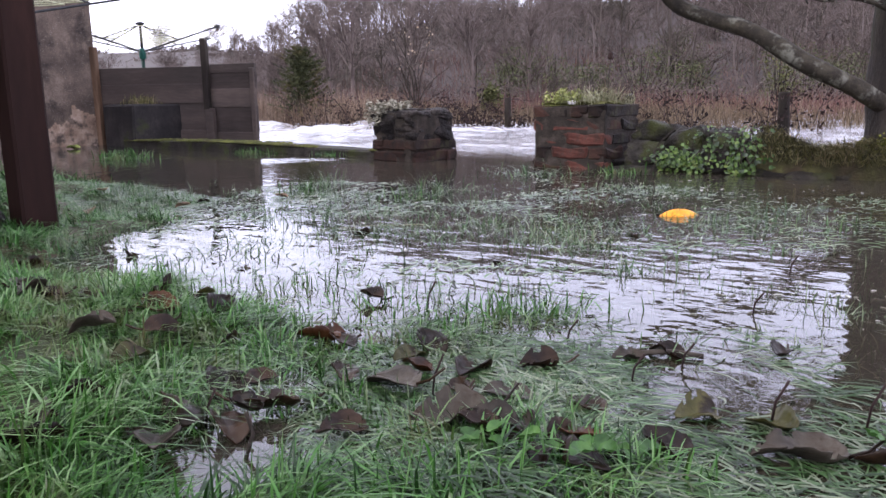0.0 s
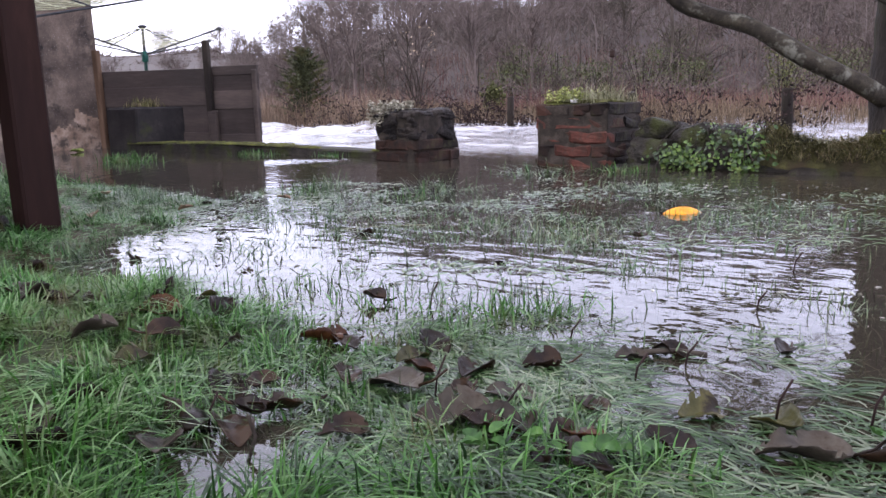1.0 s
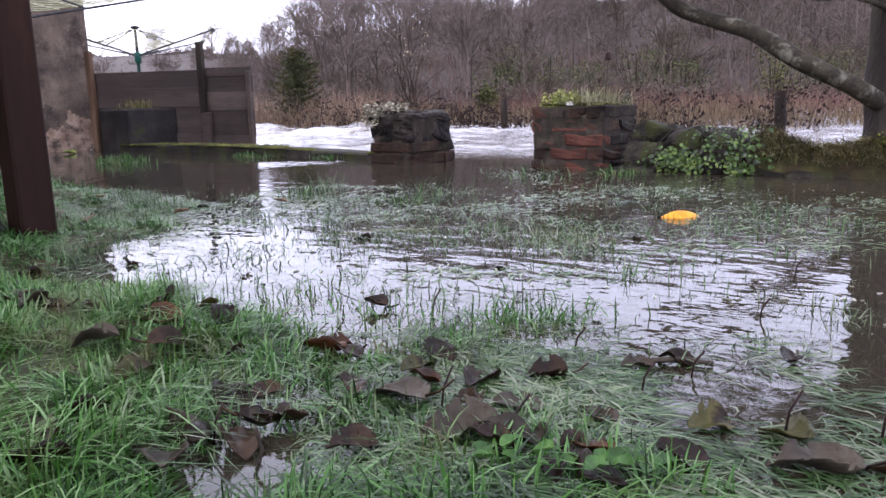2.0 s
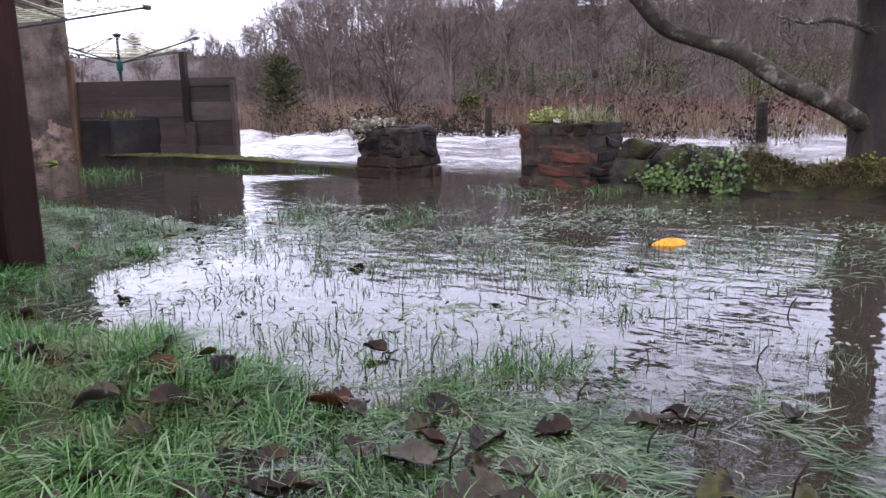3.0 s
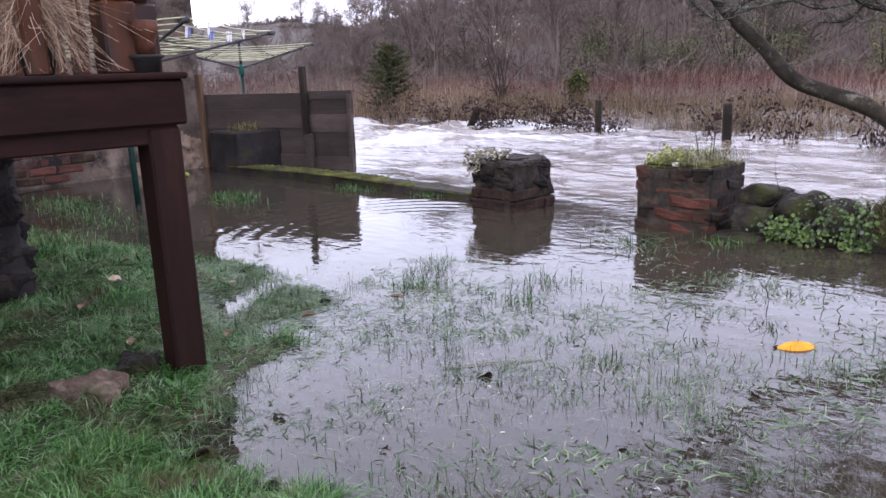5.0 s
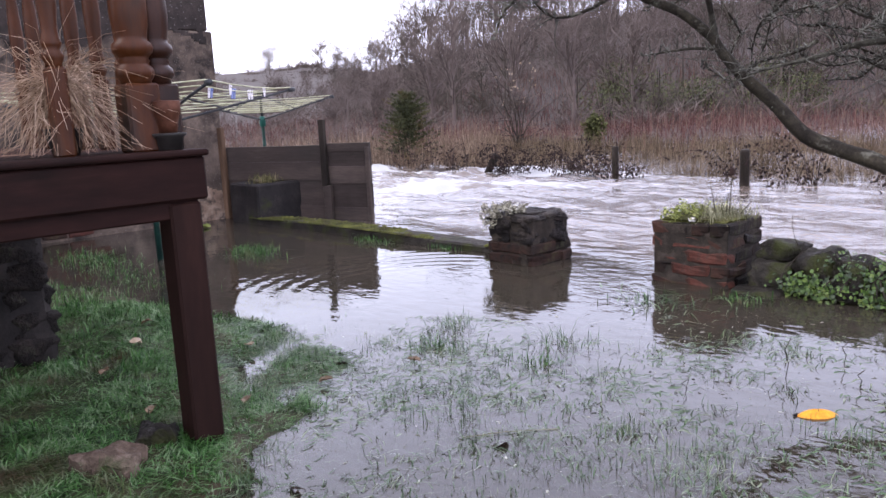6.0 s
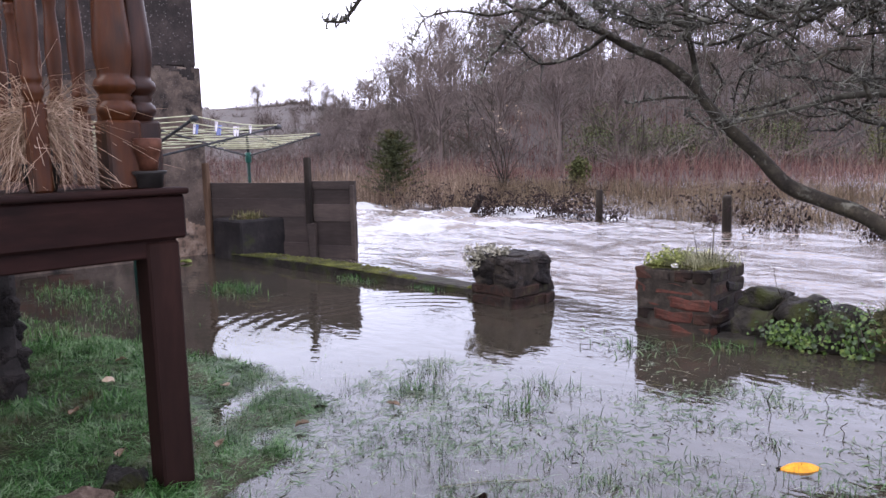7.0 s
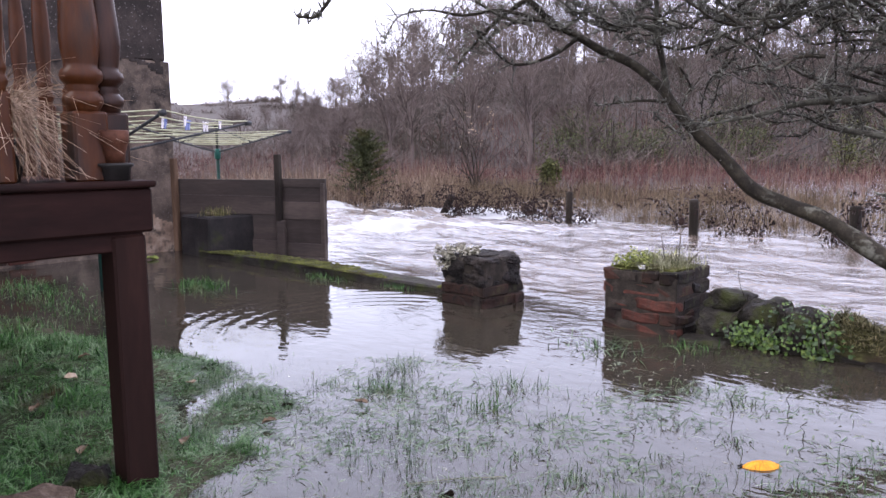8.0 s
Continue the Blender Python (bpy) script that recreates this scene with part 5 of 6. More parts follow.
def dead_weed(x, y, count, spread, h, seed):
    rnd = random.Random(seed)
    ob = thing("dead_weed", pose(x, y, 0), "clump of dark withered weed stems with clinging leaves in the flood", "weed", "weeds along the far bank")
    st, lf = Acc(), Acc()
    for k in range(count):
        px, py = rnd.gauss(0, spread), rnd.gauss(0, spread * 0.6)
        hh = h * rnd.uniform(0.5, 1.15)
        lx, ly = rnd.gauss(0, 0.3), rnd.gauss(0, 0.16)
        pts = [(px, py, -0.1), (px + lx * 0.25, py + ly * 0.3, hh * 0.55), (px + lx * 0.7, py + ly * 0.7, hh * 0.95), (px + lx * 1.2, py + ly, hh * 0.85)]
        st.tube(pts, [0.004, 0.0035, 0.0025, 0.0015], 4, False)
        for j in range(rnd.randint(20, 36)):
            t = rnd.random() ** 1.3
            leaf_cloud(lf, (px + lx * t, py + ly * t, 0.02 + hh * 0.95 * t), (0.05, 0.035, 0.035), 1, 0.02, rnd, droop=0.0, shape=0.42, normal=(rnd.gauss(0, 1), -1, 0.1))
    tagged(put_mesh("stem_tangle", st.mesh("weed_stems"), M_DOCK, ob), kind="stuff")
    tagged(put_mesh("foliage", lf.mesh("weed_leaves", False), M_DOCK, ob), kind="stuff")


WEEDS = [(-0.75, 10.0, 16, 0.16, 0.38), (-0.45, 10.1, 8, 0.12, 0.25), (0.1, 9.6, 16, 0.16, 0.42), (0.38, 9.3, 9, 0.12, 0.25), (0.8, 9.1, 6, 0.1, 0.2), (-1.3, 10.4, 8, 0.2, 0.4),
         (1.6, 8.4, 4, 0.12, 0.5), (2.0, 7.7, 5, 0.1, 0.45), (2.25, 7.5, 4, 0.06, 0.5), (2.75, 7.0, 6, 0.08, 0.45), (3.0, 6.95, 6, 0.1, 0.5), (3.7, 6.5, 12, 0.2, 0.6), (4.2, 6.2, 12, 0.2, 0.6), (-2.0, 10.9, 6, 0.2, 0.5)]
for i, w in enumerate(WEEDS):
    dead_weed(*w, seed=60 + i)


def stems_field(name, label, material_, n, sampler, height, width, lean, seed):
    nr = np.random.RandomState(seed)
    x, y, k = sampler(nr, n)
    keep = nr.rand(len(x)) < k
    x, y = x[keep], y[keep]
    n = len(x)
    z = ground_z(x, y) - 0.05
    a = Acc()
    hts = nr.uniform(height[0], height[1], n) * (0.7 + 0.6 * vnoise(x * 0.5, y * 0.5, seed))
    blades(a, np.stack([x, y, z], 1), nr.uniform(0, 6.3, n), hts, nr.uniform(width[0], width[1], n) * (y / 14.0) ** 0.7, np.abs(nr.normal(0, lean, n)), nr.uniform(0, 3.1, n))
    tagged(put_mesh(name, a.mesh(name), material_), label, "reeds", kind="stuff")


def bank_q(x, y):
    return to_sq(x, y)


def reed_field(nr, n):
    y = nr.uniform(10, 40, n)
    x = nr.uniform(-0.75, 0.95, n) * y
    s, q = bank_q(x, y)
    dens = smooth(0.42, 0.55, fbm(x * 0.3, y * 0.25, 4, 3)) 
    dens = np.where(y > 17, np.maximum(dens, 0.6), dens * 0.35)
    return x, y, np.where(q > 6.5, dens, 0)


def left_bank(nr, n):
    y = nr.uniform(9.5, 16, n)
    x = nr.uniform(-9.0, -1.0, n)
    s, q = bank_q(x, y)
    return x, y, np.where((q > 4.3 + 0.4 * vnoise(s * 1.3, 0 * s, 3)) & (s < -4.6), 0.4 + 0.6 * smooth(0.4, 0.6, vnoise(x * 1.2, y * 1.2, 8)), 0)


def mid_bank(nr, n):
    y = nr.uniform(7.5, 17, n)
    x = nr.uniform(-1.5, 9.0, n)
    s, q = bank_q(x, y)
    patch = smooth(0.43, 0.54, fbm(x * 1.2, y * 1.2, 14, 3))
    return x, y, np.where((q > 4.6) & (q < 10.0), patch * 0.9, 0)


stems_field("red_reeds", "dense field of dead reddish-brown stems on the flooded meadow", M_REED, 52000, reed_field, (0.35, 0.85), (0.004, 0.011), 1.1, 1)
stems_field("bank_grass", "tan dead grass and stems along the river bank", M_TANREED, 30000, left_bank, (0.32, 0.75), (0.005, 0.012), 0.9, 2)
stems_field("marsh_grass", "tan tussocks of dead marsh grass standing in flood water", M_MARSH, 120000, mid_bank, (0.16, 0.55), (0.005, 0.012), 1.2, 3)


# ---- conifer, thickets and woods ----
def conifer(x, y, h, w, seed):
    rnd = random.Random(seed)
    ob = thing("conifer", pose(x, y, float(ground_z(x, y))), "small dark bushy conifer browning at its top", "conifer")
    a = Acc()
    a.tube([(0, 0, -0.1), (0, 0, h * 0.9)], [0.04, 0.01], 7)
    put_mesh("trunk", a.mesh("conifer_trunk"), M_TWIG, ob)
    a = Acc()
    for k in range(170):
        t = rnd.random() ** 0.85
        ang = rnd.uniform(0, 6.283)
        reach = (w * (1 - t) ** 0.4 + 0.07) * rnd.uniform(0.65, 1.1)
        o = np.array((0, 0, 0.04 + t * h * 0.93))
        d = np.array((math.cos(ang), math.sin(ang), rnd.uniform(0.1, 0.5)))
        for j in range(16):
            u = (j + 1) / 16
            p = o + d * reach * u + (0, 0, 0.06 * reach * u * u)
            for _ in range(4):
                e = d * 0.6 + np.array((rnd.gauss(0, 0.6), rnd.gauss(0, 0.6), rnd.gauss(0.15, 0.45)))
                e = e / np.linalg.norm(e) * rnd.uniform(0.03, 0.07) * (1.2 - 0.4 * u)
                s = np.cross(e, (rnd.gauss(0, 1), rnd.gauss(0, 1), 1)) * 0.1
                a.add([p - s, p + s, p + e * 0.7 + s * 0.6, p + e], [(0, 1, 2, 3)])
    put_mesh("crown", a.mesh("conifer_crown", False), M_CONIFER, ob)


conifer(-2.46, 12.3, 1.18, 0.5, 3)


def grow(acc, p, d, length, r, depth, rnd, spread, kids=(3, 5)):
    """A branch that forks down to fine twigs; the finest are slim cones."""
    n = 3 if depth > 2 else (2 if depth == 2 else 1)
    pts, radii = [np.array(p, float)], [r]
    d = np.array(d, float)
    for k in range(n):
        d = d + np.array((rnd.gauss(0, 0.13), rnd.gauss(0, 0.13), 0.05 + rnd.gauss(0, 0.09)))
        d /= np.linalg.norm(d)
        pts.append(pts[-1] + d * length / n)
        radii.append(r * (1 - 0.42 * (k + 1) / n))
    if depth <= 1:
        a = np.cross(d, (rnd.gauss(0, 1), rnd.gauss(0, 1), rnd.gauss(0, 1)))
        a *= 1.1 * r / (np.linalg.norm(a) + 1e-9)
        if depth == 0:
            acc.add([pts[0] + a, pts[0] - a, pts[1]], [(0, 1, 2)])
            return
        acc.add([pts[0] + a, pts[0] - a, pts[1] - a * 0.6, pts[1] + a * 0.6], [(0, 1, 2, 3)])
    else:
        acc.tube(pts, radii, 3, False)
    for k in range(rnd.randint(*kids)):
        t = rnd.uniform(0.3, 1.0)
        i = min(int(t * n), n - 1)
        q = pts[i] + (pts[i + 1] - pts[i]) * (t * n - i)
        side = np.array((rnd.gauss(0, 1), rnd.gauss(0, 1), rnd.gauss(0.15, 0.4)))
        e = d * (1 - spread) + side / np.linalg.norm(side) * spread
        grow(acc, q, e / np.linalg.norm(e), length * rnd.uniform(0.5, 0.8), radii[i] * 0.62, depth - 1, rnd, spread, kids)


def bare_tree(x, y, h, seed, depth=4, spread=0.5, stout=1.0, sink=0.1, label="bare deciduous tree with a fine twiggy crown on the valley side"):
    rnd = random.Random(seed)
    ob = thing("bare_tree", pose(x, y, float(ground_z(x, y)) - sink), label, "tree", "bare trees on the far side")
    a = Acc()
    a.tube([(0, 0, 0), (0.015 * h, 0, h * 0.2), (0.01 * h, 0.01 * h, h * 0.42), (0.03 * h, 0, h * 0.62), (0.02 * h, 0.01 * h, h * 0.85)], [h * 0.014, h * 0.011, h * 0.008, h * 0.004, h * 0.001], 5, False)
    put_mesh("trunk", a.mesh("far_trunk"), M_FARWOOD, ob)
    a = Acc()
    for k in range(9):
        ang = rnd.uniform(0, 6.28)
        z = h * rnd.uniform(0.16, 0.42)
        out = rnd.uniform(0.2, 0.75)
        e = np.array((math.cos(ang) * out, math.sin(ang) * out, 0.9))
        grow(a, (0.01 * h, 0.005 * h, z), e / np.linalg.norm(e), h * rnd.uniform(0.2, 0.3), h * 0.0055 * stout, depth - 1, rnd, spread, (4, 6))
    put_mesh("crown", a.mesh("far_crown"), M_FARWOOD, ob)


def skyline(x, y):
    """Height over the valley floor that tree tops reach, rising to the right."""
    return float(np.interp(x / y, (-0.4, -0.27, -0.2, -0.13, -0.05, 0.1, 0.6), (0.065, 0.105, 0.17, 0.215, 0.235, 0.243, 0.243))) * y


def scatter(acc, shape, x, y, k, turn, lift=0.0):
    v, f = shape
    c, s = math.cos(turn) * k, math.sin(turn) * k
    acc.add(np.stack([v[:, 0] * c - v[:, 1] * s + x, v[:, 0] * s + v[:, 1] * c + y, v[:, 2] * k + float(ground_z(x, y)) + lift], 1), f)


def woods():
    rnd = random.Random(77)
    kinds = []
    for k in range(8):
        a = Acc()
        a.tube([(0, 0, -1), (rnd.gauss(0, 0.3), 0, 3), (rnd.gauss(0, 0.5), 0.1, 6.0)], [0.06, 0.045, 0.018], 4, False)
        for j in range(9):
            ang = rnd.uniform(0, 6.28)
            out = rnd.uniform(0.3, 0.8)
            e = np.array((math.cos(ang) * out, math.sin(ang) * out, 0.8))
            grow(a, (0.05, 0.05, rnd.uniform(1.0, 5.6)), e / np.linalg.norm(e), rnd.uniform(1.2, 2.0), 0.036, 3, rnd, 0.62, (3, 5))
        kinds.append((np.concatenate(a.v), a.f))
    a = Acc()
    count = 0
    while count < 310:
        y = 27 + 50 * rnd.random() ** 0.9
        x = rnd.uniform(-0.34, 0.66) * y
        k = (0.62 + 0.38 * rnd.random()) * min(11.5, skyline(x, y) - float(ground_z(x, y))) / 8.3
        if k < 0.1:
            continue
        scatter(a, kinds[rnd.randrange(8)], x, y, k, rnd.uniform(0, 6.28))
        count += 1
    for c in range(105):
        y = rnd.uniform(64, 84)
        x = (-0.28 + 0.94 * (c + rnd.random()) / 105) * y
        k = (0.75 + 0.3 * rnd.random()) * (skyline(x, y) - float(ground_z(x, y))) / 8.0
        scatter(a, kinds[rnd.randrange(8)], x, y, max(k, 0.3), rnd.uniform(0, 6.28))
    tagged(put_mesh("far_woods", a.mesh("far_woods"), M_FARWOOD), "bare winter woodland covering the valley side", "woods", kind="stuff")
    # thin saplings and brambles between the trunks
    nr = np.random.RandomState(5)
    n = 30000
    y = 25 + 57 * nr.rand(n) ** 0.8
    x = nr.uniform(-0.3, 0.66, n) * y
    room = np.array([skyline(p, q) for p, q in zip(x, y)]) - ground_z(x, y)
    keep = room > 0.8
    x, y, room = x[keep], y[keep], room[keep]
    n = len(x)
    a2 = Acc()
    blades(a2, np.stack([x, y, ground_z(x, y) - 0.2], 1), nr.uniform(0, 6.3, n), np.minimum(nr.uniform(0.35, 1.5, n) * (y / 45) ** 0.6, room * 0.6) * (0.5 + vnoise(x * 0.25, y * 0.25, 5)), nr.uniform(0.008, 0.03, n), np.abs(nr.normal(0.4, 0.5, n)), nr.uniform(0, 3.1, n))
    tagged(put_mesh("understory", a2.mesh("understory"), M_FARWOOD), "brown understory of saplings and brambles in the wood", "scrub", kind="stuff")
    # scrub at the foot of the woods and under its trees
    bushes = []
    for k in range(7):
        a = Acc()
        for j in range(10):
            ang = rnd.uniform(0, 6.28)
            e = np.array((math.cos(ang) * 0.75, math.sin(ang) * 0.75, rnd.uniform(0.5, 1.0)))
            grow(a, (rnd.gauss(0, 0.16), rnd.gauss(0, 0.16), -0.1), e / np.linalg.norm(e), rnd.uniform(0.45, 0.75), 0.013, 2, rnd, 0.6, (3, 5))
        bushes.append((np.concatenate(a.v), a.f))
    a = Acc()
    count = 0
    while count < 430:
        y = 13 + 62 * rnd.random() ** 1.2
        x = rnd.uniform(-0.75, 0.75) * y
        if (y < 23 and x > -0.16 * y) or bank_q(x, y)[1] < 6:
            continue
        k = rnd.uniform(0.6, 1.3) * min(2.4, 0.5 + y / 24)
        k = min(k, 0.9 * max(skyline(x, y) - float(ground_z(x, y)), 0.4) / 1.6)
        scatter(a, bushes[rnd.randrange(7)], x, y, k, rnd.uniform(0, 6.28))
        count += 1
    tagged(put_mesh("scrub", a.mesh("scrub"), M_FARWOOD), "tangled grey-brown scrub below the woods", "scrub", kind="stuff")
    a = Acc()
    count = 0
    while count < 200:
        y = 11.5 + 14 * rnd.random()
        x = rnd.uniform(-0.5, 0.75) * y
        if bank_q(x, y)[1] < 5.6 or (y < 15 and vnoise(x * 0.8, y * 0.8, 14) < 0.5):
            continue
        scatter(a, bushes[rnd.randrange(7)], x, y, rnd.uniform(0.22, 0.5), rnd.uniform(0, 6.28))
        count += 1
    tagged(put_mesh("meadow_scrub", a.mesh("meadow_scrub"), M_REED), "tangle of dead reddish weed stems on the flooded meadow", "scrub", kind="stuff")
    a = Acc()
    rnd2 = random.Random(15)
    for k in range(16):
        y = rnd2.uniform(75, 125)
        x = rnd2.uniform(-0.75, -0.2) * y
        scatter(a, kinds[rnd2.randrange(8)], x, y, rnd2.uniform(0.35, 0.65), rnd2.uniform(0, 6.28))
    thick = []
    for k in range(4):
        b = Acc()
        for j in range(9):
            ang = rnd2.uniform(0, 6.28)
            e = np.array((math.cos(ang) * 0.8, math.sin(ang) * 0.8, rnd2.uniform(0.4, 1.0)))
            grow(b, (rnd2.gauss(0, 0.2), rnd2.gauss(0, 0.2), -0.1), e / np.linalg.norm(e), rnd2.uniform(0.4, 0.7), 0.03, 2, rnd2, 0.65, (3, 5))
        thick.append((np.concatenate(b.v), b.f))
    for k in range(100):
        y = rnd2.uniform(60, 125)
        x = rnd2.uniform(-0.85, -0.15) * y
        scatter(a, thick[rnd2.randrange(4)], x, y, rnd2.uniform(1.0, 2.4), rnd2.uniform(0, 6.28), -0.5)
    for k in range(70):
        y = rnd2.uniform(104, 124)
        x = rnd2.uniform(-0.6, -0.2) * y
        scatter(a, thick[rnd2.randrange(4)], x, y, rnd2.uniform(1.2, 2.8), rnd2.uniform(0, 6.28), -0.5)
    tagged(put_mesh("ridge_trees", a.mesh("ridge_trees"), M_FARWOOD), "thin line of bare trees and scrub on the far ridge", "trees", kind="stuff")


woods()
for i, (x, y, k) in enumerate(((-5.6, 24, 1), (-4.2, 25, 0.95), (-3.2, 23, 1), (-1.6, 26, 0.9), (-7.4, 30, 1), (-7.4, 26, 1.1), (0.4, 25, 0.85), (-15.5, 42, 1.45), (-20.5, 45, 1.6), (-12.0, 44, 1.2), (2.4, 27, 0.8), (-6.3, 21, 1), (-23.0, 48, 1.3))):
    bare_tree(x, y, k * skyline(x, y) - float(ground_z(x, y)), 300 + i)

for i, (r, y, h) in enumerate(((-0.385, 98, 7.6), (-0.312, 92, 8.0), (-0.29, 99, 6.4))):
    bare_tree(r * y, y, h * 0.9, 340 + i, depth=5, spread=0.55, stout=0.8, sink=1.2, label="lone bare tree standing on the far ridge")


def shrub(x, y, w, h, seed, label, mat_=None, size=0.032):
    rnd = random.Random(seed)
    ob = thing("shrub", pose(x, y, float(ground_z(x, y))), label, "shrub")
    a = Acc()
    for k in range(70):
        leaf_cloud(a, (rnd.gauss(0, w * 0.4), rnd.gauss(0, w * 0.3), h * (0.05 + 0.85 * rnd.random())), (w * 0.12, w * 0.12, h * 0.1), 24, size, rnd)
    tagged(put_mesh("leaves", a.mesh("shrub_leaves", False), mat_ or M_SHRUB, ob), kind="stuff")
    a = Acc()
    for k in range(14):
        a.tube([(0, 0, -0.1), (rnd.gauss(0, w * 0.3), rnd.gauss(0, w * 0.3), h * rnd.uniform(0.5, 1.0))], [0.02, 0.008], 4, False)
    tagged(put_mesh("stem_tangle", a.mesh("shrub_stems"), M_TWIG, ob), kind="stuff")


for i, (x, y, w, h) in enumerate(((1.6, 26.5, 1.1, 1.5), (3.2, 26.2, 1.3, 1.8), (4.6, 27.0, 1.2, 1.5), (6.2, 26.4, 1.4, 1.9), (7.9, 26.8, 1.3, 1.6), (11.8, 26.6, 1.6, 2.0), (13.6, 27.4, 1.5, 1.8), (15.8, 28.0, 1.8, 2.1), (17.8, 29.0, 1.8, 2.0), (2.4, 31.0, 1.5, 1.8), (8.9, 32.0, 1.8, 1.9))):
    shrub(x, y, w, h, 500 + i, "dull green broom bush at the foot of the woods")
shrub(9.9, 24.2, 0.9, 1.75, 521, "dull green bush at the edge of the wood", M_GORSE)
shrub(0.7, 16.5, 0.24, 0.62, 520, "small yellow-green bush among red stems", M_GORSE, size=0.03)


def pale_leaf_sapling():
    rnd = random.Random(31)
    ob = thing("sapling", pose(-0.75, 14.0, 0), "thin sapling still holding a few pale leaves", "tree")
    a, lf = Acc(), Acc()
    for k in range(12):
        d = (rnd.gauss(0, 0.25), rnd.gauss(0, 0.2), 1)
        spur(a, (0, 0, 0), np.array(d) / np.linalg.norm(d), rnd, 0.012, rnd.uniform(1.0, 1.9))
    for k in range(26):
        leaf_cloud(lf, (rnd.gauss(0.1, 0.24), rnd.gauss(0, 0.2), rnd.uniform(0.9, 1.7)), (0.03, 0.03, 0.03), 2, 0.019, rnd)
    tagged(put_mesh("stem_tangle", a.mesh("sapling_stems"), M_TWIG, ob), kind="stuff")
    tagged(put_mesh("leaves", lf.mesh("sapling_leaves", False), M_PALEWOODLEAF, ob), kind="stuff")


pale_leaf_sapling()


# ---- lawn ----
def lawn():
    nr = np.random.RandomState(11)
    dry, wet, mat, sod = Acc(), Acc(), Acc(), Acc()

    def sow(n, x0, x1, y0, y1, rule, acc_, length, width, lean):
        x, y = nr.uniform(x0, x1, n), nr.uniform(y0, y1, n)
        z = ground_z(x, y)
        keep = nr.rand(n) < rule(x, y, z)
        x, y, z = x[keep], y[keep], z[keep]
        m = len(x)
        tuftn = vnoise(x * 9, y * 9, 6)
        heading = 9.4 * vnoise(x * 11, y * 11, 7) + nr.normal(0, 1.1, m)
        blades(acc_, np.stack([x, y, z - 0.004], 1), heading, nr.uniform(length[0], length[1], m) * (0.35 + 1.15 * tuftn), nr.uniform(width[0], width[1], m), np.abs(nr.normal(lean, 0.65, m)), nr.normal(0, 0.5, m))

    def emergent(x, y, z):
        return smooth(-0.012, 0.012, z) * (0.15 + 0.85 * smooth(0.3, 0.6, 0.6 * vnoise(x * 16, y * 16, 12) + 0.4 * vnoise(x * 6, y * 6, 13))) * (1 - 0.85 * mud(x, y))

    def drowned(x, y, z):
        return smooth(-0.05, -0.01, z) * (1 - smooth(0.0, 0.02, z)) * smooth(0.22, 0.6, fbm(x * 2.6, y * 2.6, 17, 3)) * (1 - smooth(-1.0, -0.35, to_sq(x, y)[1])) * (1 - smooth(1.2, 1.7, x + 0.3 * vnoise(x * 3, y * 3, 2)))

    sow(125000, -1.0, 0.75, 0.5, 1.5, emergent, dry, (0.02, 0.066), (0.0013, 0.0033), 1.3)
    sow(100000, -2.3, -0.4, 1.3, 3.4, emergent, mat, (0.015, 0.048), (0.0017, 0.0038), 1.45)
    sow(20000, -4.0, -1.4, 2.2, 5.2, emergent, mat, (0.03, 0.07), (0.003, 0.006), 0.9)
    sow(64000, -1.2, 1.7, 0.8, 3.4, drowned, wet, (0.03, 0.06), (0.0013, 0.0026), 0.95)
    # short bent stubble where the drowned lawn is densest
    n = 12000
    x, y = nr.uniform(-0.6, 1.7, n), nr.uniform(1.65, 3.05, n)
    keep = (nr.rand(n) < 0.85 * smooth(0.49, 0.62, fbm(x * 1.8, y * 1.8, 47, 3)) * smooth(0.3, 0.7, vnoise(x * 8, y * 8, 23))) & (to_sq(x, y)[1] < -0.55) & (ground_z(x, y) < 0.0)
    x, y = x[keep], y[keep]
    m = len(x)
    blades(wet, np.stack([x, y, np.full(m, -0.006)], 1), nr.uniform(0, 6.3, m), nr.uniform(0.02, 0.05, m), nr.uniform(0.0016, 0.0034, m), nr.uniform(0.5, 2.2, m), nr.normal(0, 0.5, m))

    def lay_flat(wet, n, x0, x1, y0, y1, rule, length, half, comb, stray):
        """Blades lying on the surface, combed one way by the water, each bent along its length."""
        x, y = nr.uniform(x0, x1, n), nr.uniform(y0, y1, n)
        keep = nr.rand(n) < rule(x, y, ground_z(x, y))
        x, y = x[keep], y[keep]
        m = len(x)
        heading = comb + 2.2 * (vnoise(x * 3.5, y * 3.5, 9) - 0.5) + nr.normal(0, stray, m)
        L, w, curve = nr.uniform(length[0], length[1], m), nr.uniform(half[0], half[1], m), nr.normal(0, 0.55, m)
        z = np.maximum(ground_z(x, y), 0) + nr.uniform(-0.004, 0.003, m)
        p = np.stack([x, y, z], 1)
        lift = nr.uniform(0.0, 0.006, m)
        rows = []
        for t, k in ((0, 0.7), (1 / 3, 1), (2 / 3, 0.8), (1, 0)):
            h = heading + curve * t
            c = p + np.stack([np.cos(h), np.sin(h), np.zeros(m)], 1) * (L * t)[:, None]
            c[:, 2] += lift * math.sin(math.pi * t)
            sd = np.stack([-np.sin(h), np.cos(h), np.full(m, 0.25)], 1) * (w * k)[:, None]
            rows += [c - sd, c + sd] if k else [c]
        v = np.stack(rows, 1).reshape(-1, 3)
        idx = np.arange(m)[:, None] * 7
        wet.v.append(v)
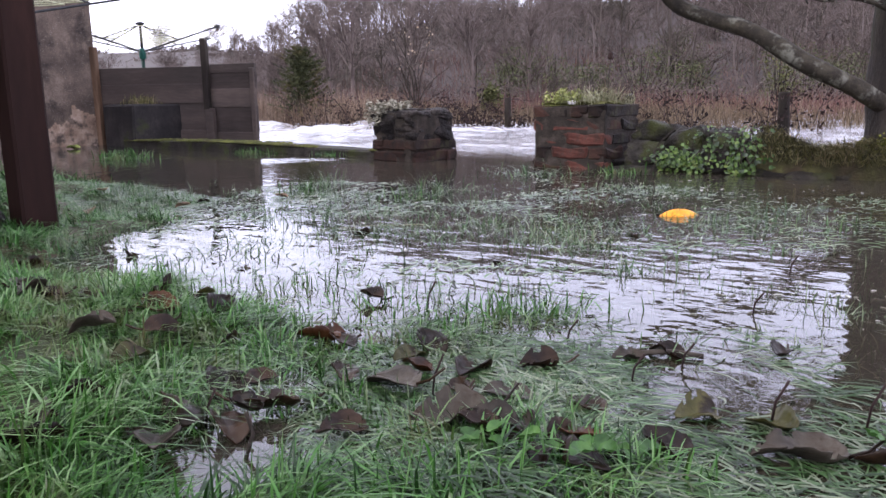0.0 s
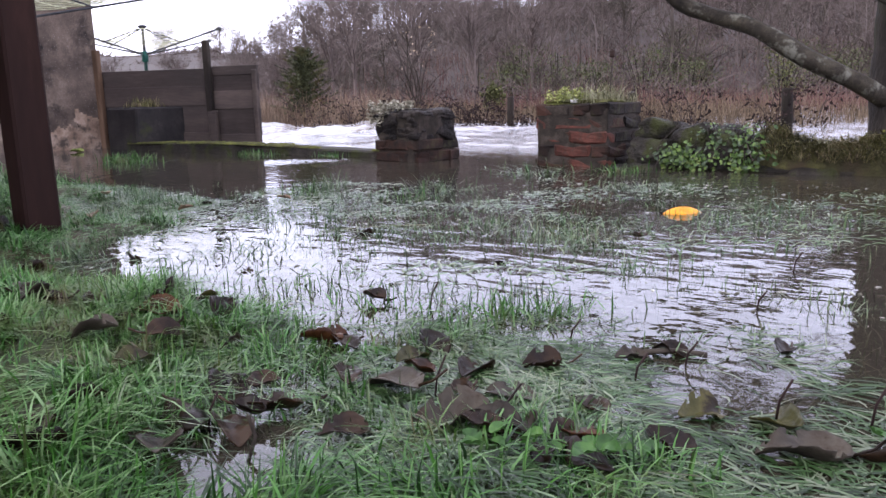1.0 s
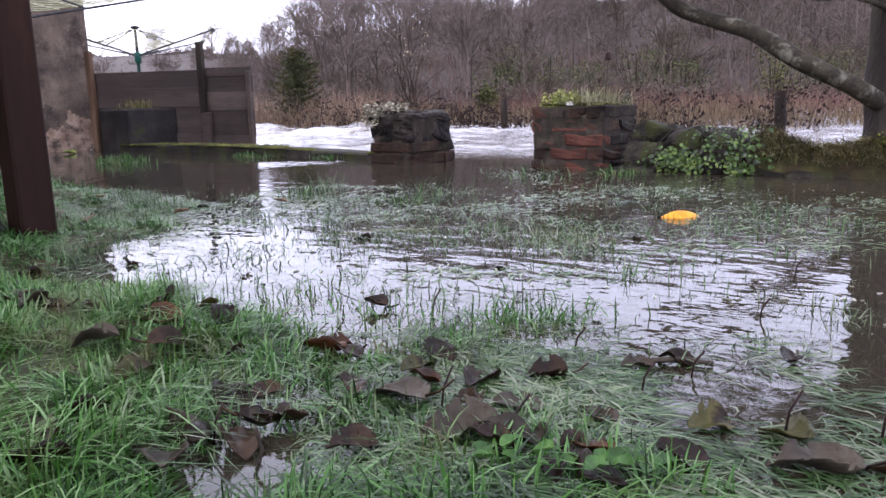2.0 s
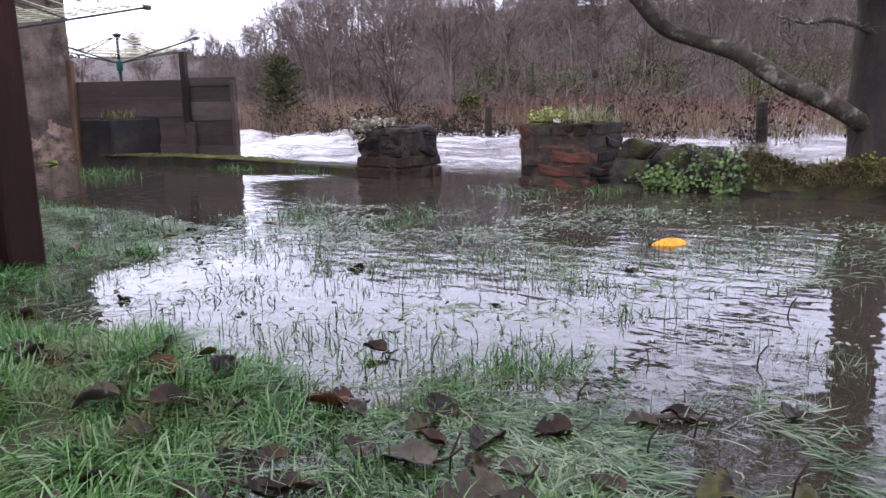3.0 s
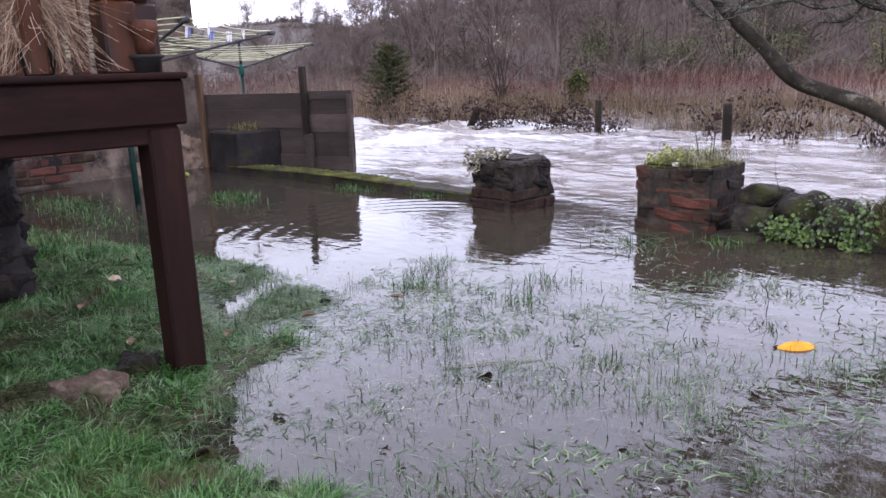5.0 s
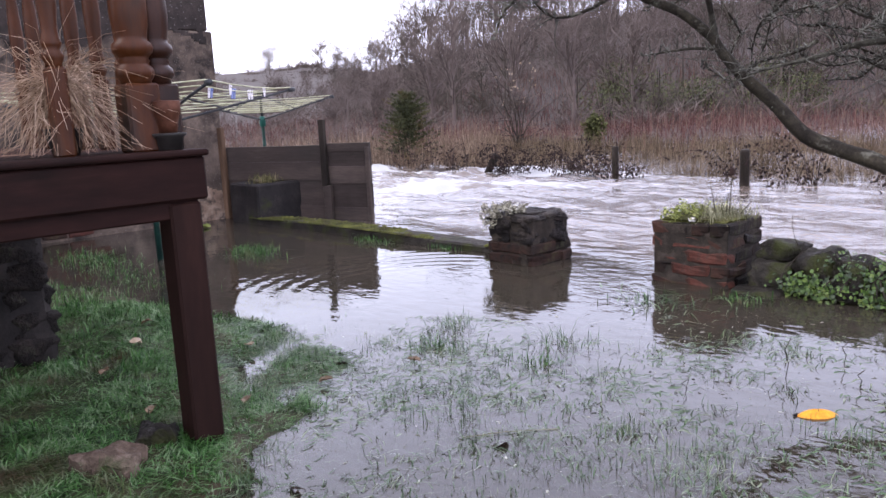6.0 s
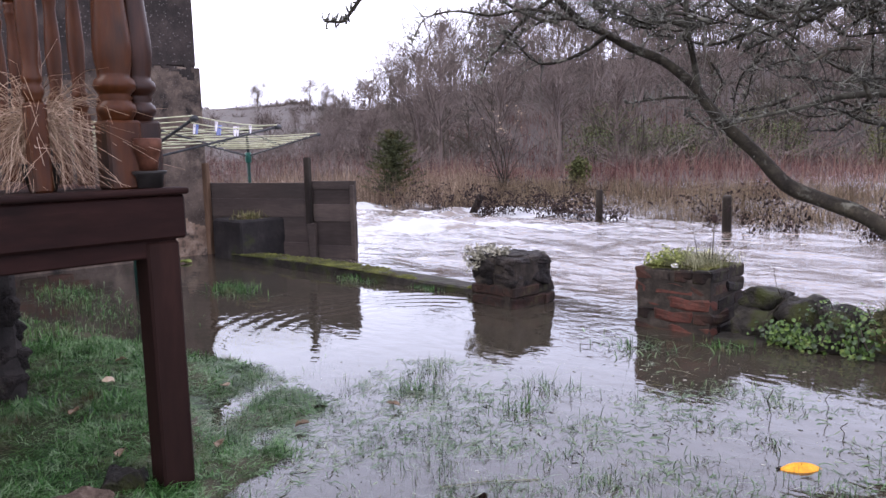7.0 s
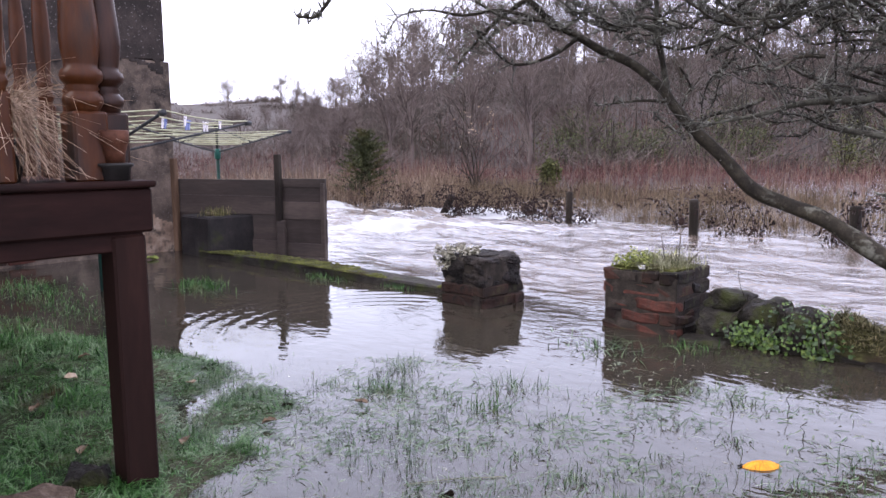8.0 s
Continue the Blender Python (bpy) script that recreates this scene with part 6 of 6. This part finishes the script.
        for quad in ((0, 1, 3, 2), (2, 3, 5, 4), (4, 5, 6)):
            wet.f.extend([tuple(i + wet.n for i in q) for q in (idx + np.array(quad)).tolist()])
        wet.n += len(v)

    lay_flat(sod, 11000, -0.1, 0.6, 0.7, 1.22, lambda x, y, z: (1 - smooth(0.012, 0.03, z)) * smooth(1.22, 1.05, y) * smooth(-0.08, 0.12, x) * (1 - smooth(0.34, 0.5, x)) * 0.62 * (0.06 + 0.94 * smooth(0.45, 0.58, fbm(x * 7, y * 11, 71, 3))), (0.025, 0.075), (0.0006, 0.0015), -0.35, 0.55)
    lay_flat(sod, 5000, -0.3, 0.25, 0.92, 1.22, lambda x, y, z: (1 - smooth(0.012, 0.03, z)) * 0.6 * smooth(0.42, 0.6, fbm(x * 6, y * 8, 73, 3)), (0.03, 0.07), (0.0007, 0.0014), 0.1, 0.7)
    lay_flat(wet, 26000, -0.75, 1.9, 1.2, 3.2, lambda x, y, z: (z < 0.004) * 0.75 * smooth(0.44, 0.6, fbm(x * 1.9, y * 2.6, 37, 4)) * (1 - smooth(-0.6, -0.3, to_sq(x, y)[1])) * smooth(1.3, 1.7, y) * (1 - 0.6 * smooth(0.15, 0.6, x)), (0.02, 0.055), (0.0011, 0.0024), 0.6, 0.9)
    lay_flat(wet, 5000, -0.14, 0.22, 0.7, 1.1, lambda x, y, z: (1 - smooth(0.015, 0.035, z)) * 0.6, (0.03, 0.07), (0.0006, 0.0013), 0.2, 0.9)
    lay_flat(mat, 16000, -1.8, -0.4, 1.3, 3.2, lambda x, y, z: smooth(-0.008, 0.004, z) * (1 - 0.6 * mud(x, y)), (0.02, 0.055), (0.0007, 0.0016), 0.4, 1.6)
    lay_flat(sod, 2500, -1.3, -0.5, 1.4, 1.85, lambda x, y, z: mud(x, y), (0.025, 0.06), (0.0007, 0.0016), 0.1, 0.9)
    lay_flat(wet, 9000, -1.5, -0.75, 2.3, 3.1, lambda x, y, z: 0.5 * smooth(-0.02, 0.0, z) * (1 - smooth(0.015, 0.04, z)), (0.03, 0.06), (0.0012, 0.0024), 0.3, 0.8)
    tagged(put_mesh("lawn_grass", dry.mesh("lawn_grass"), M_GRASS), "lush wet green lawn grass at the flood's edge", "grass", kind="stuff")
    tagged(put_mesh("matted_grass", mat.mesh("matted_grass"), M_LAWNGRASS), "short matted lawn grass, muddy and wet, beside the deck", "grass", kind="stuff")
    tagged(put_mesh("sodden_grass", sod.mesh("sodden_grass"), M_SODDEN), "sodden dark grass combed flat by the flood", "grass", kind="stuff")
    tagged(put_mesh("flooded_grass", wet.mesh("flooded_grass"), M_WETGRASS), "drowned grass blades poking out of and lying on flood water", "grass", kind="stuff")


lawn()


def clump(x, y, count, spread, length, seed):
    nr = np.random.RandomState(seed)
    ob = thing("grass_tuft", pose(x, y, 0), "green grass tuft standing out of shallow flood water", "grass", kind="stuff")
    a = Acc()
    base = np.stack([nr.normal(0, spread, count), nr.normal(0, spread * 0.8, count), np.full(count, -0.015)], 1)
    blades(a, base, nr.uniform(0, 6.3, count), nr.uniform(0.5, 1.2, count) * length, nr.uniform(0.0016, 0.003, count), np.abs(nr.normal(1.0, 0.75, count)), nr.normal(0, 0.5, count))
    put_mesh("blades", a.mesh("clump"), M_WETGRASS if count < 100 or (x > 0.05 and y > 1.3) else M_GRASS, ob)


# ---- fallen leaves and litter ----
def leaf_mesh(seed, size, curl, width=0.66):
    """A broad leaf: pointed tip, toothed margin, folded midrib, puckered between its side veins."""
    a = Acc()
    nu, nv = 17, 9
    twist = math.sin(seed * 1.9)
    pts = []
    for i in range(nu):
        t = i / (nu - 1)
        w = width * math.sin(math.pi * (0.03 + 0.95 * t ** 0.8)) ** 0.75 * (1 + 0.05 * (i % 2)) + 0.008
        for j in range(nv):
            k = 2 * j / (nv - 1) - 1
            edge = 1 + 0.14 * noise.noise(Vector((i * 0.35, math.copysign(1, k) * 2, seed * 1.7))) * abs(k)
            x, y = k * w * 0.5 * edge, t - 0.5
            z = 0.16 * abs(k) * w + curl * 0.42 * w * abs(k) ** 2.2 * (1 + 0.6 * twist * math.copysign(1, k))
            z += curl * 0.5 * (t - 0.5) ** 2 * (1 if seed % 2 else -0.7) + 0.12 * noise.noise(Vector((x * 2.6, y * 2.6, seed)))
            z += 0.012 * math.cos(9 * math.pi * (t - 0.22 * abs(k))) * abs(k) * w
            pts.append((x * size, y * size, z * size))
    torn = lambda i, j: min(j, nv - 2 - j) < 1 and noise.noise(Vector((i * 0.45, j * 0.5, seed * 2.3))) > 0.36
    faces = [(i * nv + j, i * nv + j + 1, (i + 1) * nv + j + 1, (i + 1) * nv + j) for i in range(nu - 1) for j in range(nv - 1) if not torn(i, j)]
    a.add(pts, faces)
    return a


def fallen_leaf(x, y, z, size, seed, mat_, label, curl=0.6, flip=False, tilt=(0, 0), stem=True, turn=None):
    rnd = random.Random(seed)
    ob = thing("fallen_leaf", pose(x, y, z, tilt[0] + (180 if flip else 0), tilt[1], rnd.uniform(0, 360) if turn is None else turn), label, "leaf", "fallen leaves")
    a = leaf_mesh(seed, size, curl)
    me = a.mesh("leaf_blade")
    blade = put_mesh("blade", me, mat_, ob)
    solid = blade.modifiers.new("thickness", "SOLIDIFY")
    solid.thickness = 0.0008
    if stem:
        a = Acc()
        a.tube([(0, -0.5 * size, 0.0), (0.03 * size, -0.72 * size, 0.06 * size), (0.1 * size, -0.95 * size, 0.22 * size)], [0.0018, 0.0014, 0.0016], 5)
        put_mesh("stalk", a.mesh("stalk"), M_DEADLEAF, blade)
    return ob


LEAF_KINDS = {"b": (M_DEADLEAF, "dark brown rotting leaf lying in wet grass"), "r": (M_RUSTLEAF, "rust-brown wet leaf lying in matted grass"),
              "o": (M_OLIVELEAF, "dark olive leaf lying in wet grass"), "g": (M_PALELEAF, "greyish tan leaf lying flat in wet grass")}
# place, length, kind, heading, tilt (over its length, over its width), curl
LEAVES = [(-0.045, 0.955, 0.085, "g", 50, (-14, 6), 0.15, True), (0.02, 0.86, 0.088, "g", 105, (-12, -6), 0.5, True), (-0.005, 1.09, 0.06, "b", 20, (38, -10), 0.5, False), (-0.02, 1.0, 0.045, "r", 60, (12, 24), 0.5, False),
          (0.045, 1.0, 0.062, "b", 150, (18, 10), 0.5, True), (-0.155, 1.11, 0.065, "r", 80, (8, 14), 0.5, True), (0.125, 1.02, 0.055, "b", 100, (6, -22), 0.9, True), (0.08, 0.93, 0.062, "g", 70, (0, 0), 0.1, False),
          (0.33, 0.85, 0.066, "o", 200, (26, 8), 0.35, True), (0.325, 0.785, 0.085, "g", 80, (-4, 4), 0.3, True), (0.265, 0.875, 0.055, "o", 110, (6, -14), 0.5, False), (0.21, 0.8, 0.06, "b", 30, (20, 14), 0.6, False),
          (-0.225, 0.945, 0.066, "b", 15, (24, 12), 0.6, True), (-0.19, 0.96, 0.045, "b", 140, (8, -8), 0.4, False), (-0.385, 0.82, 0.09, "g", 60, (-6, 8), 0.2, False), (-0.35, 0.78, 0.07, "b", 130, (14, 16), 0.5, True),
          (-0.44, 1.3, 0.07, "b", 40, (12, 10), 0.5, False), (-0.39, 1.17, 0.07, "r", 95, (10, -10), 0.5, False), (-0.27, 1.08, 0.055, "b", 170, (10, 14), 0.5, True), (-0.6, 1.27, 0.06, "b", 20, (12, 4), 0.5, False),
          (-0.39, 1.58, 0.04, "b", 80, (4, 6), 0.4, False), (-0.43, 1.62, 0.03, "b", 10, (6, 6), 0.4, False), (-0.21, 1.98, 0.05, "b", 120, (12, 10), 0.6, False), (-0.11, 1.33, 0.042, "b", 75, (16, 10), 0.7, True), (0.01, 1.45, 0.032, "b", 30, (10, 6), 0.6, False),
          (-0.66, 1.72, 0.05, "b", 60, (10, 6), 0.6, True), (0.285, 1.06, 0.05, "b", 50, (14, 8), 0.6, False), (0.42, 1.05, 0.04, "b", 140, (10, 10), 0.7, True), (0.1, 1.62, 0.036, "b", 100, (6, 6), 0.5, False), (0.44, 1.9, 0.045, "b", 20, (6, 6), 0.5, False),
          (0.235, 1.045, 0.045, "g", 100, (4, 6), 0.4, False), (-0.16, 0.89, 0.06, "b", 100, (6, 8), 0.4, True), (-0.19, 0.84, 0.06, "b", 35, (14, 10), 0.5, False), (-0.08, 0.83, 0.055, "b", 120, (6, -6), 0.3, False), (0.06, 0.8, 0.06, "b", 70, (10, 10), 0.4, True),
          (-0.1, 0.98, 0.05, "b", 15, (8, 12), 0.4, False), (-0.03, 1.04, 0.05, "o", 130, (10, -10), 0.4, False), (0.03, 0.94, 0.045, "b", 20, (10, 8), 0.6, True), (0.39, 0.77, 0.05, "b", 70, (10, 18), 0.7, False), (0.16, 0.9, 0.05, "b", 40, (4, 4), 0.2, False),
          (-1.0, 2.15, 0.06, "r", 70, (12, 10), 0.4, False), (-0.98, 2.22, 0.07, "b", 20, (8, 8), 0.5, False), (-0.81, 2.6, 0.06, "b", 110, (8, 8), 0.6, False), (0.43, 2.54, 0.035, "b", 0, (20, 8), 0.6, False), (-1.02, 1.62, 0.05, "r", 40, (20, 8), 0.6, False)]
for i, (x, y, size, kind, turn, tilt, curl, stem) in enumerate(LEAVES):
    z = max(float(ground_z(x, y)), 0.0) + (0.009 if x < 0 and y < 1.4 else 0.004 if y < 1.2 else -0.005)
    mat_, label = LEAF_KINDS[kind]
    fallen_leaf(x, y, z, size * 0.92, 900 + i, mat_, label, curl, False, (tilt[0] * 0.7, tilt[1] * 0.7), stem, turn)
rnd = random.Random(64)
count = 0
while count < 56:
    x, y = rnd.uniform(-0.75, 0.45), rnd.uniform(0.72, 1.5)
    if float(ground_z(x, y)) < -0.008 or (x > 0 and y > 1.1):
        continue
    mat_, label = LEAF_KINDS[rnd.choice("bbbbrog")]
    fallen_leaf(x, y, max(float(ground_z(x, y)), 0.0) + rnd.uniform(0.004, 0.02), rnd.uniform(0.03, 0.058), 1000 + count, mat_, label, rnd.uniform(0.2, 0.8), rnd.random() < 0.3, (rnd.uniform(-18, 18), rnd.uniform(-18, 18)), rnd.random() < 0.35)
    count += 1
for i, (x, y) in enumerate(((-1.572, 2.604), (-1.194, 2.726), (-1.35, 2.5), (-0.98, 2.2), (-1.7, 2.9), (-0.55, 2.6), (-1.2, 2.05), (-1.5, 2.3), (-0.8, 2.4))):
    fallen_leaf(x, y, max(float(ground_z(x, y)), 0.0) + 0.018, 0.045, 960 + i, M_PALEWOODLEAF if i < 2 else M_TANLEAF, "pale tan leaf caught on grass at the flood's edge", 0.4, False, (10, -8), False)


def yellow_leaf():
    ob = thing("yellow_leaf", pose(0.625, 2.21, 0.0, 0, 0, 98), "bright yellow domed leaf floating on the flood", "leaf")
    a = Acc()
    nu, nv = 15, 9
    pts = []
    for i in range(nu):
        t = i / (nu - 1)
        w = 0.058 * math.sin(math.pi * (0.02 + 0.96 * t)) ** 0.7
        for j in range(nv):
            k = 2 * j / (nv - 1) - 1
            rib = 0.0016 * math.cos(k * 14)
            pts.append((k * w * 0.5, (t - 0.5) * 0.115, -0.004 + (1 - k * k) * w * 0.36 + rib * math.sin(math.pi * t)))
    a.add(pts, [(i * nv + j, i * nv + j + 1, (i + 1) * nv + j + 1, (i + 1) * nv + j) for i in range(nu - 1) for j in range(nv - 1)])
    blade = put_mesh("blade", a.mesh("yellow_blade"), M_YELLOWLEAF, ob)
    blade.modifiers.new("thickness", "SOLIDIFY").thickness = 0.001
    a = Acc()
    a.tube([(0, 0.054, 0.002), (0.001, 0.06, 0.004), (0.002, 0.065, 0.003)], [0.0035, 0.003, 0.002], 6)
    put_mesh("stalk", a.mesh("stalk"), M_DEADLEAF, blade, "dark stalk end")


yellow_leaf()
fallen_leaf(-2.93, 5.93, 0.004, 0.1, 977, M_SEDUM, "pale yellow-green curled leaf at the foot of the wall", 0.5, False, (4, 4), False, 100)


def fallen_twig(pts, r, label, mat_=None):
    ob = thing("fallen_twig", pose(*pts[0]), label, "twig", "fallen twigs")
    a = Acc()
    o = Vector(pts[0])
    a.tube([tuple(Vector(p) - o) for p in pts], [r] * len(pts), 6)
    put_mesh("stick", a.mesh("stick"), mat_ or M_TWIG, ob)


fallen_twig([(0.24, 1.06, 0.003), (0.27, 1.052, 0.008), (0.295, 1.056, 0.006), (0.325, 1.045, 0.004)], 0.0036, "dark wet twig lying in flooded grass")
fallen_twig([(-0.32, 2.02, 0.002), (-0.2, 2.06, 0.004), (-0.06, 2.09, 0.002)], 0.0012, "long pale straw floating on the flood", M_PALEGRASS)
fallen_twig([(-0.16, 0.79, 0.0), (-0.155, 0.8, 0.02), (-0.16, 0.8, 0.04)], 0.002, "upright dark stalk in a puddle")
for i, (x, y, n, sp, ln) in enumerate(((-0.13, 2.6, 120, 0.05, 0.09), (-0.05, 2.85, 90, 0.06, 0.1), (0.06, 2.5, 50, 0.04, 0.06), (0.27, 1.98, 60, 0.025, 0.05), (0.35, 1.52, 90, 0.03, 0.05), (0.13, 1.35, 90, 0.05, 0.05), (0.02, 1.25, 110, 0.06, 0.05), (0.72, 1.95, 110, 0.07, 0.055), (0.95, 1.98, 100, 0.08, 0.06), (0.45, 2.5, 60, 0.07, 0.06), (-0.35, 2.45, 60, 0.05, 0.06), (-2.15, 3.85, 160, 0.14, 0.05), (-0.45, 2.75, 90, 0.06, 0.08), (-0.15, 1.29, 110, 0.06, 0.055), (-0.4, 1.5, 60, 0.07, 0.045), (-0.3, 1.44, 70, 0.07, 0.05), (-0.5, 1.63, 50, 0.08, 0.045), (-0.2, 1.54, 60, 0.09, 0.045), (-0.05, 1.62, 40, 0.09, 0.045), (0.22, 1.62, 40, 0.08, 0.04), (0.6, 2.1, 70, 0.07, 0.06), (0.7, 2.05, 70, 0.06, 0.06), (-0.07, 1.39, 80, 0.05, 0.05), (0.18, 1.27, 110, 0.05, 0.05), (-0.24, 1.4, 80, 0.05, 0.05), (0.09, 1.235, 210, 0.045, 0.055), (0.15, 1.225, 130, 0.03, 0.05), (0.3, 1.08, 60, 0.04, 0.05), (-0.52, 2.79, 130, 0.04, 0.08), (-0.46, 3.05, 90, 0.05, 0.1), (-0.3, 2.74, 60, 0.03, 0.05), (0.06, 2.8, 60, 0.06, 0.05), (0.09, 2.08, 60, 0.03, 0.05), (0.9, 2.2, 110, 0.06, 0.06), (-0.2, 2.3, 70, 0.08, 0.06), (0.3, 2.75, 60, 0.1, 0.05))):
    clump(x, y, n, sp, ln, 700 + i)


def broad_weed(x, y, seed):
    rnd = random.Random(seed)
    ob = thing("broad_weed", pose(x, y, max(float(ground_z(x, y)), 0.0)), "small broad-leaved weed growing in wet lawn grass", "weed", "weeds in the lawn")
    for k in range(rnd.randint(3, 5)):
        a = leaf_mesh(seed * 7 + k, rnd.uniform(0.014, 0.024), 0.3, 0.8)
        ang = k * 100 + rnd.uniform(0, 60)
        put_mesh("leaf", a.mesh("weed_leaf"), M_WEEDLEAF, ob, m=pose(math.cos(radians(ang)) * 0.014, math.sin(radians(ang)) * 0.014, rnd.uniform(0.012, 0.026), rnd.uniform(-25, 35), 0, ang - 90))
    a = Acc()
    a.tube([(0, 0, -0.01), (0.002, 0, 0.01), (0, 0.002, 0.024)], [0.0016, 0.0014, 0.001], 5)
    put_mesh("stem", a.mesh("weed_stem"), M_WEEDLEAF, ob)


for i, (x, y) in enumerate(((0.1, 0.76), (0.14, 0.75), (0.18, 0.765), (0.05, 0.77), (-0.5, 0.9), (-0.42, 0.83), (0.4, 0.78))):
    broad_weed(x, y, 820 + i)
for i, (x, y, h) in enumerate(((0.0, 0.93, 0.05), (0.22, 0.97, 0.035), (0.33, 0.86, 0.045), (0.41, 0.84, 0.05), (-0.22, 0.86, 0.04), (0.29, 1.02, 0.03), (0.17, 1.12, 0.03), (-0.02, 1.3, 0.04), (0.46, 1.25, 0.03), (0.62, 1.5, 0.035))):
    fallen_twig([(x, y, -0.01), (x + 0.004, y, h * 0.5), (x + 0.014, y - 0.003, h)], 0.0013, "thin dark upright stalk in flooded grass", M_DOCK)


def floating_debris():
    rnd = random.Random(88)
    a = Acc()
    for k in range(3200):
        x, y = rnd.uniform(-0.9, 1.9), 1.15 + 2.1 * rnd.random()
        if float(ground_z(x, y)) > -0.002 or vnoise(x * 1.6, y * 1.6, 33) < rnd.uniform(0.3, 0.75) or to_sq(x, y)[1] > -0.15:
            continue
        r = 0.0025 + 0.008 * rnd.random() ** 3
        t, q = rnd.uniform(0, 6.28), rnd.uniform(0.12, 0.45)
        ring = [(math.cos(j * 1.05) * r * rnd.uniform(0.6, 1.2), math.sin(j * 1.05) * r * q * rnd.uniform(0.6, 1.2)) for j in range(6)]
        ring = [(p * math.cos(t) - w * math.sin(t), p * math.sin(t) + w * math.cos(t)) for p, w in ring]
        a.add([(x + p, y + w, 0.0005) for p, w in ring] + [(x + p * 0.6, y + w * 0.6, 0.001 + r * rnd.uniform(0.02, 0.2)) for p, w in ring], [(j, (j + 1) % 6, 6 + (j + 1) % 6, 6 + j) for j in range(6)] + [tuple(range(6, 12))])
    tagged(put_mesh("floating_debris", a.mesh("floating_debris", False), M_LITTER), "small bits of leaf and straw floating on the flood", "debris", kind="stuff")


floating_debris()
for i, (x, y, h) in enumerate(((0.62, 2.49, 0.13), (0.83, 2.62, 0.08), (0.8, 2.41, 0.06), (0.3, 2.35, 0.05), (0.05, 2.2, 0.04))):
    fallen_twig([(x, y, -0.02), (x + 0.012, y + 0.01, h * 0.35), (x - 0.004, y, h * 0.7), (x + 0.01, y - 0.01, h)], 0.0013, "thin bare stem standing in the flood", M_TWIG)


def wall_sapling():
    rnd = random.Random(19)
    ob = thing("wall_sapling", place(0.62, 0.3, 0.05), "thin leafless shoot growing out of the river wall", "sapling")
    a = Acc()
    spur(a, (0, 0, 0), (0.05, 0, 1), rnd, 0.0035, 0.36)
    put_mesh("shoot", a.mesh("shoot"), M_TWIG, ob)


wall_sapling()
